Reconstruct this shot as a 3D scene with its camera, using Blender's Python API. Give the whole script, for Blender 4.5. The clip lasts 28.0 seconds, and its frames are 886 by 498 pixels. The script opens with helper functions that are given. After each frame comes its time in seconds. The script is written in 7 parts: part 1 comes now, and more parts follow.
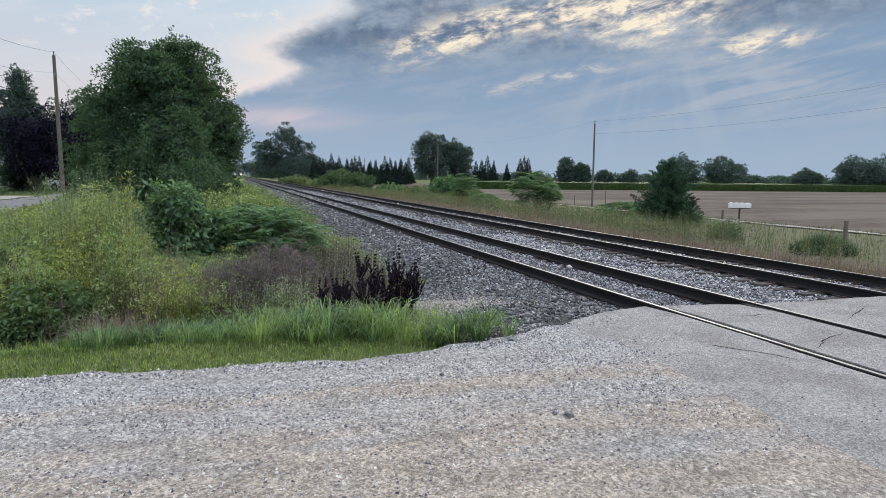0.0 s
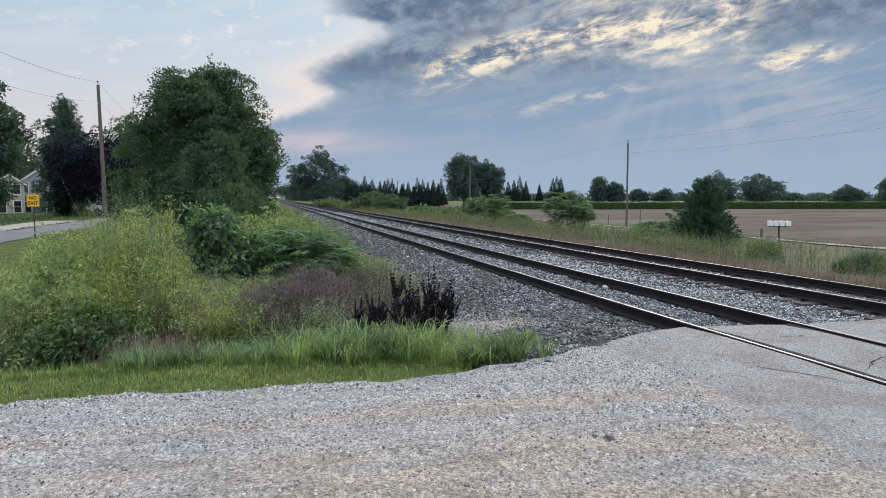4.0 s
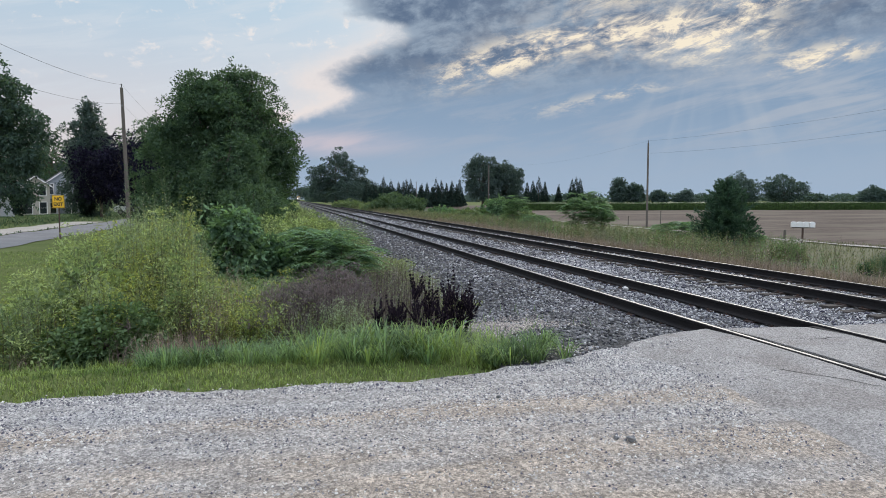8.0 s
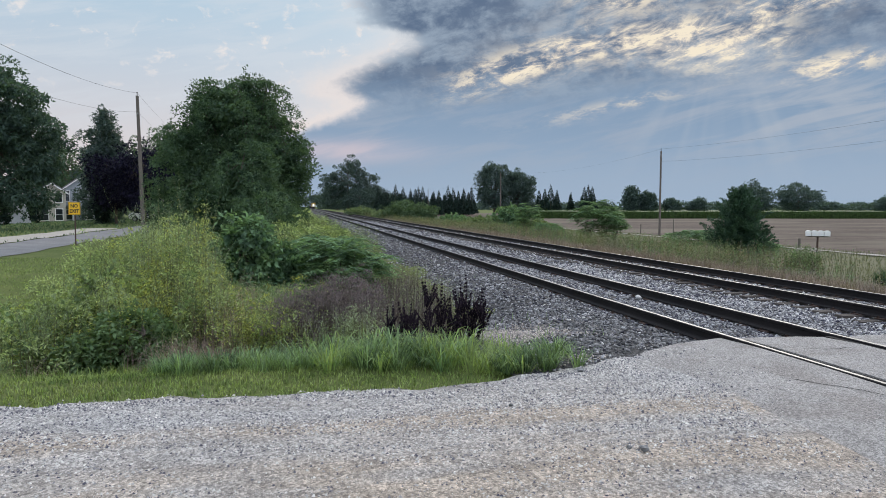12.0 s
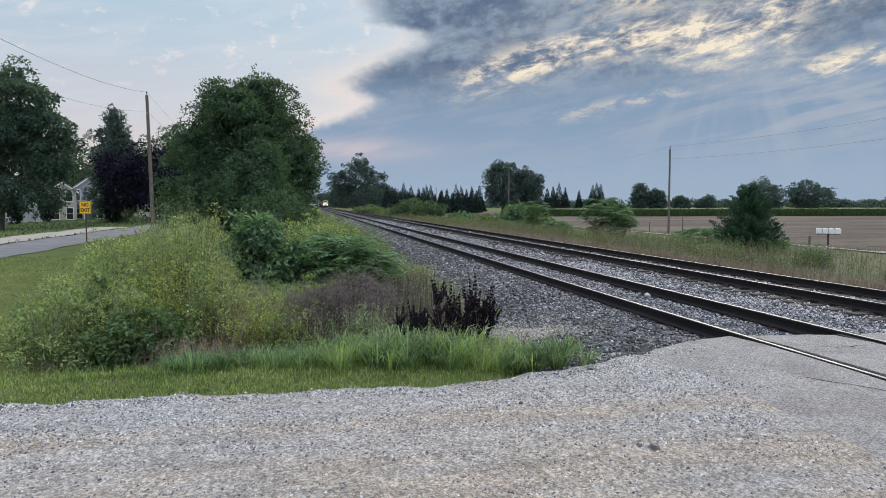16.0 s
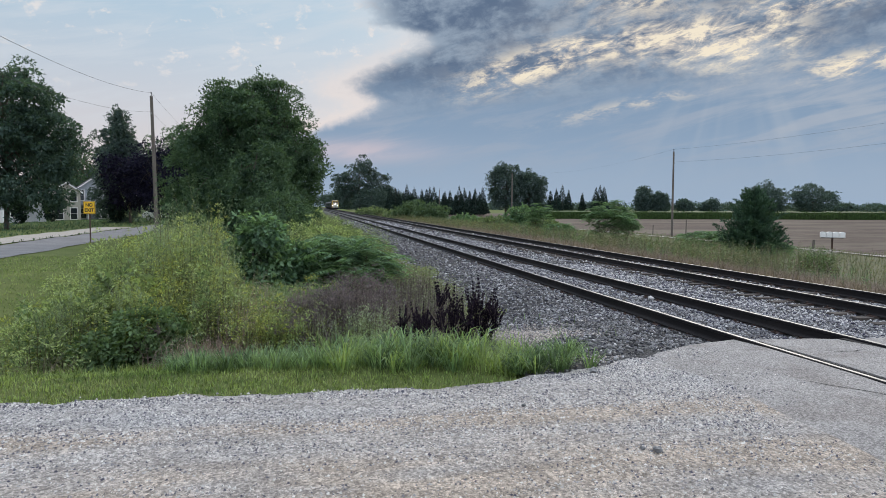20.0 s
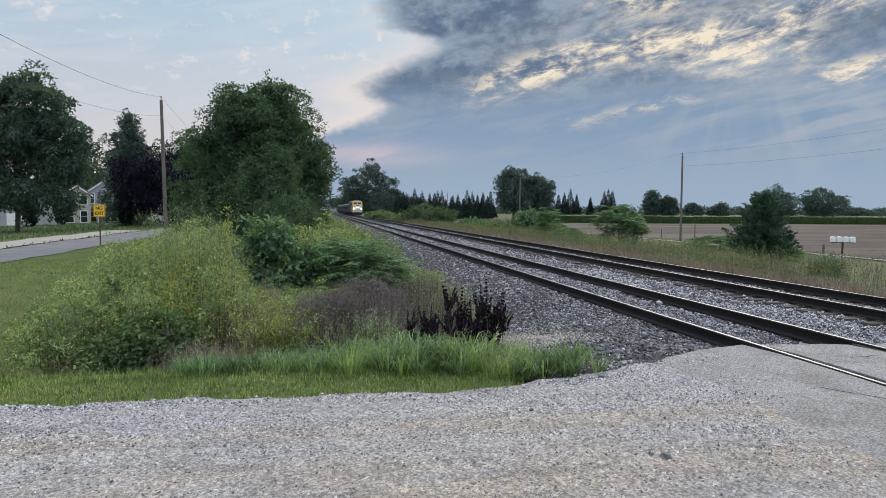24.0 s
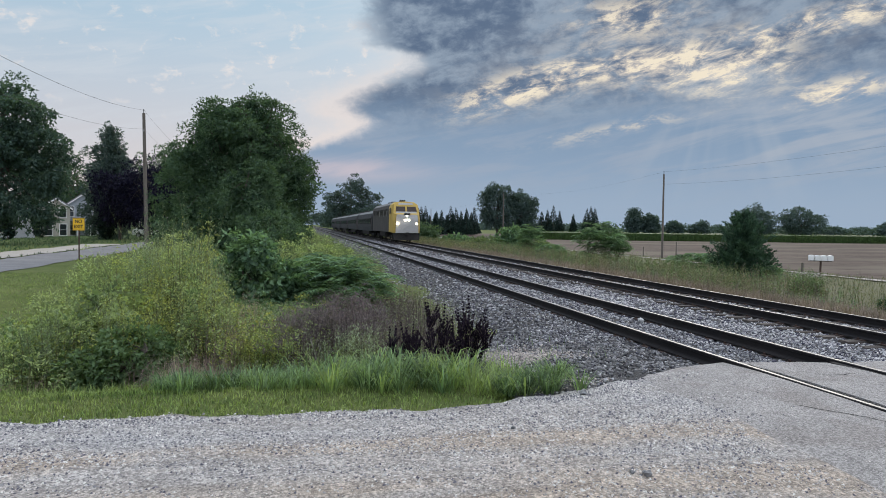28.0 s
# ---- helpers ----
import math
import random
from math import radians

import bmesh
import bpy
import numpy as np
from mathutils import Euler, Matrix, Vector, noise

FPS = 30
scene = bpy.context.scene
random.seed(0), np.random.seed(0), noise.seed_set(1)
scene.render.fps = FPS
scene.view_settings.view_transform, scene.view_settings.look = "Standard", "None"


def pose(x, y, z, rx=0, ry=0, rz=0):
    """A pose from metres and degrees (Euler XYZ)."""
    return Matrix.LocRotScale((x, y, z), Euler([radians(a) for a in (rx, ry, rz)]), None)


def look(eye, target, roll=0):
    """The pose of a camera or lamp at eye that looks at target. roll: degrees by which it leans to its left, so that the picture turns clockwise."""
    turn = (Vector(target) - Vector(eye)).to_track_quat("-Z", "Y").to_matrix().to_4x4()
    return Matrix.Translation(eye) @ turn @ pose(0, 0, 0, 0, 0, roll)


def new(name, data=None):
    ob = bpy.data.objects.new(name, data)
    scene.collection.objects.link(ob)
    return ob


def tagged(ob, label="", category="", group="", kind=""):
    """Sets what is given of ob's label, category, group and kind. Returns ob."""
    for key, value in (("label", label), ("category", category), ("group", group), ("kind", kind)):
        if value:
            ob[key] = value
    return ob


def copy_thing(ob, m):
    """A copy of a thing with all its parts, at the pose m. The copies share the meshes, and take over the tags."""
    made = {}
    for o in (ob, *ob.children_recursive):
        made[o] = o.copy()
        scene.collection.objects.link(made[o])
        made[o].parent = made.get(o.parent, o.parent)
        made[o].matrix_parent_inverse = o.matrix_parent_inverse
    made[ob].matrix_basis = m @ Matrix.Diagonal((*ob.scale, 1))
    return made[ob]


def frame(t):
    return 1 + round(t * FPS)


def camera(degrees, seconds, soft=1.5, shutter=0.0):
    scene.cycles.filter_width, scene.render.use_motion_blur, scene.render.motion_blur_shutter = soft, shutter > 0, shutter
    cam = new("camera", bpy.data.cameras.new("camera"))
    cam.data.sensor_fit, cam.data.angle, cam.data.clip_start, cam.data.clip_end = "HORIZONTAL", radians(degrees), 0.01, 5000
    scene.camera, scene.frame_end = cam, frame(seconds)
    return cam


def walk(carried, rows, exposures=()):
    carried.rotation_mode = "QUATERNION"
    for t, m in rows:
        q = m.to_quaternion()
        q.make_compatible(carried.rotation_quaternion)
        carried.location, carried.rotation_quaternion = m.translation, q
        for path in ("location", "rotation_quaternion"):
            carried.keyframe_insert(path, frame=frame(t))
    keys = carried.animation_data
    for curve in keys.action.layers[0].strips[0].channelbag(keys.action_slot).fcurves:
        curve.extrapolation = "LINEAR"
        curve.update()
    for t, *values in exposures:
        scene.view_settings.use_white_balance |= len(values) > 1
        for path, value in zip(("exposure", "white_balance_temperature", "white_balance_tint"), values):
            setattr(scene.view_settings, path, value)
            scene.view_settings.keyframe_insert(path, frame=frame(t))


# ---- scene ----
# ---- camera: held by hand at the crossing, turning slowly along the line ----
# x: right of the line, y: along the line, z: up from the rail tops. Headings in degrees right of the line.
def held(x, y, z, heading, pitch, roll):
    return pose(x, y, z, 90 + pitch, 0, -heading) @ pose(0, 0, 0, 0, 0, roll)


cam = camera(66.1, 28.0, soft=0.75)
PATH = [
    (0.0, 0.075, 0.013, 1.755, 17.211, -6.082, 0.584),
    (0.5, 0.074, 0.007, 1.760, 16.112, -5.281, 0.565),
    (1.0, 0.074, 0.010, 1.757, 15.817, -5.136, 0.555),
    (1.5, 0.074, 0.025, 1.750, 15.584, -5.088, 0.521),
    (2.0, 0.064, 0.015, 1.755, 15.282, -4.982, 0.348),
    (2.5, 0.065, 0.024, 1.749, 14.984, -4.777, 0.100),
    (3.0, 0.064, 0.020, 1.752, 14.728, -4.622, -0.106),
    (3.5, 0.054, 0.022, 1.750, 14.563, -4.480, -0.106),
    (5.5, 0.040, -0.005, 1.758, 14.086, -3.884, 0.173),
    (6.0, 0.036, 0.003, 1.756, 13.900, -3.811, 0.265),
    (6.5, 0.034, 0.009, 1.753, 13.645, -3.856, 0.251),
    (7.0, 0.035, 0.011, 1.754, 13.360, -3.955, 0.121),
    (7.5, 0.034, 0.014, 1.752, 13.094, -4.073, -0.035),
    (8.0, 0.036, 0.026, 1.746, 12.875, -4.235, -0.096),
    (8.5, 0.028, 0.012, 1.750, 12.714, -4.298, -0.138),
    (9.0, 0.030, 0.023, 1.747, 12.644, -4.253, -0.144),
    (9.5, 0.028, 0.017, 1.749, 12.556, -4.161, -0.104),
    (10.0, 0.020, 0.019, 1.750, 12.469, -4.076, -0.050),
    (10.5, 0.018, 0.010, 1.750, 12.332, -4.055, -0.016),
    (11.0, 0.015, 0.002, 1.753, 12.183, -4.014, -0.014),
    (11.5, 0.019, 0.011, 1.751, 12.024, -3.846, -0.007),
    (12.0, 0.020, 0.007, 1.751, 11.898, -3.593, 0.042),
    (12.5, 0.014, 0.000, 1.750, 11.812, -3.374, 0.167),
    (14.5, 0.010, 0.013, 1.745, 11.448, -3.727, 0.338),
    (15.0, 0.003, 0.005, 1.749, 11.375, -3.793, 0.178),
    (15.5, 0.000, 0.001, 1.752, 11.315, -3.800, -0.013),
    (16.0, -0.001, -0.010, 1.753, 11.217, -3.747, -0.086),
    (16.5, 0.005, 0.012, 1.748, 11.142, -3.638, -0.034),
    (17.0, 0.001, 0.002, 1.750, 11.080, -3.480, 0.016),
    (17.5, 0.000, -0.000, 1.752, 11.071, -3.388, 0.012),
    (18.0, 0.004, 0.002, 1.749, 11.050, -3.371, 0.004),
    (18.5, 0.000, -0.004, 1.756, 11.023, -3.447, 0.059),
    (19.0, 0.001, 0.004, 1.750, 10.986, -3.531, 0.103),
    (19.5, -0.000, 0.004, 1.751, 10.960, -3.612, 0.138),
    (20.0, -0.005, -0.007, 1.753, 10.970, -3.592, 0.197),
    (20.5, -0.012, -0.021, 1.758, 10.975, -3.489, 0.269),
    (21.0, -0.004, -0.006, 1.753, 10.906, -3.332, 0.301),
    (21.5, -0.005, -0.015, 1.760, 10.786, -3.266, 0.310),
    (23.5, -0.008, 0.002, 1.751, 10.394, -3.470, 0.341),
    (24.0, -0.009, -0.011, 1.755, 10.318, -3.278, 0.301),
    (24.5, -0.015, -0.023, 1.760, 10.293, -3.054, 0.287),
    (25.0, -0.008, -0.008, 1.755, 10.295, -2.972, 0.369),
    (25.5, -0.005, 0.002, 1.752, 10.313, -2.978, 0.385),
    (26.0, -0.007, -0.009, 1.760, 10.315, -2.899, 0.340),
    (26.5, -0.004, -0.005, 1.757, 10.308, -2.610, 0.353),
    (27.0, -0.012, -0.009, 1.760, 10.437, -2.344, 0.415),
    (27.5, -0.013, -0.018, 1.765, 10.735, -2.137, 0.571),
    (28.0, 0.003, -0.005, 1.762, 11.697, -1.933, 0.742),
]
walk(cam, [(t, held(*p)) for t, *p in PATH], [(0.0, 0.03), (12.0, -0.02), (28.0, -0.07)])


# ---- small node language ----
class Sock:
    """A shader value with arithmetic."""

    def __init__(self, tree, out):
        self.tree, self.out = tree, out

    def op(self, kind, other=None, third=None):
        n = self.tree.nodes.new("ShaderNodeMath")
        n.operation = kind
        for i, v in enumerate((self, other, third)):
            if isinstance(v, Sock):
                self.tree.links.new(v.out, n.inputs[i])
            elif v is not None:
                n.inputs[i].default_value = v
        return Sock(self.tree, n.outputs[0])

    def __add__(self, o):
        return self.op("ADD", o)

    def __sub__(self, o):
        return self.op("SUBTRACT", o)

    def __mul__(self, o):
        return self.op("MULTIPLY", o)

    def __truediv__(self, o):
        return self.op("DIVIDE", o)

    def clip(self):
        return self.op("MAXIMUM", 0.0).op("MINIMUM", 1.0)

    def step(self, lo, hi, a=0.0, b=1.0):
        n = self.tree.nodes.new("ShaderNodeMapRange")
        n.interpolation_type = "SMOOTHSTEP"
        self.tree.links.new(self.out, n.inputs[0])
        for i, v in enumerate((lo, hi, a, b)):
            n.inputs[1 + i].default_value = v
        return Sock(self.tree, n.outputs[0])

    def bell(self, centre, width):
        d = (self - centre) * (1.0 / width)
        return (d * d * -1.0).op("EXPONENT")


def combine(tree, x, y, z):
    n = tree.nodes.new("ShaderNodeCombineXYZ")
    for i, v in enumerate((x, y, z)):
        if isinstance(v, Sock):
            tree.links.new(v.out, n.inputs[i])
        else:
            n.inputs[i].default_value = v
    return Sock(tree, n.outputs[0])


def noise_of(tree, vec, scale, detail=4.0, rough=0.55, distort=0.0):
    n = tree.nodes.new("ShaderNodeTexNoise")
    tree.links.new(vec.out, n.inputs["Vector"])
    n.inputs["Scale"].default_value, n.inputs["Detail"].default_value = scale, detail
    n.inputs["Roughness"].default_value, n.inputs["Distortion"].default_value = rough, distort
    return Sock(tree, n.outputs[0])


def blend(tree, fac, a, b, kind="MIX"):
    n = tree.nodes.new("ShaderNodeMix")
    n.data_type, n.blend_type = "RGBA", kind
    for i, v in ((0, fac), (6, a), (7, b)):
        if isinstance(v, Sock):
            tree.links.new(v.out, n.inputs[i])
        elif i == 0:
            n.inputs[0].default_value = v
        else:
            n.inputs[i].default_value = (*v, 1) if len(v) == 3 else v
    return Sock(tree, n.outputs[2])


# ---- sky: an evening sky, clear and pale on one side, a torn cloud deck on the other ----
SUN_HEADING, SUN_HEIGHT = 34.0, 17.0


def make_sky():
    world = bpy.data.worlds.new("evening_sky")
    scene.world = world
    world.use_nodes = True
    tree = world.node_tree
    tree.nodes.clear()
    out = tree.nodes.new("ShaderNodeOutputWorld")
    bg = tree.nodes.new("ShaderNodeBackground")
    tree.links.new(bg.outputs[0], out.inputs[0])
    sky = tree.nodes.new("ShaderNodeTexSky")
    sky.sky_type, sky.sun_disc = "NISHITA", False
    sky.sun_elevation, sky.sun_rotation = radians(SUN_HEIGHT), radians(SUN_HEADING)
    sky.dust_density = 2.5
    coord = tree.nodes.new("ShaderNodeTexCoord")
    sep = tree.nodes.new("ShaderNodeSeparateXYZ")
    tree.links.new(coord.outputs["Generated"], sep.inputs[0])
    x, y, z = (Sock(tree, s) for s in sep.outputs)
    az = x.op("ARCTAN2", y) * 57.2958
    el = z.op("ARCSINE") * 57.2958
    # the deck lies flat high up: streaks close up towards the skyline
    far = z.op("MAXIMUM", 0.0) + 0.13
    flat = combine(tree, x / far, y / far, 0.0)
    broad = noise_of(tree, flat, 0.55, 3.0, 0.5)
    tilt = el - az * 0.13
    fine = noise_of(tree, combine(tree, az * 0.075, tilt * 0.17, 1.3), 2.2, 8.0, 0.62, 0.25)
    rag = noise_of(tree, combine(tree, az * 0.3, el * 0.42, 2.9), 2.0, 6.0, 0.62, 0.3)
    streak = noise_of(tree, combine(tree, az * 0.14, (el - az * 0.16) * 0.36, 4.6), 2.4, 9.0, 0.7, 0.3)
    wisp = noise_of(tree, combine(tree, az * 0.055, (el - az * 0.2) * 0.33, 9.1), 2.4, 6.0, 0.6, 0.4)
    raw = tree.nodes.new("ShaderNodeMix")
    raw.data_type, raw.blend_type = "RGBA", "MULTIPLY"
    raw.inputs[0].default_value = 1.0
    tree.links.new(sky.outputs[0], raw.inputs[6])
    raw.inputs[7].default_value = (0.09, 0.09, 0.09, 1)
    nishita = Sock(tree, raw.outputs[2])
    # pale side
    veil = blend(tree, el.step(0, 19), (0.75, 0.68, 0.71), (0.47, 0.65, 0.80))
    pale = blend(tree, 0.85, nishita, veil)
    pale = blend(tree, wisp.step(0.40, 0.66) * el.step(3, 9) * 0.4, pale, (0.67, 0.72, 0.78))
    puff = (rag.step(0.56, 0.72) * el.bell(13, 4)) * 0.6
    pale = blend(tree, puff, pale, (0.96, 0.86, 0.80))
    # deck: smooth and blue low down, mottled slate grey higher up
    low = blend(tree, el.step(0.5, 9), (0.345, 0.445, 0.58), (0.235, 0.34, 0.485))
    low = blend(tree, wisp.step(0.42, 0.68) * el.bell(6.0, 3.2) * 0.55, low, (0.37, 0.43, 0.53))
    low = blend(tree, el.bell(4.6, 0.9) * az.bell(3.0, 6.0) * wisp.step(0.3, 0.6, 0.5, 1.0) * 0.75, low, (0.66, 0.57, 0.62))
    mottle = (fine * 0.62 + rag * 0.38).step(0.41, 0.62)
    high = blend(tree, mottle, (0.118, 0.172, 0.268), (0.30, 0.378, 0.48))
    shade = blend(tree, (el - (az - 20.0) * 0.06 + (fine - 0.5) * 5.0).step(7.6, 12.0), low, high)
    # faint shafts of light fan down from behind the deck
    fan = (az - 34.0).op("ARCTAN2", el * -1.0 + 16.0)
    rays = noise_of(tree, combine(tree, fan * 3.0, 0.0, 0.0), 1.6, 2.0, 0.5).step(0.44, 0.66)
    shafts = rays * el.bell(6.0, 3.2) * az.bell(35, 8) * 0.26
    shade = blend(tree, shafts.clip(), shade, (0.52, 0.56, 0.61))
    shade = blend(tree, (az.step(24, 42) * el.bell(8.0, 3.0) * wisp.step(0.36, 0.62) * 0.45).clip(), shade, (0.50, 0.53, 0.58))
    # torn bright breaks near the sun: a long rising seam, a glare, and loose shreds above and below them
    seam = el - ((az - 11.2) * 0.27 + 9.5).op("MINIMUM", 12.9)
    shreds = seam.bell(0.0, 1.15) * (az.step(10.0, 18.0) * az.step(40.0, 33.0))
    shreds = shreds + (el - (az - 39.0) * 0.09).bell(14.8, 0.75) * az.bell(40.0, 5.0)
    shreds = shreds + el.bell(16.4, 1.2) * az.bell(26.5, 4.0) * 0.7
    shreds = shreds + (el - (az - 40.0) * 0.12).bell(9.9, 0.7) * az.bell(41.5, 3.0) * 0.8
    shreds = shreds + (el - (az - 26.0) * 0.18).bell(8.0, 0.55) * az.bell(26.0, 5.5) * 0.28
    lit = (seam.bell(0.6, 3.0) * az.bell(27, 13) * 0.55).clip()
    shade = blend(tree, lit * streak.step(0.36, 0.56), shade, (0.47, 0.485, 0.51))
    glare = el.bell(12.0, 1.5) * az.bell(33.5, 4.2)
    shade = blend(tree, (glare * streak.step(0.34, 0.56) * 0.7).clip(), shade, (0.78, 0.74, 0.68))
    shade = blend(tree, (shreds * streak.step(0.42, 0.56)).clip() * 0.8, shade, (0.74, 0.66, 0.58))
    shade = blend(tree, ((shreds + glare * 0.8) * streak.step(0.50, 0.62) * 1.5).clip(), shade, (0.93, 0.83, 0.66))
    # the deck's edge, from the skyline up: a shelf, a blunt tip, a pale wedge and a second tier above it
    ramp = tree.nodes.new("ShaderNodeValToRGB")
    ramp.color_ramp.interpolation = "B_SPLINE"
    tree.links.new((el * 0.05).clip().out, ramp.inputs[0])
    stops = ((2.0, -4.0), (5.0, -2.5), (6.4, 0.5), (7.4, 4.4), (8.5, 6.2), (9.2, 3.2), (10.2, 3.6), (11.6, 6.2), (13.0, 10.2), (13.9, 9.4), (14.6, 5.6), (19.0, 5.0))
    while len(ramp.color_ramp.elements) < len(stops):
        ramp.color_ramp.elements.new(0.5)
    for k, (height, side) in enumerate(stops):
        ramp.color_ramp.elements[k].position = height / 20.0
        v = (side + 5.0) / 20.0
        ramp.color_ramp.elements[k].color = (v, v, v, 1)
    bw = tree.nodes.new("ShaderNodeRGBToBW")
    tree.links.new(ramp.outputs[0], bw.inputs[0])
    edge = az - (Sock(tree, bw.outputs[0]) * 20.0 - 5.0) + (fine - 0.5) * 3.0 + (rag - 0.5) * 4.0
    over = edge.step(-1.7, 2.0)
    pale = blend(tree, (edge.bell(-1.3, 2.2) * el.step(4.0, 7.0) * el.step(18.0, 9.0) * 0.6).clip(), pale, (0.88, 0.77, 0.72))
    seen = blend(tree, over, pale, shade)
    # behind and overhead the sky stays open and bright, with thin cloud
    open_sky = blend(tree, broad.step(0.35, 0.7), (1.12, 1.32, 1.68), (1.86, 1.88, 1.97))
    open_sky = blend(tree, el.step(4, 58), (0.64, 0.75, 0.94), open_sky)
    away = (az.op("ABSOLUTE").step(60, 110) + el.step(27, 48)).clip()
    full = blend(tree, away, seen, open_sky)
    tree.links.new(full.out, bg.inputs[0])
    bg.inputs[1].default_value = 1.0


make_sky()
lamp = bpy.data.lights.new("sun", "SUN")
lamp.energy, lamp.angle, lamp.color = 1.3, radians(28), (1.0, 0.93, 0.82)
sun = new("sun", lamp)
sun.matrix_world = look((60 * math.sin(radians(SUN_HEADING)), 60 * math.cos(radians(SUN_HEADING)), 60 * math.tan(radians(SUN_HEIGHT + 8))), (0, 0, 0))


# ---- materials ----
def surface(name, tones, scale=8.0, rough=0.8, bump=0.3, grain=60.0, metal=0.0, island=0.0, random_ob=0.0, through_light=0.0,
            cells=0.0, stretch=(1, 1, 1), spec=0.4, patch=None, bump_size=0.01, ruts=(), raked=0.0):
    """Two scales of variation over the tones (three colours), fine relief, and a shade that differs from piece to piece."""
    m = bpy.data.materials.new(name)
    m.use_nodes = True
    tree = m.node_tree
    bsdf = tree.nodes["Principled BSDF"]
    coord = tree.nodes.new("ShaderNodeTexCoord")
    mapping = tree.nodes.new("ShaderNodeMapping")
    mapping.inputs["Scale"].default_value = stretch
    geo = tree.nodes.new("ShaderNodeNewGeometry")
    tree.links.new(geo.outputs["Position"] if random_ob == 0.0 else coord.outputs["Object"], mapping.inputs[0])
    p = Sock(tree, mapping.outputs[0])
    q = Sock(tree, geo.outputs["Position"]) if cells else p
    big = noise_of(tree, p, scale, 5.0, 0.6)
    small = noise_of(tree, q, grain, 3.0, 0.6)
    a, b, c = tones
    col = blend(tree, big.step(0.32, 0.68), a, b)
    col = blend(tree, small.step(0.45, 0.75), col, c)
    relief = small * 0.6 + big * 0.4
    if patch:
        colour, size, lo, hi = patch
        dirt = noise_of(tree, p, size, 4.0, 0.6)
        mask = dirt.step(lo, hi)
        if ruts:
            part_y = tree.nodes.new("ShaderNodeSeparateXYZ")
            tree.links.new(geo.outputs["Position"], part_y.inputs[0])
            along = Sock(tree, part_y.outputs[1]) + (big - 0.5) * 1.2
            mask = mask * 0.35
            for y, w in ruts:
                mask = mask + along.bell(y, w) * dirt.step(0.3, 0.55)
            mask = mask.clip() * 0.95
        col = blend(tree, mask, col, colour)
    if cells:
        for k, (size, depth) in enumerate(((cells * 0.55, 0.5), (cells, 0.8), (cells * 2.3, 0.5)) if raked else ((cells, 0.75), (cells * 2.3, 0.5))):
            v = tree.nodes.new("ShaderNodeTexVoronoi")
            v.inputs["Scale"].default_value = size
            tree.links.new(q.out, v.inputs["Vector"])
            tone = Sock(tree, v.outputs["Color"])
            dist = Sock(tree, v.outputs["Distance"])
            bw = tree.nodes.new("ShaderNodeRGBToBW")
            tree.links.new(tone.out, bw.inputs[0])
            g = Sock(tree, bw.outputs[0]).step(0.0, 1.0, 0.45, 1.5)
            col = blend(tree, depth, col, combine(tree, g, g, g), "MULTIPLY")
            relief = relief * 0.6 + dist.step(0.0, 0.7, 1.0, 0.0) * 0.7
    if raked:
        # tracks of wheels and rakes: drawn-out streaks of coarser and finer stone
        line = tree.nodes.new("ShaderNodeMapping")
        line.inputs["Scale"].default_value = (0.28, 1.0, 1.0)
        line.inputs["Rotation"].default_value = (0.0, 0.0, 0.12)
        tree.links.new(geo.outputs["Position"], line.inputs[0])
        g = noise_of(tree, Sock(tree, line.outputs[0]), 4.5, 5.0, 0.68, 0.4).step(0.34, 0.66, 1.0 - raked, 1.0 + raked * 0.8)
        col = blend(tree, 1.0, col, combine(tree, g, g, g), "MULTIPLY")
    if island:
        r = Sock(tree, geo.outputs["Random Per Island"]).step(0, 1, 1 - island, 1 + island)
        col = blend(tree, 1.0, col, combine(tree, r, r, r * 0.9 + 0.1), "MULTIPLY")
    if random_ob:
        info = tree.nodes.new("ShaderNodeObjectInfo")
        r = Sock(tree, info.outputs["Random"]).step(0, 1, 1 - random_ob, 1 + random_ob)
        col = blend(tree, 1.0, col, combine(tree, r, r, r), "MULTIPLY")
    tree.links.new(col.out, bsdf.inputs["Base Color"])
    bsdf.inputs["Roughness"].default_value, bsdf.inputs["Metallic"].default_value = rough, metal
    bsdf.inputs["Specular IOR Level"].default_value = spec
    if bump:
        bn = tree.nodes.new("ShaderNodeBump")
        bn.inputs["Strength"].default_value, bn.inputs["Distance"].default_value = bump, bump_size
        tree.links.new(relief.out, bn.inputs["Height"])
        tree.links.new(bn.outputs[0], bsdf.inputs["Normal"])
    if through_light:
        tl = tree.nodes.new("ShaderNodeBsdfTranslucent")
        warm = blend(tree, 1.0, col, (1.25, 1.25, 0.55), "MULTIPLY")
        tree.links.new(warm.out, tl.inputs[0])
        mix = tree.nodes.new("ShaderNodeMixShader")
        mix.inputs[0].default_value = through_light
        tree.links.new(bsdf.outputs[0], mix.inputs[1])
        tree.links.new(tl.outputs[0], mix.inputs[2])
        tree.links.new(mix.outputs[0], tree.nodes["Material Output"].inputs[0])
    return m


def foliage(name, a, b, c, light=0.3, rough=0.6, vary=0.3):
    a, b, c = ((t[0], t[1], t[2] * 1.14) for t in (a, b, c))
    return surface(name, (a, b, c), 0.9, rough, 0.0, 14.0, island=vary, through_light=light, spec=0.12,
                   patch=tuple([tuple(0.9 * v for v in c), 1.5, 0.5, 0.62]))


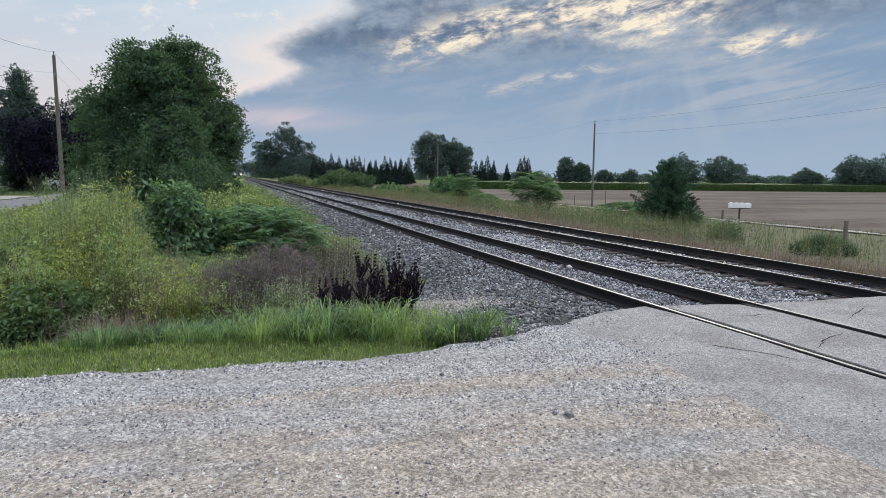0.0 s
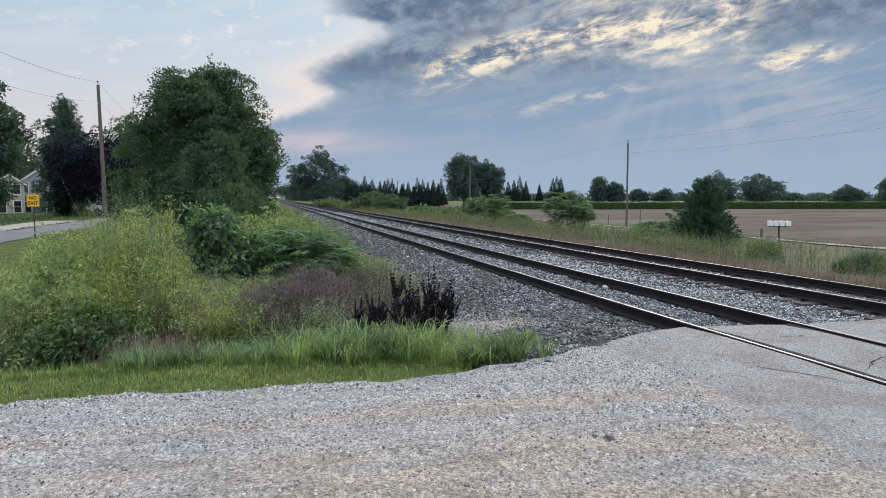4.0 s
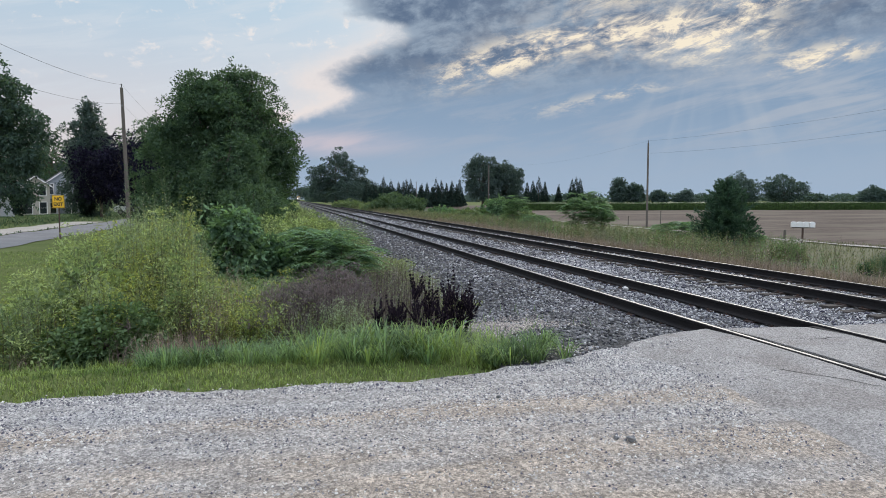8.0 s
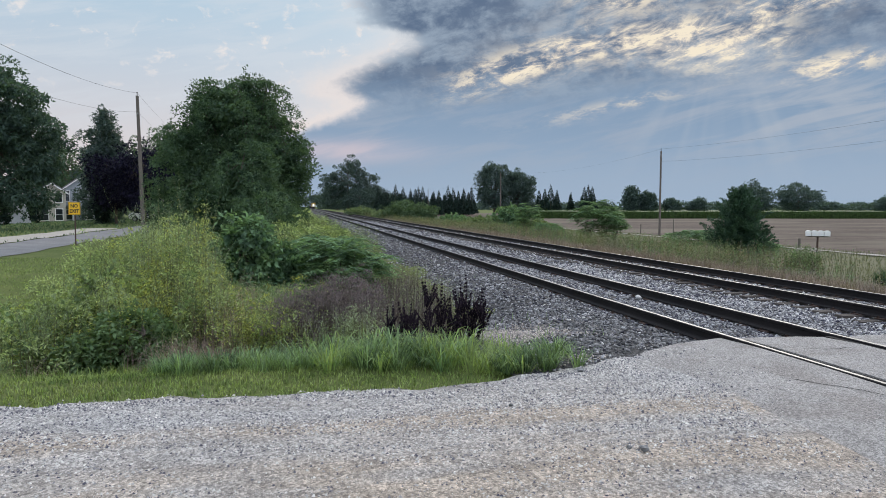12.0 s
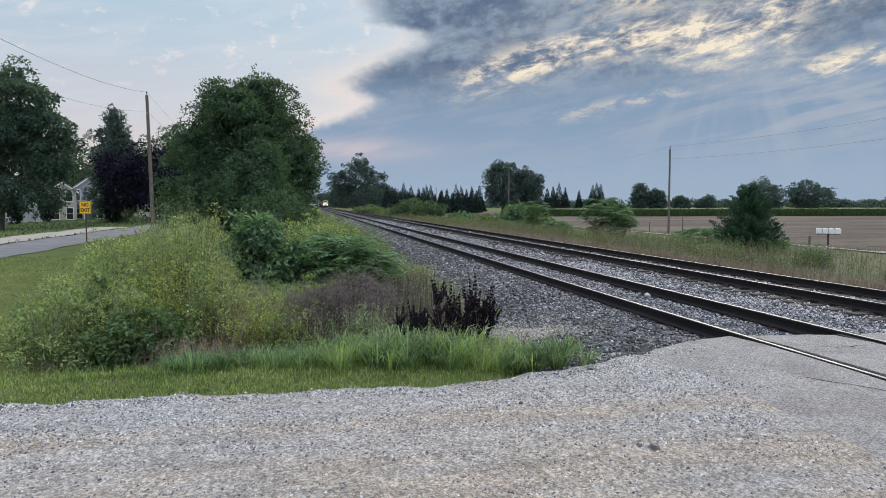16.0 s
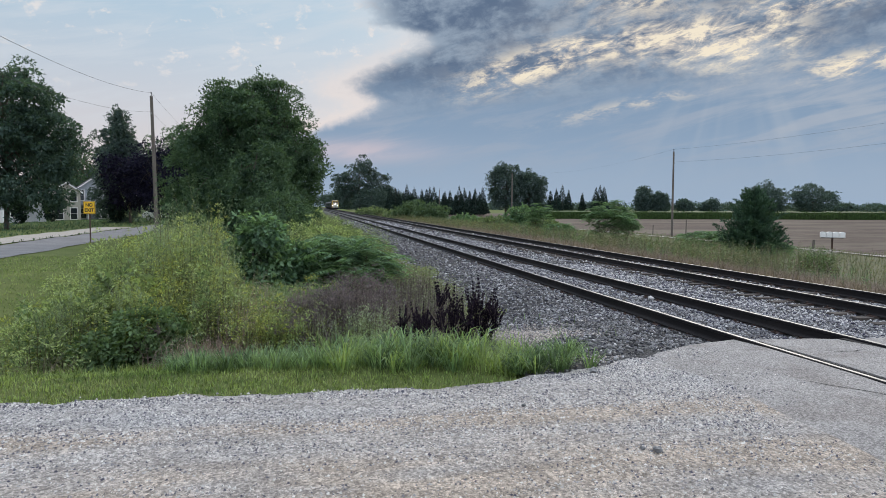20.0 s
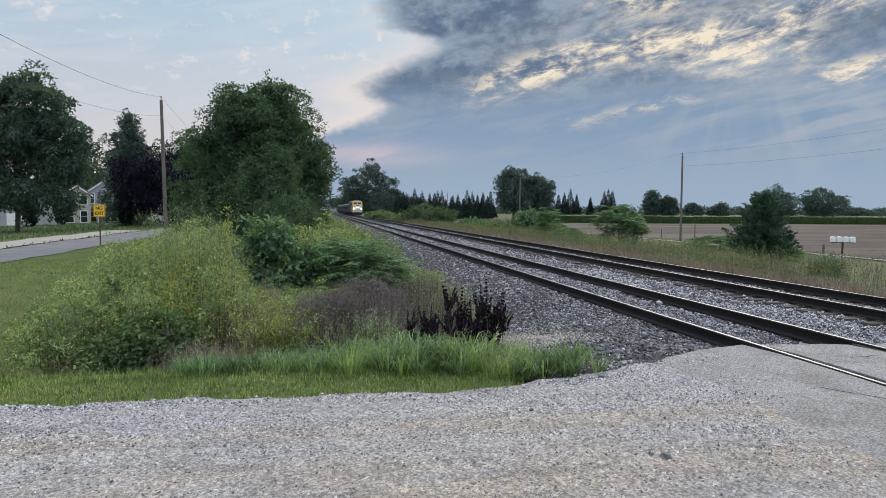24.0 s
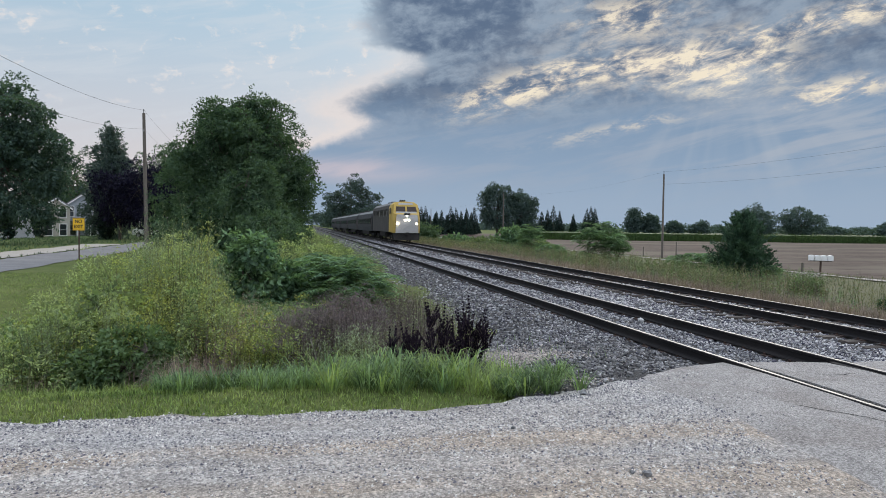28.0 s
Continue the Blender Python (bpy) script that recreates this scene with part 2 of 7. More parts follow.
def glow(name, colour, strength):
    m = bpy.data.materials.new(name)
    m.use_nodes = True
    b = m.node_tree.nodes["Principled BSDF"]
    b.inputs["Base Color"].default_value = (*colour, 1)
    b.inputs["Emission Color"].default_value, b.inputs["Emission Strength"].default_value = (*colour, 1), strength
    return m


M = {
    "soil": surface("soil", ((0.11, 0.10, 0.05), (0.07, 0.085, 0.03), (0.15, 0.13, 0.08)), 1.5, 0.95, 0.6, 40),
    "lawn": surface("lawn_turf", ((0.094, 0.12, 0.036), (0.132, 0.152, 0.052), (0.055, 0.076, 0.024)), 0.9, 0.95, 0.8, 24, spec=0.1),
    "gravel": surface("limestone_gravel", ((0.36, 0.35, 0.342), (0.44, 0.43, 0.422), (0.26, 0.25, 0.243)), 0.8, 0.95, 0.8, 130, cells=60,
                      patch=((0.40, 0.335, 0.27), 0.50, 0.36, 0.56), bump_size=0.012, stretch=(0.3, 1, 1), ruts=((3.3, 0.75), (4.25, 0.5), (5.4, 0.22)), raked=0.16),
    "pebble": surface("pebble_stone", ((0.33, 0.32, 0.312), (0.44, 0.43, 0.42), (0.19, 0.182, 0.177)), 7, 0.95, 0.0, 120, island=0.8, spec=0.2),
    "asphalt": surface("worn_asphalt", ((0.36, 0.338, 0.318), (0.43, 0.405, 0.385), (0.235, 0.222, 0.21)), 1.6, 0.92, 0.9, 190, cells=70,
                       patch=((0.31, 0.285, 0.265), 1.1, 0.5, 0.62), bump_size=0.01),
    "paved": surface("pale_pavement", ((0.175, 0.172, 0.171), (0.225, 0.22, 0.218), (0.135, 0.131, 0.131)), 0.7, 0.95, 0.4, 40, spec=0.2),
    # bed coloured near-black, painting the shade in the gaps between the stones
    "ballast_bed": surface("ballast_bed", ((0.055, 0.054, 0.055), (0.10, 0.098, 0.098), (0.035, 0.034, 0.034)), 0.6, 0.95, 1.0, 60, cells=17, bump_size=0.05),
    "ballast": surface("ballast_stone", ((0.168, 0.171, 0.187), (0.285, 0.288, 0.308), (0.074, 0.074, 0.079)), 1.3, 0.7, 0.3, 40, island=0.9),
    "ballast_light": surface("pale_ballast_stone", ((0.27, 0.268, 0.278), (0.41, 0.405, 0.418), (0.12, 0.118, 0.122)), 1.3, 0.75, 0.3, 40, island=0.85),
    "ballast_single": surface("single_ballast_stone", ((0.13, 0.13, 0.132), (0.20, 0.20, 0.205), (0.08, 0.078, 0.075)), 1.3, 0.85, 0.3, 40, random_ob=0.7),
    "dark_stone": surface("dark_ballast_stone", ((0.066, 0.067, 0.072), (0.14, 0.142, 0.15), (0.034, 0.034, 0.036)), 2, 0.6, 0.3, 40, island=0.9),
    "rail": surface("dark_rail_steel", ((0.015, 0.0135, 0.0145), (0.022, 0.019, 0.019), (0.010, 0.009, 0.0095)), 3, 0.75, 0.3, 80, stretch=(1, 0.2, 1), spec=0.2),
    "rail_top": surface("polished_rail_head", ((0.27, 0.265, 0.26), (0.34, 0.33, 0.32), (0.20, 0.19, 0.18)), 2, 0.5, 0.05, 40, metal=0.9, stretch=(1, 0.05, 1)),
    "tie": surface("weathered_tie_wood", ((0.062, 0.053, 0.047), (0.09, 0.078, 0.07), (0.04, 0.034, 0.03)), 4, 0.9, 0.7, 60, random_ob=0.3, stretch=(1, 6, 6)),
    # near-black for the cracks, and for shade put into the flangeways as strips
    "crack_gap_shade": surface("crack_and_gap_shade", ((0.018, 0.017, 0.017), (0.03, 0.028, 0.027), (0.012, 0.011, 0.011)), 6, 0.9, 0.4, 60, spec=0.15),
    "spill": surface("beige_stone_dust", ((0.33, 0.295, 0.265), (0.42, 0.38, 0.345), (0.20, 0.175, 0.155)), 5, 0.9, 0.3, 90, island=0.6),
    "plate": surface("rusty_plate", ((0.05, 0.03, 0.024), (0.07, 0.04, 0.03), (0.03, 0.02, 0.016)), 9, 0.8, 0.4, 90),
    "field": surface("stubble_field", ((0.098, 0.077, 0.064), (0.14, 0.112, 0.092), (0.065, 0.052, 0.042)), 0.14, 0.95, 0.6, 1.6, stretch=(0.35, 1, 1), spec=0.05, patch=((0.15, 0.127, 0.10), 0.06, 0.45, 0.6)),
    "dirt": surface("dirt_lane", ((0.33, 0.30, 0.26), (0.39, 0.36, 0.31), (0.27, 0.24, 0.2)), 0.8, 0.95, 0.3, 20),
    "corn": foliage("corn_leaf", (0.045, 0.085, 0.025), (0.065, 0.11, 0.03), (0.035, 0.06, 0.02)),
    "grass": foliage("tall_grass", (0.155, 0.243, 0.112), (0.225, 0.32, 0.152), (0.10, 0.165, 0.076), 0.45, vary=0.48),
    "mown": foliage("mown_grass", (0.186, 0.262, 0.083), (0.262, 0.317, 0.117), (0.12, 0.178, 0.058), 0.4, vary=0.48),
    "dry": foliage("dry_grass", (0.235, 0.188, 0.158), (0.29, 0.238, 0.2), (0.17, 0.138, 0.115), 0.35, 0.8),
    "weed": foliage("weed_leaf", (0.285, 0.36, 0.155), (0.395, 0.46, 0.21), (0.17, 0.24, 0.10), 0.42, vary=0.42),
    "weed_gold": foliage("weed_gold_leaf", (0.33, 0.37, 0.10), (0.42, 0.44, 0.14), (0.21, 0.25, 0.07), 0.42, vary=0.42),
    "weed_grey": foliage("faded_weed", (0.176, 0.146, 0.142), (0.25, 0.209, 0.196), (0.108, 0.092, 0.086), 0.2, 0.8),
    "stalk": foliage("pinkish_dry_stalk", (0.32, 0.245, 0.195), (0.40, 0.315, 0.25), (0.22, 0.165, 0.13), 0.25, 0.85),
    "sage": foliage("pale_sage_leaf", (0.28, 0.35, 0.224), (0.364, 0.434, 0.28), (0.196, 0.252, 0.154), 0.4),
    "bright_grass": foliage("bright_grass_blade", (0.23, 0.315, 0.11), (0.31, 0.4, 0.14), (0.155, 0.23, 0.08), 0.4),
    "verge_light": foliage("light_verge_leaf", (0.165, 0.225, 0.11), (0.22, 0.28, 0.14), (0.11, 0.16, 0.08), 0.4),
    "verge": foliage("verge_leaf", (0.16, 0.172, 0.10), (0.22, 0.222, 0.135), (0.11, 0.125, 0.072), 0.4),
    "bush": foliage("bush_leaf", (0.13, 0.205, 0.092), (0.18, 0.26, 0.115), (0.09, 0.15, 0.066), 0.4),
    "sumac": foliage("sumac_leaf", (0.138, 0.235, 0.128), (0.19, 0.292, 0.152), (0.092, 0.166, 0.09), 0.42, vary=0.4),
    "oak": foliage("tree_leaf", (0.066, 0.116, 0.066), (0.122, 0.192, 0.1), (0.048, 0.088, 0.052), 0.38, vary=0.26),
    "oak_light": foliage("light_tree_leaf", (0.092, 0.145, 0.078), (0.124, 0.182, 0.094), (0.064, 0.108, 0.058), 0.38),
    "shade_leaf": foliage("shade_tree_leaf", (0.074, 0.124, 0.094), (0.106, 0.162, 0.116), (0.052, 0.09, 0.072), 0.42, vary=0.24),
    # distance haze put into the colour: paler and bluer than the near trees
    "hazed_leaf": foliage("hazed_tree_leaf", (0.08, 0.122, 0.10), (0.105, 0.152, 0.124), (0.063, 0.098, 0.086), 0.3, vary=0.2),
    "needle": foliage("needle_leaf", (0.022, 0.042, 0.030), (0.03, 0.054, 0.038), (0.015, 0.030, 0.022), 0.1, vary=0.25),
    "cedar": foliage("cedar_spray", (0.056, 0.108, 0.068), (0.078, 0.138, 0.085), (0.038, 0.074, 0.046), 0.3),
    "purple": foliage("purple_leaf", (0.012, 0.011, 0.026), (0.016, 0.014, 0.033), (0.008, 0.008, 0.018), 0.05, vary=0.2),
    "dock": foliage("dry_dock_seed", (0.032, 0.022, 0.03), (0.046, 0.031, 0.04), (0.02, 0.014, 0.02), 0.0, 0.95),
    "bark": surface("tree_bark", ((0.09, 0.075, 0.06), (0.13, 0.11, 0.09), (0.05, 0.04, 0.035)), 3, 0.95, 0.8, 30, stretch=(3, 3, 0.6)),
    "stem": surface("green_stem", ((0.10, 0.11, 0.045), (0.15, 0.14, 0.06), (0.08, 0.08, 0.03)), 3, 0.8, 0.0, 30, island=0.3),
    "dry_stem": surface("dry_stem", ((0.09, 0.07, 0.06), (0.13, 0.10, 0.085), (0.06, 0.045, 0.04)), 3, 0.9, 0.0, 30, island=0.3),
    "pole": surface("grey_pole_wood", ((0.125, 0.108, 0.095), (0.165, 0.145, 0.125), (0.085, 0.072, 0.062)), 1.2, 0.9, 0.5, 40, stretch=(6, 6, 0.4)),
    "wire": surface("dark_wire", ((0.03, 0.03, 0.035), (0.04, 0.04, 0.045), (0.02, 0.02, 0.02)), 3, 0.6, 0.0),
    "steel": surface("galvanised_steel", ((0.30, 0.30, 0.30), (0.36, 0.36, 0.36), (0.24, 0.24, 0.24)), 9, 0.5, 0.1, 60, metal=0.7),
    "rust_post": surface("brown_post_paint", ((0.07, 0.045, 0.035), (0.10, 0.06, 0.045), (0.05, 0.03, 0.025)), 9, 0.7, 0.2, 60),
    "sign": surface("yellow_sign_sheet", ((0.80, 0.47, 0.02), (0.84, 0.50, 0.025), (0.76, 0.43, 0.02)), 3, 0.45, 0.0, 40),
    "black": surface("black_paint", ((0.012, 0.012, 0.012), (0.02, 0.02, 0.02), (0.008, 0.008, 0.008)), 8, 0.5, 0.05),
    "white": surface("white_paint", ((0.78, 0.78, 0.77), (0.82, 0.82, 0.81), (0.70, 0.70, 0.69)), 3, 0.55, 0.1, 60),
    # white siding with the shadow over the house put into its colour
    "shaded_house_white": surface("shaded_white_siding", ((0.37, 0.39, 0.41), (0.43, 0.45, 0.47), (0.32, 0.33, 0.35)), 1.5, 0.8, 0.1, 30),
    "siding": surface("grey_siding", ((0.34, 0.37, 0.41), (0.38, 0.41, 0.45), (0.30, 0.33, 0.37)), 1.5, 0.8, 0.1, 30),
    "cream": surface("cream_siding", ((0.40, 0.38, 0.33), (0.45, 0.43, 0.38), (0.35, 0.33, 0.28)), 1.5, 0.8, 0.1, 30),
    "roof": surface("grey_shingles", ((0.20, 0.20, 0.21), (0.26, 0.26, 0.27), (0.15, 0.15, 0.16)), 2, 0.9, 0.4, 20),
    "brick": surface("brown_brick", ((0.20, 0.13, 0.10), (0.26, 0.17, 0.13), (0.15, 0.10, 0.08)), 2, 0.9, 0.3, 20),
    "glass": surface("window_glass", ((0.02, 0.025, 0.03), (0.03, 0.035, 0.04), (0.015, 0.02, 0.02)), 2, 0.06, 0.0, spec=0.8),
    "windscreen": surface("tinted_windscreen", ((0.03, 0.02, 0.018), (0.04, 0.028, 0.025), (0.02, 0.014, 0.012)), 2, 0.25, 0.0, spec=0.25),
    "rubber": surface("tyre_rubber", ((0.02, 0.02, 0.02), (0.03, 0.03, 0.03), (0.015, 0.015, 0.015)), 8, 0.8, 0.1),
    "train_yellow": surface("yellow_train_paint", ((0.46, 0.32, 0.085), (0.52, 0.365, 0.10), (0.38, 0.265, 0.075)), 0.8, 0.7, 0.05, 20, random_ob=0.01, spec=0.2),
    # hood grey and coach silver, darkened in colour for the train's backlit side
    "train_grey": surface("shaded_grey_train_paint", ((0.075, 0.072, 0.07), (0.095, 0.09, 0.086), (0.055, 0.052, 0.048)), 0.8, 0.85, 0.05, 20, random_ob=0.01, spec=0.08),
    "train_silver": surface("shaded_coach_panel", ((0.055, 0.059, 0.062), (0.075, 0.079, 0.082), (0.042, 0.045, 0.047)), 0.7, 0.85, 0.1, 20, random_ob=0.01, spec=0.08),
    "train_pale": surface("pale_train_paint", ((0.40, 0.395, 0.385), (0.46, 0.452, 0.44), (0.32, 0.313, 0.302)), 0.8, 0.5, 0.05, 20, random_ob=0.01, spec=0.08),
    "coach_roof": surface("pale_coach_roof", ((0.19, 0.195, 0.195), (0.225, 0.23, 0.23), (0.15, 0.153, 0.153)), 0.8, 0.85, 0.05, 20, random_ob=0.01, spec=0.08),
    "train_dark": surface("sooty_underframe", ((0.03, 0.03, 0.03), (0.045, 0.042, 0.04), (0.02, 0.02, 0.02)), 2, 0.8, 0.2, 20, random_ob=0.01, spec=0.08),
    "headlight": glow("headlight_glow", (1.0, 0.9, 0.74), 30.0),
    "ditch_light": glow("ditch_light_glow", (1.0, 0.86, 0.62), 30.0),
}


# ---- mesh helpers ----
def part(name, bm, material, parent=None, label=""):
    """Links a bmesh, or a ready mesh, as one mesh object under a thing or under a part."""
    if isinstance(bm, bmesh.types.BMesh):
        data = bpy.data.meshes.new(name)
        bm.to_mesh(data)
        bm.free()
    else:
        data = bm
    if not data.materials:
        data.materials.append(material)
    ob = new(name, data)
    if parent is not None:
        ob.parent = parent
    return tagged(ob, label)


def thing(name, x, y, z, label, category, group="", kind="", rz=0.0):
    ob = new(name)
    ob.empty_display_size = 0.2
    ob.matrix_basis = pose(x, y, z, 0, 0, rz)
    return tagged(ob, label, category, group, kind)


def sheet_mesh(name, verts, faces, material, smooth=False):
    data = bpy.data.meshes.new(name)
    data.from_pydata(verts.tolist() if isinstance(verts, np.ndarray) else verts, [], faces.tolist() if isinstance(faces, np.ndarray) else faces)
    data.materials.append(material)
    if smooth:
        data.polygons.foreach_set("use_smooth", [True] * len(data.polygons))
    return data


def tri_mesh(name, verts, tris, material):
    """Many triangles at once, from arrays."""
    data = bpy.data.meshes.new(name)
    n = len(tris)
    data.vertices.add(len(verts))
    data.vertices.foreach_set("co", np.asarray(verts, dtype=np.float32).ravel())
    data.loops.add(n * 3)
    data.loops.foreach_set("vertex_index", np.asarray(tris, dtype=np.int32).ravel())
    data.polygons.add(n)
    data.polygons.foreach_set("loop_start", np.arange(0, n * 3, 3, dtype=np.int32))
    data.update(calc_edges=True)
    data.materials.append(material)
    return data


def box(bm, x, y, z, dx, dy, dz, bevel=0.0, m=None):
    """A block centred on x, y with its foot at z."""
    made = bmesh.ops.create_cube(bm, size=1.0)["verts"]
    bmesh.ops.transform(bm, matrix=Matrix.LocRotScale((x, y, z + dz / 2), None, (dx, dy, dz)), verts=made)
    if bevel:
        edges = list({e for v in made for e in v.link_edges})
        r = bmesh.ops.bevel(bm, geom=edges, offset=bevel, segments=2, affect="EDGES", clamp_overlap=True)
        made = list({v for f in r["faces"] for v in f.verts} | {v for v in made if v.is_valid})
    if m is not None:
        bmesh.ops.transform(bm, matrix=m, verts=made)
    return bm


def rod(bm, a, b, r0, r1=None, sides=8):
    """A tapered round bar from a to b."""
    a, b = Vector(a), Vector(b)
    d = b - a
    m = Matrix.Translation((a + b) / 2) @ d.to_track_quat("Z", "Y").to_matrix().to_4x4()
    bmesh.ops.create_cone(bm, cap_ends=True, segments=sides, radius1=r0, radius2=r0 if r1 is None else r1, depth=d.length, matrix=m)
    return bm


def loft(bm, rings, cap=True):
    """Skins a row of rings with the same number of points."""
    made = [[bm.verts.new(p) for p in ring] for ring in rings]
    for a, b in zip(made, made[1:]):
        for i in range(len(a)):
            j = (i + 1) % len(a)
            bm.faces.new((a[i], a[j], b[j], b[i]))
    if cap:
        bm.faces.new(made[0][::-1])
        bm.faces.new(made[-1])
    bmesh.ops.recalc_face_normals(bm, faces=bm.faces)
    return bm


def fresh():
    return bmesh.new()


# ---- plants, made in bulk ----
def unit(v):
    return v / np.maximum(np.linalg.norm(v, axis=1, keepdims=True), 1e-9)


def leaf_tris(centre, way, normal, length, width, fold=0.25):
    """Folded, pointed leaves: arrays of places, directions and normals."""
    n = len(centre)
    way = unit(way)
    side = unit(np.cross(way, normal))
    up = np.cross(side, way)
    L, Wd = np.asarray(length).reshape(-1, 1), np.asarray(width).reshape(-1, 1)
    v = np.empty((n, 4, 3))
    v[:, 0] = centre
    v[:, 1] = centre + way * L * 0.45 + side * Wd * 0.5 + up * Wd * fold
    v[:, 2] = centre + way * L - up * Wd * fold * 0.5
    v[:, 3] = centre + way * L * 0.45 - side * Wd * 0.5 + up * Wd * fold
    base = np.arange(n).reshape(-1, 1) * 4
    t = np.concatenate([base + np.array([[0, 1, 2]]), base + np.array([[0, 2, 3]])], axis=1).reshape(-1, 3)
    return v.reshape(-1, 3), t


def blade_tris(root, height, width, lean, rng, droop=0.5):
    """Grass blades that bend over as they rise."""
    n = len(root)
    turn = rng.uniform(0, 2 * np.pi, n)
    out = np.stack([np.cos(turn), np.sin(turn), np.zeros(n)], 1)
    side = np.stack([-np.sin(turn), np.cos(turn), np.zeros(n)], 1)
    twist = rng.uniform(-0.9, 0.9, (n, 1))
    side = unit(side + out * twist)
    h, w = np.asarray(height).reshape(-1, 1), np.asarray(width).reshape(-1, 1)
    lean = np.asarray(lean).reshape(-1, 1)
    up = np.array([[0, 0, 1.0]])
    mid = root + up * h * 0.55 + out * h * lean * 0.35
    tip = root + up * h * (1 - droop * lean * 0.6) + out * h * lean * 1.0
    v = np.empty((n, 5, 3))
    v[:, 0], v[:, 1] = root - side * w / 2, root + side * w / 2
    v[:, 2], v[:, 3] = mid - side * w * 0.42, mid + side * w * 0.42
    v[:, 4] = tip
    base = np.arange(n).reshape(-1, 1) * 5
    t = np.concatenate([base + np.array([[0, 1, 3]]), base + np.array([[0, 3, 2]]), base + np.array([[2, 3, 4]])], axis=1).reshape(-1, 3)
    return v.reshape(-1, 3), t


def merge(*sets):
    vs, ts, k = [], [], 0
    for v, t in sets:
        vs.append(v)
        ts.append(t + k)
        k += len(v)
    return np.concatenate(vs), np.concatenate(ts)


def herb_tris(root, height, rng, per=16, leaf=0.1, wide=0.03, start=0.12, flat=0.3, sway=0.08, lift=0.0):
    """Leaves set all round upright stems; the stems come as narrow blades."""
    n = len(root)
    height = np.asarray(height)
    stems = blade_tris(root, height, np.full(n, 0.008) + height * 0.003, np.abs(rng.normal(0, sway, n)), rng, 0.2)
    tops = stems[0].reshape(n, 5, 3)
    f = np.tile(np.linspace(start, 1.0, per), n) + rng.uniform(-0.03, 0.03, n * per)
    i = np.repeat(np.arange(n), per)
    a, b, c = root[i], (tops[i, 2] + tops[i, 3]) / 2, tops[i, 4]
    f1 = f.reshape(-1, 1)
    place = np.where(f1 < 0.55, a + (b - a) * f1 / 0.55, b + (c - b) * (f1 - 0.55) / 0.45)
    turn = np.arange(n * per) * 2.4 + rng.uniform(-0.5, 0.5, n * per)
    rise = rng.uniform(-0.35, 0.65, n * per) + f * 0.5 + lift
    way = np.stack([np.cos(turn), np.sin(turn), rise], 1)
    nor = np.stack([-np.cos(turn) * flat, -np.sin(turn) * flat, np.ones(n * per)], 1) + rng.normal(0, 0.25, (n * per, 3))
    size = leaf * (1.15 - 0.6 * f) * rng.uniform(0.7, 1.3, n * per)
    return stems, leaf_tris(place, way, nor, size, size * wide / leaf)


def lobes_points(lobes, count, rng, inner=0.72, rough=0.16):
    """Places near the skins of several egg-shaped lobes, and the directions outwards."""
    vol = np.array([r[3] * r[4] + r[4] * r[5] + r[3] * r[5] for r in lobes])
    pts, outs = [], []
    for k, lobe in enumerate(lobes):
        n = int(count * vol[k] / vol.sum()) + 1
        d = unit(rng.normal(0, 1, (n, 3)))
        wob = 1 + rough * (np.sin(d[:, 0] * 5.1 + k) * np.sin(d[:, 1] * 4.3 + 2 * k) + 0.7 * np.sin(d[:, 2] * 7.7 + d[:, 0] * 6 + k))
        r = (inner + (1.0 - inner) * rng.uniform(0, 1, n) ** 0.6) * wob
        p = np.array(lobe[:3]) + d * r.reshape(-1, 1) * np.array(lobe[3:])
        keep = np.ones(n, bool)
        for j, other in enumerate(lobes):
            if j != k:
                keep &= ((((p - np.array(other[:3])) / np.array(other[3:])) ** 2).sum(1) > 0.4)
        pts.append(p[keep])
        outs.append(d[keep])
    return np.concatenate(pts), np.concatenate(outs)


def crown_tris(lobes, clumps, per, leaf, rng, spread=0.35, inner=0.72, rough=0.16, wide=0.5, hang=0.2, core=520):
    """Leaves in tufts: each tuft is a small dome of leaves; larger leaves fill the shaded inside."""
    c, o = lobes_points(lobes, clumps, rng, inner, rough)
    n = len(c)
    i = np.repeat(np.arange(n), per)
    size_t = rng.uniform(0.6, 1.35, n)
    d = unit(rng.normal(0, 1, (n * per, 3)) + o[i] * 0.55 + np.array([0, 0, 0.35]))
    place = c[i] + d * (spread * size_t[i] * rng.uniform(0.25, 1.0, n * per) ** 0.5).reshape(-1, 1) * np.array([1.15, 1.15, 0.8])
    way = d * 0.5 + o[i] * 0.4 + rng.normal(0, 0.55, (n * per, 3)) + np.array([0, 0, -hang])
    nor = d * 0.7 + rng.normal(0, 0.4, (n * per, 3)) + np.array([0, 0, 0.6])
    size = leaf * rng.uniform(0.6, 1.3, n * per)
    sets = [leaf_tris(place, way, nor, size, size * wide)]
    if core:
        for lobe in lobes:
            m = core
            d = unit(rng.normal(0, 1, (m, 3)))
            p = np.array(lobe[:3]) + d * np.array(lobe[3:]) * (0.66 * rng.uniform(0.1, 1, (m, 1)) ** 0.5)
            big = min(min(lobe[3:]), 2.6) * rng.uniform(0.15, 0.26, m)
            sets.append(leaf_tris(p, rng.normal(0, 1, (m, 3)), d + rng.normal(0, 0.3, (m, 3)), big, big * 0.7))
    return merge(*sets), c


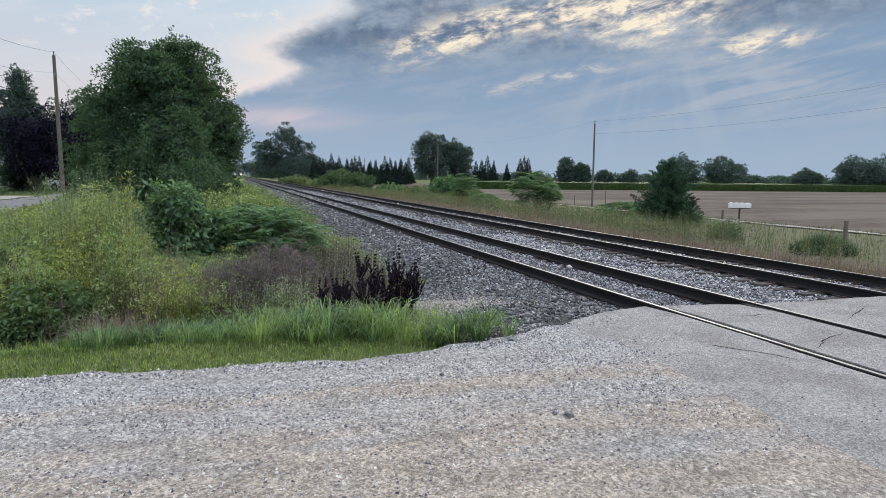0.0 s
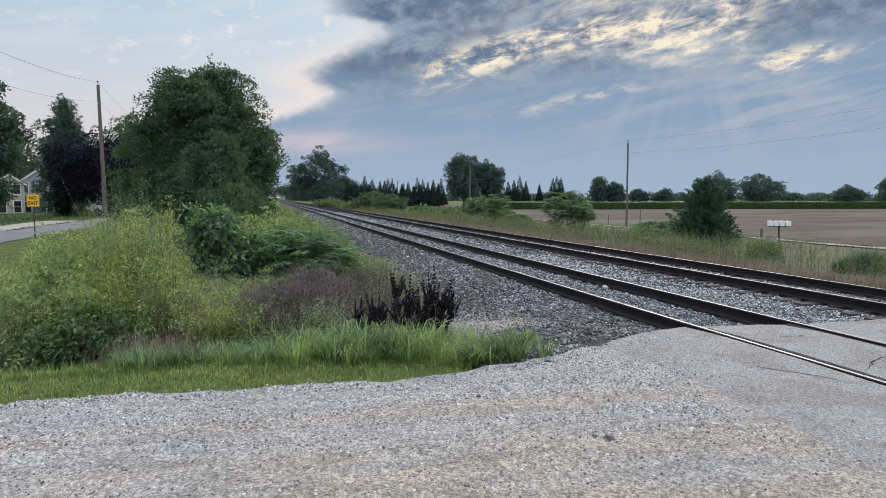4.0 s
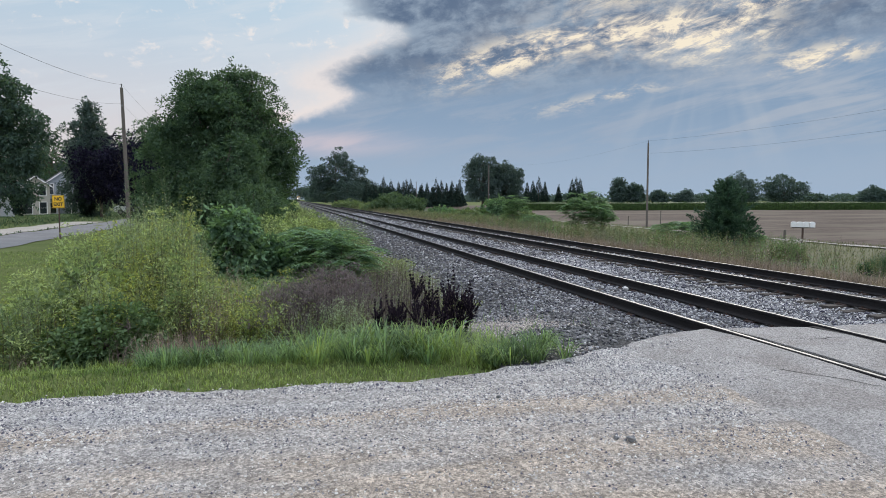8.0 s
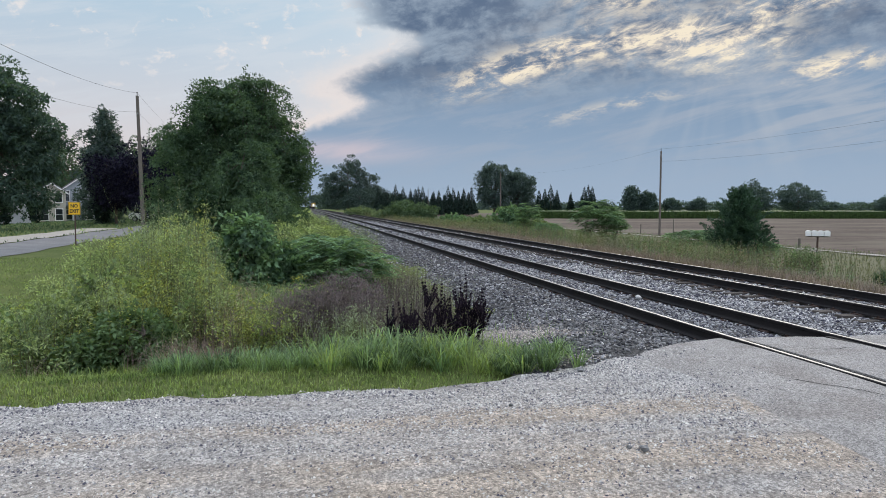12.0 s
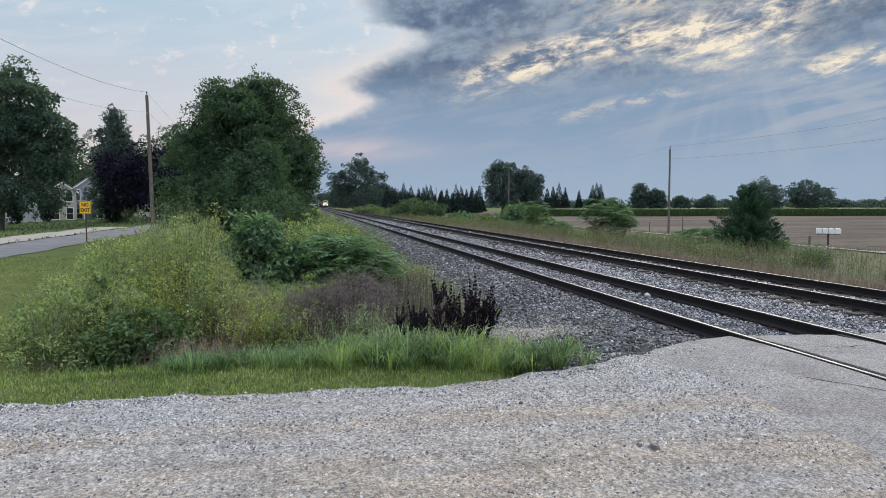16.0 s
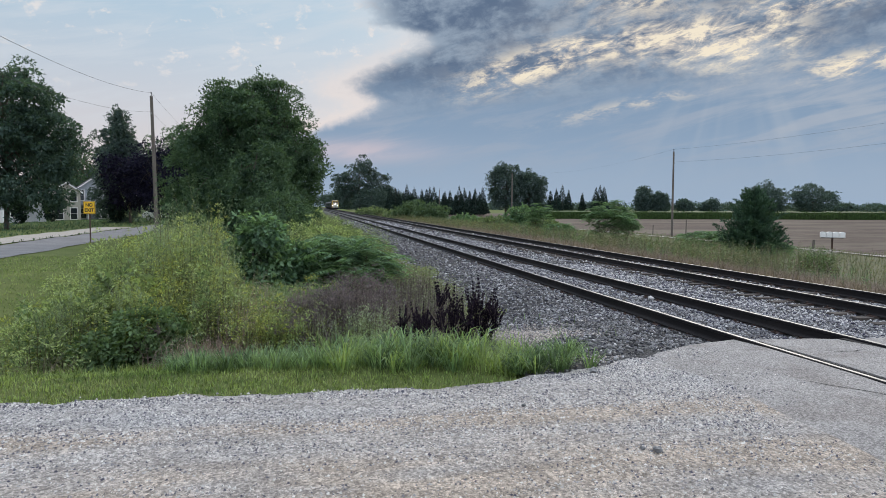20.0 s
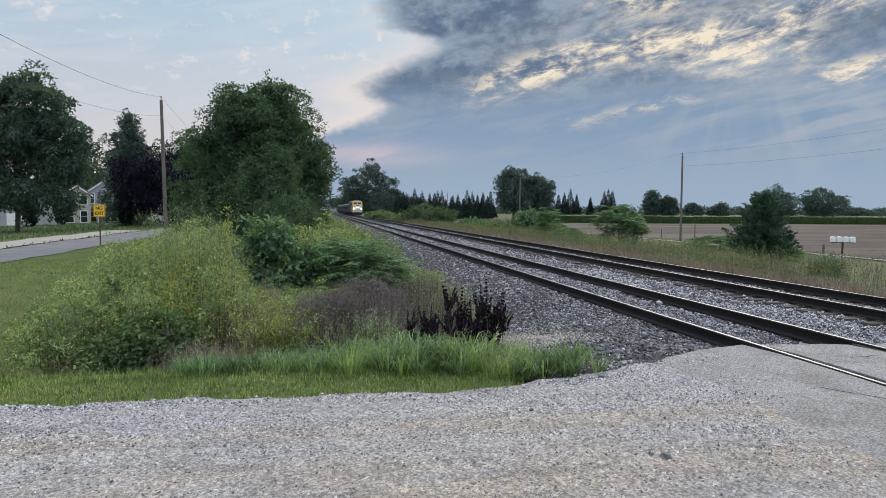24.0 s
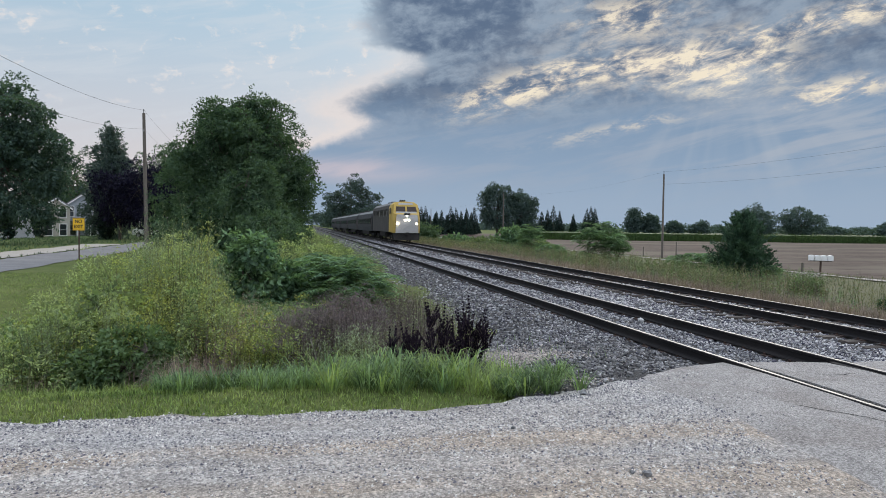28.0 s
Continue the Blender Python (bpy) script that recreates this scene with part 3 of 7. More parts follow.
def sprig_tris(lobes, n, per, leaf, rng, reach=0.7, wide=0.5):
    """Single twigs that stand out of the crown, leaved along their length."""
    c, o = lobes_points(lobes, n, rng, 0.94, 0.12)
    m = len(c)
    way = unit(o + np.array([0, 0, 0.45]) + rng.normal(0, 0.45, (m, 3)))
    long = reach * rng.uniform(0.4, 1.25, (m, 1))
    i = np.repeat(np.arange(m), per)
    f = rng.uniform(0, 1, (m * per, 1))
    place = c[i] + way[i] * long[i] * f + np.array([0, 0, -0.18]) * long[i] * f * f + rng.normal(0, 0.11, (m * per, 3)) * long[i]
    size = leaf * rng.uniform(0.7, 1.3, m * per)
    return leaf_tris(place, way[i] * 0.5 + rng.normal(0, 0.6, (m * per, 3)) + np.array([0, 0, -0.2]), rng.normal(0, 0.5, (m * per, 3)) + np.array([0, 0, 0.8]), size, size * wide)


def limbs_bm(foot, lean_top, trunk_r, targets, rng, levels=0.35):
    """Trunk and limbs as tapered bars."""
    bm = fresh()
    foot, top = Vector(foot), Vector(lean_top)
    knots = [foot.lerp(top, f) + Vector((rng.normal(0, 0.12), rng.normal(0, 0.12), 0)) * (0.0 if f == 0 else 1.0) for f in np.linspace(0, 1, 6)]
    for k in range(5):
        rod(bm, knots[k], knots[k + 1], trunk_r * (1 - 0.17 * k), trunk_r * (1 - 0.17 * (k + 1)), 9)
    for p in targets:
        p = Vector(p)
        f = min(0.95, max(levels, rng.uniform(0.3, 0.95)))
        k = min(4, int(f * 5))
        a = knots[k].lerp(knots[k + 1], f * 5 - k)
        mid = a.lerp(p, 0.5) + Vector((rng.normal(0, 0.15), rng.normal(0, 0.15), 0.12 * (p - a).length))
        r = trunk_r * (1 - 0.8 * f) * 0.55
        rod(bm, a, mid, r, r * 0.6, 6)
        rod(bm, mid, p, r * 0.6, r * 0.2, 5)
    return bm


def bumpy(lobes, n, rng):
    """The lobes with smaller ones budding from their skins."""
    out = list(lobes)
    for k in range(n):
        l = lobes[int(rng.integers(len(lobes)))]
        d = unit(rng.normal(0, 1, (1, 3)) + np.array([[0, 0, 0.35]]))[0]
        r = min(l[3:]) * rng.uniform(0.24, 0.42)
        out.append((*(np.array(l[:3]) + d * np.array(l[3:]) * 0.98), r * 1.15, r * 1.15, r))
    return out


def tree(name, x, y, z, lobes, label, mat_leaf, seed, clumps=900, per=14, leaf=0.2, trunk=0.22, spread=0.4, inner=0.72, rough=0.16,
         wide=0.5, hang=0.2, category="tree", group="", limbs=26, core=520, bumps=0, sprigs=0, reach=0.7):
    rng = np.random.default_rng(seed)
    if bumps:
        lobes = bumpy(lobes, bumps, rng)
    t = thing(name, x, y, z, label, category, group)
    (v, f), c = crown_tris(lobes, clumps, per, leaf, rng, spread, inner, rough, wide, hang, core)
    if sprigs:
        v, f = merge((v, f), sprig_tris(lobes, sprigs, 24, leaf, rng, reach, wide))
    top = max(r[2] + r[5] * 0.6 for r in lobes)
    ends = c[rng.choice(len(c), min(limbs, len(c)), replace=False)]
    part("trunk", limbs_bm((0, 0, -0.15), (lobes[0][0] * 0.6, lobes[0][1] * 0.6, top), trunk, ends, rng), M["bark"], t)
    part("crown", tri_mesh("crown", v, f, M[mat_leaf]), None, t)
    return t


def bearing(deg, d):
    """A place on the plan by its heading from the crossing and its distance."""
    return d * math.sin(radians(deg)), d * math.cos(radians(deg))


# ---- ground ----
def ease(lo, hi, t):
    f = np.clip((t - lo) / (hi - lo), 0, 1)
    return f * f * (3 - 2 * f)


def ground_z(x, y):
    """The lie of the land: level at the crossing, a ditch beside the line, fields lower down."""
    x, y = np.asarray(x, float), np.asarray(y, float)
    level = np.interp(x, [-400, -60, -16, 1.9, 2.9, 13.5, 18, 44], [-1.6, -1.1, -0.06, -0.06, -0.3, -0.3, -0.8, -1.8])
    line = np.interp(x, [-400, -60, -16, -7.0, -4.4, 1.6, 3.0, 4.1, 13.1, 15.2, 24, 36, 44],
                     [-1.6, -1.1, -0.06, -0.08, -0.7, -0.7, -0.58, -0.34, -0.34, -0.9, -1.15, -1.42, -1.8])
    f = ease(7.4, 10.2, y)
    bumps = 0.03 * np.sin(x * 1.3 + 0.4 * y) * np.sin(y * 0.9) * ease(8, 12, y)
    return level * (1 - f) + line * f + bumps


def graded(lo, hi, dense_lo, dense_hi, step, grow=1.13):
    out = list(np.arange(dense_lo, dense_hi + 1e-6, step))
    s, v = step, dense_hi
    while v < hi:
        s *= grow
        v = min(hi, v + s)
        out.append(v)
    s, v = step, dense_lo
    while v > lo:
        s *= grow
        v = max(lo, v - s)
        out.insert(0, v)
    return np.array(out)


def grid(name, xs, ys, height, material, smooth=True):
    X, Y = np.meshgrid(xs, ys)
    v = np.stack([X, Y, height(X, Y)], -1).reshape(-1, 3)
    nx, ny = len(xs), len(ys)
    i = (np.arange(ny - 1).reshape(-1, 1) * nx + np.arange(nx - 1)).reshape(-1, 1)
    return sheet_mesh(name, v, np.concatenate([i, i + 1, i + nx + 1, i + nx], 1), material, smooth)


def wave(t, k=0.0):
    return np.sin(t * 2.1 + k) * 0.5 + np.sin(t * 5.3 + 1.7 * k) * 0.3 + np.sin(t * 11.9 + 0.6 * k) * 0.2


tagged(part("ground", grid("ground", graded(-2600, 2600, -9, 17, 0.45), graded(-900, 3600, 4, 26, 0.45), ground_z, M["lawn"]), None),
       "green grassy ground with a shallow ditch beside the line", "ground", kind="structure")


def gravel_edge(x):
    x = np.asarray(x, float)
    return np.interp(x, [-60, -2.7, 1.1, 2.0, 2.83, 3.58, 4.3, 5.0], [6.75, 6.65, 6.58, 6.68, 6.98, 7.36, 7.88, 8.1]) + 0.09 * wave(x * 1.7) + 0.035 * wave(x * 6.1, 3.0)


def gravel_z(x, y):
    return 0.012 * np.sin(x * 0.9 + 0.3) * np.sin(y * 0.8) - 0.012 - 0.05 * ease(3.4, 4.1, np.asarray(x, float)) + 0.004 * np.sin(x * 7.1) * np.sin(y * 6.3)


def make_gravel():
    xs = np.concatenate([np.arange(-40, -6, 1.0), np.arange(-6, 4.81, 0.12)])
    fs = np.concatenate([np.linspace(0, 0.55, 8), np.linspace(0.6, 1, 40)])
    X, Fr = np.meshgrid(xs, fs)
    Y = -14 + (gravel_edge(X) + 14) * Fr
    Z = gravel_z(X, Y) - 0.03 * ease(0.985, 1.0, Fr)
    v = np.stack([X, Y, Z], -1).reshape(-1, 3)
    nx = len(xs)
    i = (np.arange(len(fs) - 1).reshape(-1, 1) * nx + np.arange(nx - 1)).reshape(-1, 1)
    tagged(part("gravel_road", sheet_mesh("gravel_road", v, np.concatenate([i, i + 1, i + nx + 1, i + nx], 1), M["gravel"], True), None),
           "pale grey crushed limestone gravel with tan wheel tracks", "gravel road", kind="structure")


make_gravel()


def slab(name, xs, near, far, top, thick, material, label, category):
    """A paving slab between two wavy ends."""
    n = len(xs)
    ks = np.linspace(0, 1, 26)
    v, f = [], []
    for x in xs:
        a, b = near(x), far(x)
        for k in ks:
            yy = a + (b - a) * k
            xx = x + 0.16 * float(wave(yy * 1.4, 2.0)) * max(0.0, (4.5 - x) / 0.6) if x < 4.5 else x
            v.append((xx, yy, top(x, yy)))
    m = len(ks)
    for i in range(n - 1):
        for j in range(m - 1):
            p = i * m + j
            f.append((p, p + m, p + m + 1, p + 1))
    rim = [j for j in range(m)] + [i * m + m - 1 for i in range(1, n)] + [(n - 1) * m + j for j in range(m - 2, -1, -1)] + [i * m for i in range(n - 2, 0, -1)]
    start = len(v)
    for r in rim:
        v.append((v[r][0], v[r][1], v[r][2] - thick))
    for q in range(len(rim)):
        w = (q + 1) % len(rim)
        f.append((rim[q], rim[w], start + w, start + q))
    return tagged(part(name, sheet_mesh(name, v, f, material, False), None), label, category, kind="structure")


RAILS = (5.70, 7.205, 9.908, 11.413)
HEAD = 0.037


def crossing_end(x):
    return float(np.interp(x, [4.2, 4.8, 5.7, 6.4, 7.2, 8.5, 10, 13.5], [7.62, 8.0, 8.28, 8.12, 8.02, 8.0, 8.1, 8.3]) + 0.03 * wave(x * 2.3, 1.0))


def crossing_top(x, y):
    return -0.014 - 0.006 * math.sin(x * 3.1) * math.sin(y * 2.2) - 0.03 * float(ease(0.35, 0.0, crossing_end(x) - y)) - 0.05 * float(ease(0.0, 1.0, (4.35 - x) / 0.4))


def make_crossing():
    bands = ((3.85, RAILS[0] - HEAD - 0.022), (RAILS[0] + HEAD + 0.115, RAILS[1] - HEAD - 0.10), (RAILS[1] + HEAD + 0.022, RAILS[2] - HEAD - 0.012),
             (RAILS[2] + HEAD + 0.075, RAILS[3] - HEAD - 0.075), (RAILS[3] + HEAD + 0.012, 13.6))
    for a, b in bands:
        slab("asphalt_crossing", np.linspace(a, b, 15), lambda x: -9.0, crossing_end, crossing_top, 0.2, M["asphalt"],
             "worn pale asphalt panel between the rails of the crossing", "asphalt")


make_crossing()


def make_cracks():
    """Ragged dark cracks in the crossing's asphalt."""
    rng = np.random.default_rng(19)
    for x0, y0, x1, y1 in ((5.92, 5.6, 6.95, 6.3), (6.1, 7.3, 6.9, 7.1), (4.9, 6.1, 5.55, 5.2), (7.5, 6.6, 8.6, 7.3)):
        n = 16
        f = np.linspace(0, 1, n)
        x = x0 + (x1 - x0) * f + np.cumsum(rng.normal(0, 0.018, n))
        y = y0 + (y1 - y0) * f + np.cumsum(rng.normal(0, 0.02, n))
        w = 0.009 * np.sin(np.pi * np.clip(f, 0.04, 0.96)) * rng.uniform(0.5, 1.4, n)
        side = np.array([-(y1 - y0), x1 - x0]) / math.hypot(x1 - x0, y1 - y0)
        rows = [[(px + s * side[0] * pw, py + s * side[1] * pw, crossing_top(px, py) + 0.003) for px, py, pw in zip(x, y, w)] for s in (-1, 1)]
        v = rows[0] + rows[1]
        faces = [(k, n + k, n + k + 1, k + 1) for k in range(n - 1)]
        tagged(part("asphalt_crack", sheet_mesh("asphalt_crack", v, faces, M["crack_gap_shade"]), None), "thin ragged dark crack in the worn asphalt", "crack", "cracks in the crossing", kind="structure")


make_cracks()


def make_flangeway_shade():
    """Dark strips painting the flangeways' shade beside the rails, just below the asphalt."""
    for r, side, w in ((RAILS[0], 1, 0.112), (RAILS[1], -1, 0.097), (RAILS[2], 1, 0.072), (RAILS[3], -1, 0.072), (RAILS[0], -1, 0.019), (RAILS[1], 1, 0.019)):
        bm = fresh()
        box(bm, r + side * (HEAD + 0.001 + w / 2), -0.5, -0.12, w, 17.0, 0.092)
        tagged(part("flangeway_shade", bm, M["crack_gap_shade"]), "dark strip added beside the rail as the shade in the flangeway", "rubber strip", "flangeway fillers")


make_flangeway_shade()


# ballast bed: a low bank of crushed stone under both tracks
def bed_z(x, y):
    x, y = np.asarray(x, float), np.asarray(y, float)
    body = np.interp(x, [2.2, 3.1, 4.25, 5.0, 5.7, 7.2, 8.1, 9.0, 9.9, 11.4, 12.4, 13.2, 14.6], [-0.85, -0.62, -0.27, -0.20, -0.20, -0.20, -0.225, -0.24, -0.215, -0.215, -0.235, -0.36, -0.95])
    near = np.interp(x, [2.2, 3.1, 4.25, 5.0, 5.7], [-0.07, -0.055, -0.07, -0.15, -0.2])
    f = ease(8.2, 13.5, y)
    return np.where(x < 5.7, near * (1 - f) + body * f, body) + 0.012 * np.sin(x * 3 + y) * np.sin(y * 2.3)


def bed_start(x):
    return np.where(np.asarray(x) < 5.0, gravel_edge(np.minimum(x, 4.6)) - 0.5, 7.6)


def make_bed():
    xs = np.concatenate([np.arange(2.25, 13.0, 0.18), np.arange(13.0, 14.7, 0.2)])
    fs = graded(0, 1100, 0, 14, 0.3, 1.1)
    X, D = np.meshgrid(xs, fs)
    Y = bed_start(X) + D
    v = np.stack([X, Y, bed_z(X, Y)], -1).reshape(-1, 3)
    nx = len(xs)
    i = (np.arange(len(fs) - 1).reshape(-1, 1) * nx + np.arange(nx - 1)).reshape(-1, 1)
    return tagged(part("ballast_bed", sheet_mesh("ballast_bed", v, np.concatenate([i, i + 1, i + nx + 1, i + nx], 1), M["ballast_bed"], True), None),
                  "crushed stone ballast bank under the two tracks, coloured dark for the shade between stones", "ballast", kind="structure")


BED = make_bed()


def stone_tris(place, size, rng):
    """Irregular eight-sided stones."""
    n = len(place)
    dirs = np.array([[1, 0, 0], [-1, 0, 0], [0, 1, 0], [0, -1, 0], [0, 0, 1], [0, 0, -1.0]])
    v = dirs[None] * rng.uniform(0.55, 1.2, (n, 6, 1)) + rng.normal(0, 0.22, (n, 6, 3))
    q = rng.normal(0, 1, (n, 4))
    q /= np.linalg.norm(q, axis=1, keepdims=True)
    w, x, y, z = q.T
    rot = np.stack([1 - 2 * (y * y + z * z), 2 * (x * y - z * w), 2 * (x * z + y * w), 2 * (x * y + z * w), 1 - 2 * (x * x + z * z), 2 * (y * z - x * w),
                    2 * (x * z - y * w), 2 * (y * z + x * w), 1 - 2 * (x * x + y * y)], 1).reshape(n, 3, 3)
    v = np.einsum("nij,nkj->nki", rot, v) * np.asarray(size).reshape(-1, 1, 1) * 0.5
    v[:, :, 2] *= 0.75
    v += place[:, None]
    tri = np.array([[0, 2, 4], [2, 1, 4], [1, 3, 4], [3, 0, 4], [2, 0, 5], [1, 2, 5], [3, 1, 5], [0, 3, 5]])
    t = (np.arange(n).reshape(-1, 1, 1) * 6 + tri[None]).reshape(-1, 3)
    return v.reshape(-1, 3), t


def chip_tris(place, size, rng):
    """Small chips half sunk in the ground: a four-sided foot and an uneven peak."""
    n = len(place)
    turn = rng.uniform(0, 6.2832, (n, 1)) + np.array([[0, 1.57, 3.14, 4.71]]) + rng.uniform(-0.4, 0.4, (n, 4))
    reach = np.asarray(size).reshape(-1, 1) * rng.uniform(0.4, 0.85, (n, 4))
    v = np.empty((n, 5, 3))
    v[:, :4, 0], v[:, :4, 1] = np.cos(turn) * reach, np.sin(turn) * reach
    v[:, :4, 2] = -0.004
    v[:, 4] = rng.normal(0, 0.2, (n, 3)) * np.asarray(size).reshape(-1, 1)
    v[:, 4, 2] = np.asarray(size) * rng.uniform(0.25, 0.62, n)
    v += place[:, None]
    tri = np.array([[0, 1, 4], [1, 2, 4], [2, 3, 4], [3, 0, 4]])
    return v.reshape(-1, 3), (np.arange(n).reshape(-1, 1, 1) * 5 + tri[None]).reshape(-1, 3)


def make_stones():
    rng = np.random.default_rng(11)
    sets, darks, pales = [], [], []
    for y0, y1, n, lo, hi in ((6.6, 13, 46000, 0.022, 0.075), (13, 22, 22000, 0.045, 0.1), (22, 45, 15000, 0.06, 0.13), (45, 90, 5000, 0.11, 0.22)):
        x = rng.uniform(2.5, 13.6, n)
        y = rng.uniform(y0, y1, n)
        keep = np.where(x < 5.3, y > gravel_edge(np.minimum(x, 4.6)) - 0.05 + rng.uniform(-0.25, 0.4, n), y > 8.15)
        keep &= ~((x > 4.5) & (y < np.interp(x, [4.2, 4.8, 5.7, 6.4, 7.2, 8.5, 10, 13.5], [7.7, 8.05, 8.33, 8.2, 8.1, 8.1, 8.2, 8.4])))
        for r in RAILS:
            keep &= np.abs(x - r) > 0.10
        keep &= (x > 3.1) | (rng.uniform(0, 1, n) < 0.35) & (y < 12)
        x, y = x[keep], y[keep]
        p = np.stack([x, y, bed_z(x, y) + rng.uniform(-0.012, 0.012, len(x))], 1)
        size = rng.uniform(lo, hi, len(x))
        u = rng.uniform(0, 1, len(x))
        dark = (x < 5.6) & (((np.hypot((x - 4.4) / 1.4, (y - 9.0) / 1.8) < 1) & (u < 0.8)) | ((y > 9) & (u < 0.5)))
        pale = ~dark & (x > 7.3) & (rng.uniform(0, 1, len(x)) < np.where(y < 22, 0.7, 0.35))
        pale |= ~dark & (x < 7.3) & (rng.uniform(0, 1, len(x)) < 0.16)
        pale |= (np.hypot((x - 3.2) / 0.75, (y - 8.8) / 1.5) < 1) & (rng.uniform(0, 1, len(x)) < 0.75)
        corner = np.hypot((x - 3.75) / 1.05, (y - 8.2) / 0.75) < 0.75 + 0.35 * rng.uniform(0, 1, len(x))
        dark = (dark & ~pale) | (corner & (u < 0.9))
        pale &= ~dark
        pales.append(stone_tris(p[pale], size[pale], rng))
        sets.append(stone_tris(p[~dark & ~pale], size[~dark & ~pale], rng))
        darks.append(stone_tris(p[dark], size[dark], rng))
    tagged(part("ballast_stones", tri_mesh("ballast_stones", *merge(*sets), M["ballast"]), None, BED), kind="stuff")
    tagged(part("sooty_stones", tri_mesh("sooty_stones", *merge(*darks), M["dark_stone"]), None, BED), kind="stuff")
    tagged(part("pale_stones", tri_mesh("pale_stones", *merge(*pales), M["ballast_light"]), None, BED), kind="stuff")
    # the nearest and largest stones, one by one
    kinds = []
    for k in range(8):
        v, t = stone_tris(np.zeros((1, 3)), np.ones(1), rng)
        kinds.append(tri_mesh("stone", v, t, M["ballast_single"]))
    n = 0
    while n < 280:
        x, y = float(rng.uniform(3.3, 5.5)), float(rng.uniform(7.7, 10.2))
        if y < float(gravel_edge(min(x, 4.6))) + 0.1 or (x > 4.4 and y < crossing_end(x) + 0.08):
            continue
        o = part("stone", kinds[n % 8], None, BED)
        size = float(rng.uniform(0.05, 0.09))
        o.matrix_basis = Matrix.LocRotScale((x, y, float(bed_z(x, y)) + 0.012), Euler((0, 0, float(rng.uniform(0, 6.28)))), (size, size, size))
        n += 1
    # loose chips on the gravel, thick in drawn-out drifts and thin on the packed tracks
    n = 230000
    y = 3.3 + 4.9 * rng.uniform(0, 1, n) ** 0.9
    x = rng.uniform(-0.5 * y - 0.4, np.minimum(1.3 * y, 4.95), n)
    lie = y + 0.1 * x
    drift = 0.5 + 0.5 * np.sin(lie * 5.2 + 1.3 * np.sin(x * 0.8 + 0.5) + 0.9 * np.sin(lie * 2.3)) * np.sin(x * 1.15 + lie * 1.9 + np.sin(lie * 3.7))
    thick = np.interp(drift, [0.15, 0.85], [0.25, 1.0]) * np.interp(lie, [3.3, 4.5, 5.2, 6.4], [0.22, 0.36, 0.85, 1.0])
    keep = (rng.uniform(0, 1, n) < thick * 0.75) & (y < gravel_edge(x) - 0.16 + rng.normal(0, 0.06, n))
    keep &= (x < 3.95 + 0.2 * np.sin(y * 2.3)) | (rng.uniform(0, 1, n) < 0.12)
    x, y = x[keep], y[keep]
    p = np.stack([x, y, np.maximum(gravel_z(x, y), -0.016 - 0.05 * ease(0.0, 1.0, (4.35 - x) / 0.4))], 1)
    size = 0.008 + 0.020 * rng.uniform(0, 1, len(x)) ** 3.0
    tagged(part("loose_chips", tri_mesh("loose_chips", *chip_tris(p, size, rng), M["pebble"]), None), "loose grey limestone chips strewn over the gravel", "gravel", kind="stuff")
    # pale chips spilt over the end of the ballast
    n = 6000
    x, y = rng.normal(3.05, 0.45, n), rng.normal(9.1, 0.9, n)
    keep = (y > gravel_edge(np.minimum(x, 4.6))) & (x > 2.5) & (np.hypot((x - 3.75) / 1.05, (y - 8.2) / 0.75) > 0.9)
    p = np.stack([x, y, bed_z(x, y) + 0.02], 1)[keep]
    tagged(part("pale_chips", tri_mesh("pale_chips", *stone_tris(p, rng.uniform(0.014, 0.04, len(p)), rng), M["spill"]), None), "beige limestone chips spilt at the end of the ballast", "gravel", kind="stuff")
    # two single dark lumps of stone
    for sx, sy, s, dk in ((2.44, 4.43, 0.085, True), (1.84, 5.71, 0.05, True), (2.95, 6.75, 0.10, True), (2.36, 4.50, 0.05, True), (6.93, 13.0, 0.16, False)):
        bm = fresh()
        bmesh.ops.create_icosphere(bm, subdivisions=2, radius=s / 2)
        for v in bm.verts:
            v.co *= 0.8 + 0.5 * noise.noise(v.co * 30 + Vector((sx, sy, 0)))
            v.co.z *= 0.7
        o = part("stone", bm, M["dark_stone"] if dk else M["ballast_light"])
        o.location = (sx, sy, (float(gravel_z(sx, sy)) if sx < 4 else float(bed_z(sx, sy)) + 0.02) + s * 0.25)
        tagged(o, "dark lump of stone lying on the gravel" if dk else "pale grey lump of stone lying loose", "stone", "loose stones")


make_stones()


# ---- the two tracks ----
def rail_mesh(y0, y1):
    half = [(0.0, 0.0), (0.023, -0.0008), (0.030, -0.003), (0.037, -0.010), (0.036, -0.036), (0.012, -0.048), (0.009, -0.130), (0.020, -0.145), (0.072, -0.162), (0.074, -0.175)]
    ring = [(x, z) for x, z in half] + [(-x, z) for x, z in half[:0:-1]]
    ys = list(np.arange(y0, 40, 4.0)) + list(np.geomspace(40, y1, 30))
    bm = fresh()
    loft(bm, [[(x, y, z) for x, z in ring] for y in ys])
    data = bpy.data.meshes.new("rail")
    for f in bm.faces:
        f.material_index = 1 if f.normal.z > 0.55 and f.calc_center_median().z > -0.0012 else 0
    bm.to_mesh(data)
    bm.free()
    data.materials.append(M["rail"])
    data.materials.append(M["rail_top"])
    return data


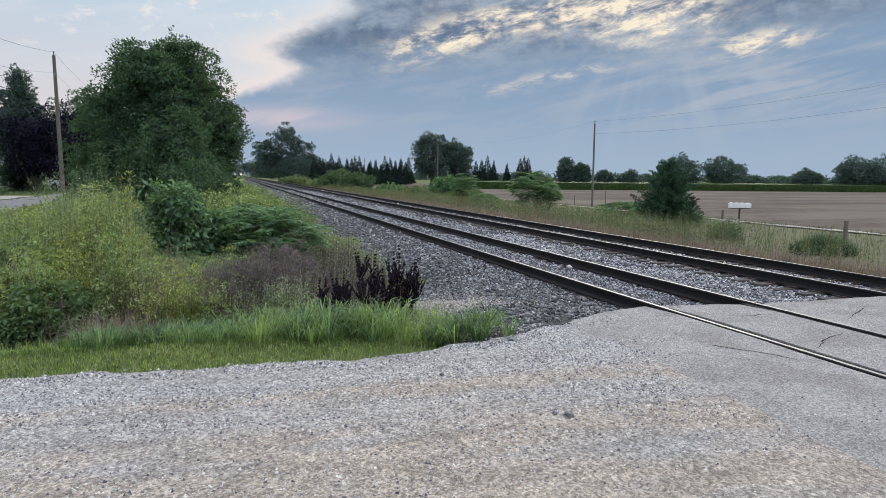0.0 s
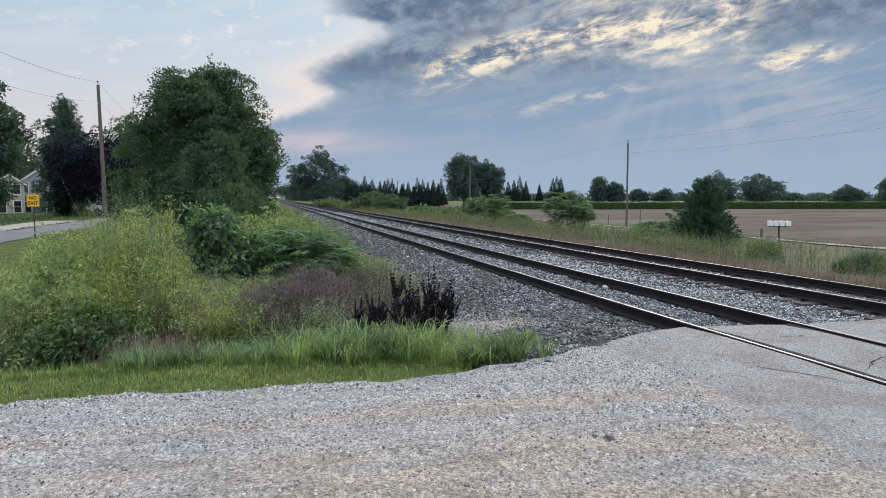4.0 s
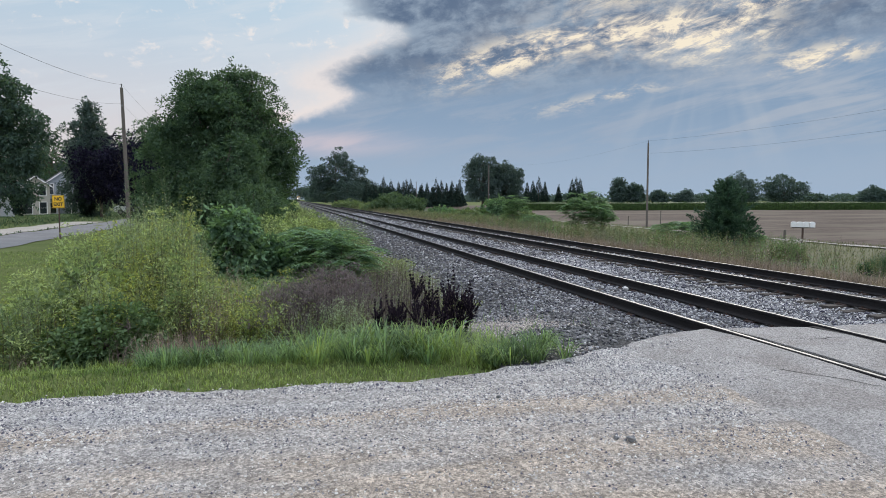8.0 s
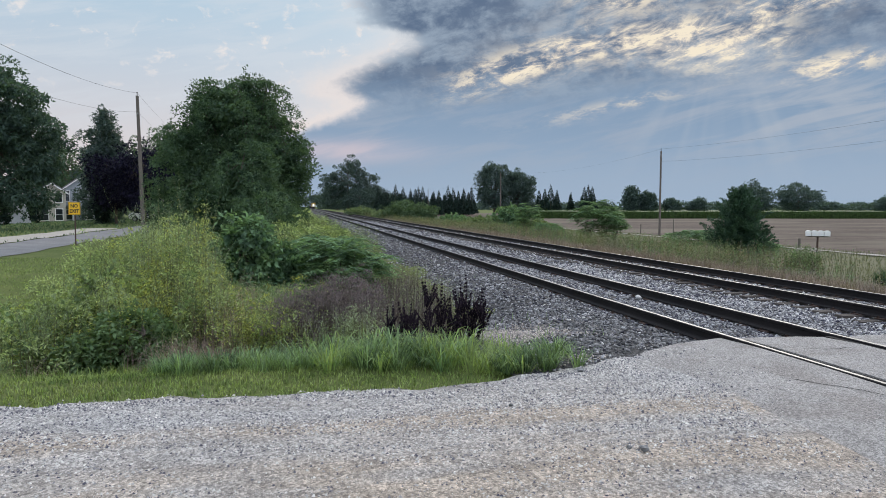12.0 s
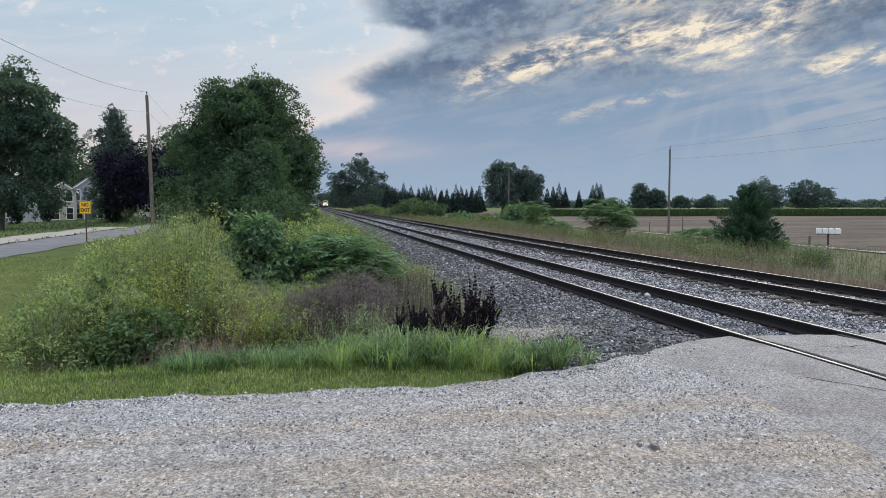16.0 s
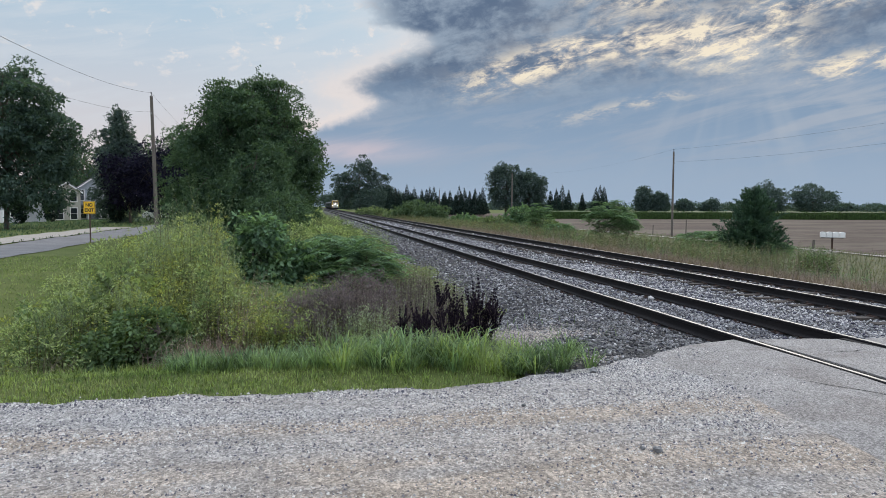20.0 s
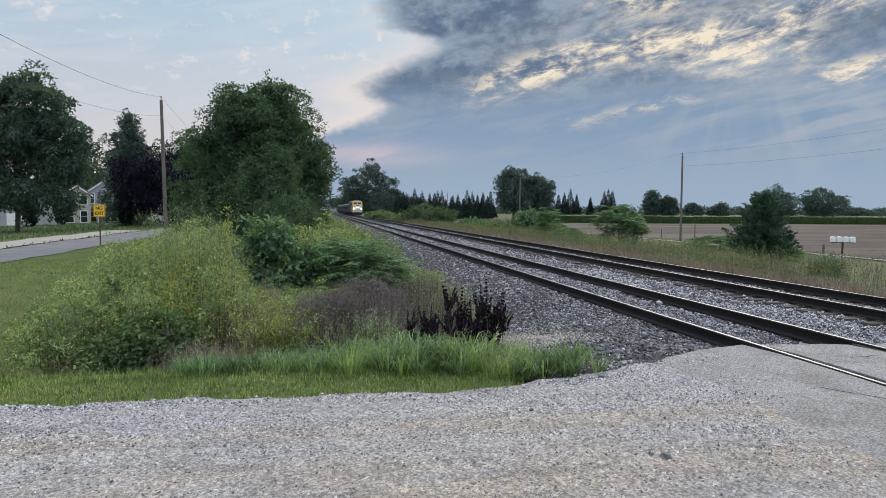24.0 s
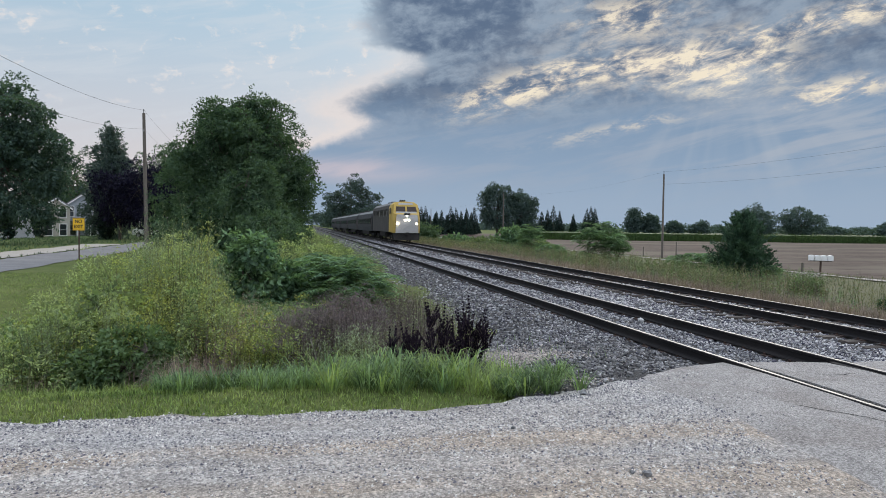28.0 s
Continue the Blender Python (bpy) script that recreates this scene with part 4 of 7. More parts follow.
def make_tracks():
    rail = rail_mesh(-12, 1000)
    bm = fresh()
    box(bm, 0, 0, -0.17, 2.6, 0.23, 0.17, 0.012)
    tie_a = bpy.data.meshes.new("tie")
    bm.to_mesh(tie_a)
    bm.free()
    tie_a.materials.append(M["tie"])
    bm = fresh()
    box(bm, 0, 0, 0.0, 0.30, 0.19, 0.018, 0.004)
    for sx, sy in ((-0.1, 0.06), (0.1, -0.06), (0.1, 0.06)):
        box(bm, sx, sy, 0.018, 0.03, 0.03, 0.03, 0.004)
    plate = bpy.data.meshes.new("tie_plate")
    bm.to_mesh(plate)
    bm.free()
    plate.materials.append(M["plate"])
    rng = np.random.default_rng(5)
    for k, (a, b) in enumerate(((RAILS[0], RAILS[1]), (RAILS[2], RAILS[3]))):
        mid = (a + b) / 2
        t = thing("railway_track", mid, 0, 0, "railway track with rusty rails on wooden ties in grey ballast", "railway track", "parallel tracks")
        for r in (a, b):
            part("rail", rail, None, t, "rusty steel rail with a worn shiny head").location = (r - mid, 0, 0)
        lift = -0.205 if k == 0 else -0.19
        for i in range(120):
            y = 8.75 + i * 0.53 + rng.normal(0, 0.02)
            o = part("tie", tie_a, None, t)
            o.matrix_basis = pose(rng.normal(0, 0.03), y, lift + rng.normal(0, 0.006), 0, 0, rng.normal(0, 0.6))
            if i < 36:
                for r in (a, b):
                    part("tie_plate", plate, None, t).location = (r - mid, y, lift + 0.002)
        far = fresh()
        for i in range(360):
            box(far, 0, 8.75 + (120 + i) * 0.53, lift - 0.17, 2.6, 0.23, 0.17)
        tagged(part("far_ties", far, M["tie"], t), kind="stuff")


make_tracks()


# ---- roads, field and crops ----
def strip(name, centre, width, ys, lift, material, label, category):
    v, f = [], []
    for y in ys:
        c = centre(y)
        for k in range(7):
            x = c + width * (k / 6 - 0.5) + (0.12 * float(wave(y * 1.3, k)) if k in (0, 6) else 0)
            v.append((x, y, float(ground_z(x, y)) + lift))
    for i in range(len(ys) - 1):
        for k in range(6):
            p = i * 7 + k
            f.append((p, p + 1, p + 8, p + 7))
    return tagged(part(name, sheet_mesh(name, v, f, material, True), None), label, category, kind="structure")


strip("road", lambda y: -12.0 - 0.004 * max(0, y - 30) ** 1.3, 3.3, np.concatenate([np.arange(7, 60, 1.0), np.arange(60, 140, 4.0)]), 0.022, M["paved"],
      "pale paved side road running beside the line", "road")
strip("driveway", lambda y: -15.2 - 0.02 * max(0, y - 40), 2.6, np.arange(33, 60, 1.0), 0.035, M["dirt"], "pale sandy driveway beside the side road", "driveway")
strip("farm_lane", lambda y: 36.2, 1.6, np.concatenate([np.arange(22, 70, 1.5), np.arange(70, 200, 6)]), 0.10, M["dirt"], "pale dirt lane along the field edge", "lane")


def make_field():
    xs = graded(38.5, 420, 38.5, 60, 1.0, 1.15)
    ys = graded(20, 330, 20, 60, 1.2, 1.1)
    tagged(part("stubble_field", grid("stubble_field", xs, ys, lambda x, y: ground_z(x, y) + 0.05 + 0.01 * np.sin(x * 9), M["field"]), None),
           "bare tan stubble field", "field", kind="structure")
    tagged(part("verge_ground", grid("verge_ground", graded(13.6, 37.5, 13.6, 24, 0.8), graded(8.4, 320, 8.4, 40, 1.0), lambda x, y: ground_z(x, y) + 0.02, M["soil"]), None),
           "rough olive ground of the verge beyond the tracks", "ground", kind="structure")
    # standing corn: a thick crop across the end of the field
    rng = np.random.default_rng(21)
    ux, uy = math.sin(radians(11.08)), math.cos(radians(11.08))

    def at_corn(across, deep):
        return deep * ux + across * uy, deep * uy - across * ux

    v, f = [], []
    acr, dee = np.linspace(24, 330, 103), np.linspace(197, 262, 12)
    for d in dee:
        for a in acr:
            x, y = at_corn(a, d)
            v.append((x, y, -1.8 + 2.05 + 0.10 * math.sin(a * 0.31) * math.sin(d * 0.4)))
    n = len(acr)
    for i in range(len(dee) - 1):
        for k in range(n - 1):
            p = i * n + k
            f.append((p, p + 1, p + n + 1, p + n))
    start = len(v)
    for k in range(n):
        v.append((v[k][0], v[k][1], -1.9))
    for k in range(n - 1):
        f.append((k + 1, k, start + k, start + k + 1))
    body = part("corn_field", sheet_mesh("corn_field", v, f, M["corn"]), None)
    tagged(body, "tall green standing corn behind the stubble field", "corn", kind="stuff")
    m = 15000
    a, d = rng.uniform(24, 330, m), 195 + 22 * rng.uniform(0, 1, m) ** 2.2
    x, y = at_corn(a, d)
    root = np.stack([x, y, np.full(m, -1.8)], 1)
    hgt = rng.uniform(2.05, 2.5, m)
    c = root + np.array([[0, 0, 1.0]]) * (hgt * rng.uniform(0.2, 1.0, m)).reshape(-1, 1)
    way = rng.normal(0, 1, (m, 3)) * np.array([1, 1, 0.3]) + np.array([0, 0, 0.45])
    leaves = leaf_tris(c, way, rng.normal(0, 0.4, (m, 3)) + np.array([0, 0, 1.0]), rng.uniform(0.5, 0.9, m), np.full(m, 0.14))
    stalks = blade_tris(root[::3], hgt[::3], np.full(len(hgt[::3]), 0.07), np.full(len(hgt[::3]), 0.05), rng)
    part("corn_leaves", tri_mesh("corn_leaves", *merge(leaves, stalks), M["corn"]), None, body)


make_field()


# ---- weeds, grass and bushes beside the line ----
def patch_points(rng, n, x0, x1, y0, y1, shape=None):
    x, y = rng.uniform(x0, x1, n), rng.uniform(y0, y1, n)
    if shape is not None:
        k = shape(x, y)
        x, y = x[k], y[k]
    return np.stack([x, y, ground_z(x, y)], 1)


def thicket(name, pts, height, seed, leaf_mat, stem_mat, label, category, per=16, leaf=0.1, wide=0.03, start=0.12, kind="stuff", sway=0.08, lift=0.0):
    rng = np.random.default_rng(seed)
    stems, leaves = herb_tris(pts, height, rng, per, leaf, wide, start, 0.3, sway, lift)
    ob = part(name, tri_mesh(name, *leaves, M[leaf_mat]), None)
    tagged(ob, label, category, kind=kind)
    part("stems", tri_mesh("stems", *stems, M[stem_mat]), None, ob)
    return ob


def turf(name, pts, lo, hi, width, lean, seed, mat, label, category="grass"):
    rng = np.random.default_rng(seed)
    h = rng.uniform(lo, hi, len(pts))
    v, t = blade_tris(pts, h, width * rng.uniform(0.7, 1.3, len(pts)), rng.uniform(0.1, lean, len(pts)), rng)
    return tagged(part(name, tri_mesh(name, v, t, M[mat]), None), label, category, kind="stuff")


def tussocks(name, centres, blades, lo, hi, w_lo, w_hi, seed, mat, label, radius=0.07):
    """Grass in tufts whose blades arch outwards."""
    rng = np.random.default_rng(seed)
    n = len(centres)
    i = np.repeat(np.arange(n), blades)
    m = n * blades
    tall = rng.uniform(lo, hi, n)
    turn = rng.uniform(0, 2 * np.pi, m)
    out = np.stack([np.cos(turn), np.sin(turn), np.zeros(m)], 1)
    root = centres[i] + out * (radius * rng.uniform(0, 1, m)).reshape(-1, 1)
    side = np.stack([-np.sin(turn), np.cos(turn), rng.uniform(-0.3, 0.3, m)], 1)
    h = (tall[i] * rng.uniform(0.55, 1.1, m)).reshape(-1, 1)
    reach = rng.uniform(0.2, 1.35, (m, 1)) * h
    w = rng.uniform(w_lo, w_hi, (m, 1))
    up = np.array([[0, 0, 1.0]])
    v = np.empty((m, 7, 3))
    for k, (f, z, ww) in enumerate(((0.0, 0.0, 0.6), (0.3, 0.5, 1.0), (0.62, 0.85, 0.8))):
        p = root + out * reach * f + up * h * z
        v[:, 2 * k], v[:, 2 * k + 1] = p - side * w * ww / 2, p + side * w * ww / 2
    v[:, 6] = root + out * reach * 1.15 + up * h * (1.0 - 0.6 * rng.uniform(0, 1, (m, 1)))
    base = np.arange(m).reshape(-1, 1) * 7
    t = np.concatenate([base + np.array([q]) for q in ([0, 1, 3], [0, 3, 2], [2, 3, 5], [2, 5, 4], [4, 5, 6])], axis=1).reshape(-1, 3)
    return tagged(part(name, tri_mesh(name, v.reshape(-1, 3), t, M[mat]), None), label, "grass", kind="stuff")


def weed_top(x, y):
    """How high the weeds stand above the rails: a ridge running askew to the line, low beside the bank."""
    u = x + 0.15 * (y - 12)
    lumps = 0.93 + 0.16 * np.sin(x * 2.9 + 0.7 * y) * np.sin(y * 2.1 - x) + 0.08 * np.sin(x * 7.3 + y * 5.1)
    ridge = np.interp(u, [-5.0, -4.4, -3.9, -3.2, -2.64, -2.3, -1.9, -1.55, -1.38, -1.1, -0.4, 0.6], [0.3, 0.62, 0.86, 1.13, 1.35, 1.55, 1.85, 1.8, 1.3, 0.6, 0.5, 0.35])
    low = np.interp(y, [9.5, 12, 16, 20], [0.62, 0.42, 0.0, -0.1])
    side = ease(-1.5, -1.05, u)
    return lumps * (ridge * (1 - side) + np.minimum(ridge, low) * side) * (0.62 + 0.38 * ease(9.3, 13.0, y))


def clustered(rng, clumps, per, inside, x0, x1, y0, y1, radius=0.2):
    """Stems in clumps: their places and a height factor for each clump."""
    c = patch_points(rng, clumps, x0, x1, y0, y1, inside)
    i = np.repeat(np.arange(len(c)), per)
    x, y = c[i, 0] + rng.normal(0, radius, len(i)), c[i, 1] + rng.normal(0, radius, len(i))
    tall = rng.uniform(0.58, 1.14, len(c))[i] * rng.uniform(0.8, 1.06, len(i)) * (1.1 - 0.45 * np.hypot(x - c[i, 0], y - c[i, 1]) / (2 * radius))
    return np.stack([x, y, ground_z(x, y)], 1), tall


def make_weeds():
    rng = np.random.default_rng(31)
    inside = lambda x, y: (x > -3.75 - 0.17 * (y - 9.8) + 0.25 * wave(y * 0.8)) & (x < 0.4 + 0.2 * wave(y)) & (y > 9.5 + 0.15 * wave(x))
    # rounded masses of leaves, then stems in clumps rising out of them
    c = patch_points(rng, 360, -5.2, 0.5, 9.6, 22, inside)
    hidden = (np.abs(c[:, 0] + 2.35) < 0.42) & (c[:, 1] < 10.1)
    c = c[~hidden]
    top = weed_top(c[:, 0], c[:, 1]) * np.interp(c[:, 1], [10, 12], [0.9, 1.08]) * rng.uniform(0.45, 1.0, len(c))
    groups = {"weed": [], "weed_gold": [], "bush": []}
    for (x, y, z), t in zip(c, top):
        half = max(0.2, (t - z) * 0.48)
        u = rng.uniform()
        kind = "bush" if u < 0.09 or (x > -1.2 and y > 11.5 and u < 0.75) else ("weed_gold" if u > 0.9 else "weed")
        groups[kind].append((x, y, z + half, rng.uniform(0.2, 0.48), rng.uniform(0.2, 0.48), half))
    for k, (mat, lobes) in enumerate(groups.items()):
        far = [l for l in lobes if l[1] > 15]
        near = [l for l in lobes if l[1] <= 15]
        (v, t), _ = crown_tris(near, len(near) * 26, 28, 0.06, rng, 0.12, 0.6, 0.3, 0.34, 0.3, False)
        (v2, t2), _ = crown_tris(far, len(far) * 14, 20, 0.09, rng, 0.2, 0.7, 0.25, 0.34, 0.3, False)
        tagged(part("weed_mass", tri_mesh("weed_mass", *merge((v, t), (v2, t2)), M[mat]), None),
               {"weed": "dense yellow-green weeds filling the ditch", "weed_gold": "pale yellow-green weeds among the others", "bush": "darker green leafy weeds in the ditch"}[mat], "weeds", kind="stuff")
    # feathery upright stems, thickest along the crest
    for seed, clumps, per, mat, leaves, leaf, wide, lift, label in ((32, 120, 10, "weed", 44, 0.075, 0.013, 0.5, "tall yellow-green weeds rising from the ditch"),
                                                                   (232, 170, 11, "sage", 64, 0.08, 0.014, 0.5, "tall pale sage-green weeds with narrow leaves"),
                                                                   (332, 50, 9, "verge_light", 36, 0.10, 0.028, 0.0, "mid-green tall weeds among the others")):
        crest = (lambda x, y: inside(x, y) & (x > -3.6)) if seed == 232 else inside
        p, tall = clustered(rng, clumps, per, crest, -5.2, -0.2, 10.0 if seed == 232 else 9.7, 19, 0.14)
        top = weed_top(p[:, 0], p[:, 1]) * tall * np.interp(p[:, 1], [10, 12.5], [1.0, 1.22 if seed == 232 else 1.12]) - p[:, 2]
        thicket("tall_weeds", p, np.maximum(top, 0.3), seed, mat, "stem", label, "weeds", leaves, leaf, wide, 0.12, sway=0.18, lift=lift)
    # yellow-topped shoots and faded stalks among them
    p, tall = clustered(rng, 44, 8, lambda x, y: inside(x, y) & (x > -3.4), -3.4, -0.6, 9.7, 13.5, 0.16)
    top = weed_top(p[:, 0], p[:, 1]) * tall * 1.08 - p[:, 2]
    thicket("flowering_weeds", p, np.maximum(top, 0.35), 33, "weed_gold", "stem", "yellow-green flowering weeds among the tall weeds", "weeds", 24, 0.06, 0.03, 0.5)
    q = patch_points(rng, 380, -1.2, -0.1, 9.6, 11.2)
    thicket("goldenrod", q, rng.uniform(0.35, 0.95, len(q)), 34, "weed_gold", "stem", "bright yellow-green goldenrod patch", "weeds", 26, 0.08, 0.026, sway=0.2)
    q = patch_points(rng, 130, -0.75, -0.2, 9.55, 10.6)
    thicket("goldenrod", q, rng.uniform(0.4, 0.9, len(q)), 134, "bright_grass", "stem", "fresh bright green goldenrod shoots", "weeds", 26, 0.09, 0.03, sway=0.2)
    q = np.stack([rng.normal(-1.4, 0.34, 800), rng.normal(9.42, 0.16, 800), np.zeros(800)], 1)
    q[:, 2] = ground_z(q[:, 0], q[:, 1])
    thicket("dry_stalks", q, rng.uniform(0.15, 0.62, len(q)), 35, "stalk", "stalk", "dry pinkish-tan stalks at the foot of the weeds", "weeds", 9, 0.07, 0.009, sway=0.45)
    q = patch_points(rng, 90, -3.9, -2.9, 9.3, 10.1)
    thicket("dry_stalks", q, rng.uniform(0.2, 0.45, len(q)), 135, "stalk", "stalk", "dry tan stalks at the foot of the weeds", "weeds", 9, 0.07, 0.009, sway=0.4)
    q = patch_points(rng, 230, -1.5, -0.75, 10.2, 12.6)
    thicket("dry_stalks", q, rng.uniform(0.8, 1.3, len(q)), 136, "stalk", "stalk", "faded pinkish weeds gone to seed", "weeds", 26, 0.05, 0.016, 0.3, sway=0.2)
    q = patch_points(rng, 150, -1.35, -0.9, 9.8, 10.6)
    thicket("dry_stalks", q, rng.uniform(0.6, 1.05, len(q)), 137, "weed_grey", "stalk", "brownish weeds gone to seed", "weeds", 26, 0.05, 0.014, 0.3, sway=0.2)
    # a faded, seedy shrubby mass beside the dock plants
    lobes = []
    for k in range(34):
        x, y = float(rng.uniform(-0.55, 1.1)), float(rng.normal(10.6, 0.5))
        z = float(ground_z(x, y))
        half = float(rng.uniform(0.42, 0.6)) * float(np.interp(x, [-0.6, 0.0, 0.7, 1.2], [0.7, 1.05, 1.22, 1.05]))
        lobes.append((x, max(9.75, y), z + half, float(rng.uniform(0.2, 0.34)), float(rng.uniform(0.2, 0.34)), half))
    (v, t), _ = crown_tris(lobes, 1500, 26, 0.045, rng, 0.10, 0.55, 0.3, 0.3, -0.2, 0)
    tagged(part("faded_weed_mass", tri_mesh("faded_weed_mass", v, t, M["weed_grey"]), None), "faded purple-grey weeds gone to seed", "weeds", kind="stuff")
    q = patch_points(rng, 480, -0.6, 1.3, 9.65, 11.4)
    tall = np.interp(q[:, 0], [-0.6, 0.0, 0.7, 1.3], [0.8, 1.15, 1.4, 1.15])
    thicket("faded_weeds", q, tall * rng.uniform(0.75, 1.05, len(q)), 36, "weed_grey", "dry_stem", "faded grey-brown stalks gone to seed", "weeds", 26, 0.055, 0.014)
    q = np.stack([rng.normal(0.75, 0.3, 150), rng.normal(9.4, 0.2, 150), np.zeros(150)], 1)
    q[:, 2] = ground_z(q[:, 0], q[:, 1])
    thicket("green_shoots", q, rng.uniform(0.6, 1.0, len(q)), 236, "sage", "stem", "pale green shoots among the faded weeds", "weeds", 30, 0.09, 0.014)
    q = patch_points(rng, 420, 0.3, 3.0, 11.0, 16)
    thicket("pale_weeds", q, rng.uniform(0.6, 1.1, len(q)), 37, "sage", "dry_stem", "pale green weeds beside the ballast", "weeds", 16, 0.08, 0.014)
    q = patch_points(rng, 900, 1.1, 3.1, 10.2, 18.5, lambda x, y: x < 2.6 + 0.03 * (y - 10))
    thicket("seedy_weeds", q, np.interp(q[:, 1], [10.2, 12.5, 15], [1.15, 1.1, 0.9]) * rng.uniform(0.65, 1.0, len(q)), 137, "weed_grey", "dry_stem", "brownish seedy weeds along the ballast", "weeds", 20, 0.06, 0.02)
    q = patch_points(rng, 420, 1.2, 3.2, 11.0, 19.5)
    thicket("olive_weeds", q, rng.uniform(0.4, 0.8, len(q)), 138, "verge", "stem", "olive green weeds along the ballast", "weeds", 20, 0.09, 0.024)
    # along the bank further on
    q = patch_points(rng, 6000, -1.5, 3.5, 19, 62, lambda x, y: x < np.interp(y, [19, 26, 34, 62], [2.4, 2.6, 1.6, 1.2]) + 0.2 * wave(y * 0.7))
    top = np.interp(q[:, 1], [19, 26, 40, 62], [0.85, 1.0, 1.15, 1.2]) * rng.uniform(0.7, 1.12, len(q)) - q[:, 2]
    pick = rng.uniform(0, 1, len(q)) < 0.55
    thicket("bank_weeds", q[pick], np.maximum(top[pick], 0.4), 38, "verge_light", "stem", "yellow-green weeds on the bank beside the track", "weeds", 22, 0.10, 0.026)
    thicket("bank_weeds", q[~pick], np.maximum(top[~pick], 0.4), 238, "weed", "stem", "green weeds on the bank beside the track", "weeds", 22, 0.10, 0.026)
    q = patch_points(rng, 2600, -6, 3.3, 62, 240, lambda x, y: x < np.interp(y, [62, 240], [1.2, 3.3]))
    thicket("far_bank_weeds", q, rng.uniform(1.2, 2.0, len(q)), 39, "weed", "stem", "weeds along the track in the distance", "weeds", 10, 0.4, 0.14)


make_weeds()


def make_grass():
    rng = np.random.default_rng(41)
    # mown strip and lawn
    p = patch_points(rng, 46000, -9.5, 2.4, 6.5, 9.6, lambda x, y: (y > gravel_edge(x) - 0.06) & (y < 8.3 + 1.3 * ease(-3.6, -5, x) + 0.15 * wave(x)))
    p = p[(p[:, 0] < 1.2) | (rng.uniform(0, 1, len(p)) < 0.55)]
    turf("mown_grass", p, 0.025, 0.075, 0.009, 1.2, 42, "mown", "short mown green grass beside the gravel")
    p = patch_points(rng, 30000, -13, -4.2, 9.4, 26, lambda x, y: (x < -4.3 - 0.05 * (y - 9)) & (x > -10.4))
    turf("lawn_grass", p, 0.02, 0.06, 0.012, 1.2, 43, "mown", "mown green lawn beside the weeds")
    # long bright grass at the corner of the gravel
    front = lambda x: np.interp(x, [-4.5, -2.5, -1.0, 0.5, 2.0, 2.9], [8.25, 8.1, 7.75, 7.35, 7.0, 7.05])
    p = patch_points(rng, 11000, -1.6, 2.75, 6.9, 9.3, lambda x, y: (y > front(x) + 0.06 * wave(x * 3)) & (y < 8.9 + 0.2 * wave(x) - 0.35 * np.maximum(0, x - 1.2)))
    p = p[rng.choice(len(p), 300, replace=False)]
    p = p[(p[:, 0] < 1.7) | (rng.uniform(0, 1, len(p)) < 0.55)]
    yes = rng.uniform(0, 1, len(p)) < np.interp(p[:, 0], [0.3, 1.4, 2.4], [0.15, 0.5, 0.75])
    tussocks("long_grass", p[(p[:, 0] > 0.0) & yes], 22, 0.12, 0.54, 0.006, 0.016, 244, "bright_grass", "long yellow-green grass arching at the edge of the gravel", 0.1)
    tussocks("long_grass", p[(p[:, 0] > 0.0) & ~yes], 24, 0.12, 0.48, 0.007, 0.015, 44, "grass", "long bright green grass arching at the edge of the gravel", 0.1)
    tussocks("long_grass", p[p[:, 0] <= 0.0], 30, 0.14, 0.34, 0.006, 0.012, 144, "grass", "long green grass arching along the ditch", 0.1)
    tip = patch_points(rng, 20, 2.2, 3.1, 7.0, 7.6)
    tip[:, 2] = np.maximum(tip[:, 2], bed_z(tip[:, 0], tip[:, 1]))
    tussocks("grass_tuft", tip, 46, 0.16, 0.34, 0.006, 0.012, 145, "grass", "tuft of green grass at the corner of the gravel", 0.08)
    p = patch_points(rng, 9000, -7.5, -1.2, 7.9, 9.6, lambda x, y: y > 8.15 + 0.12 * wave(x * 2) + 0.9 * ease(-4.0, -6.0, x))
    turf("rough_grass", p, 0.06, 0.2, 0.008, 0.9, 45, "mown", "rough uncut grass along the foot of the weeds")
    p = patch_points(rng, 1500, 1.9, 3.1, 8.2, 10.6)
    turf("dry_grass", p, 0.08, 0.3, 0.006, 0.8, 46, "dry", "thin dry pinkish grass beside the ballast")
    p = patch_points(rng, 50, 2.6, 4.2, 8.5, 12)
    p[:, 2] = bed_z(p[:, 0], p[:, 1])
    turf("stray_grass", p, 0.05, 0.2, 0.008, 0.7, 47, "grass", "stray green shoots in the ballast")
    # beyond the second track: dry grass along the ballast, then rough green growth
    p = patch_points(rng, 26000, 13.3, 17.2, 9, 62, lambda x, y: x > 13.2 + 0.25 * wave(y * 0.5))
    turf("tan_grass", p, 0.15, 0.7, 0.011, 1.1, 48, "dry", "dry tan grass along the far side of the tracks")
    p = patch_points(rng, 26000, 13.0, 17.5, 8.6, 30, lambda x, y: x > 13.15 + 0.2 * wave(y * 0.7))
    turf("tan_grass", p, 0.12, 0.5, 0.009, 1.1, 248, "dry", "thick dry tan grass beside the ballast")
    p = patch_points(rng, 8000, 13.2, 19.5, 30, 110)
    turf("tan_grass", p, 0.2, 0.7, 0.02, 1.0, 148, "dry", "dry tan grass along the far side of the tracks")
    p = patch_points(rng, 22000, 14.5, 40, 14, 90, lambda x, y: (y > x * 0.72))
    turf("verge_grass", p, 0.08, 0.32, 0.022, 0.9, 49, "verge", "rough green grass on the verge")
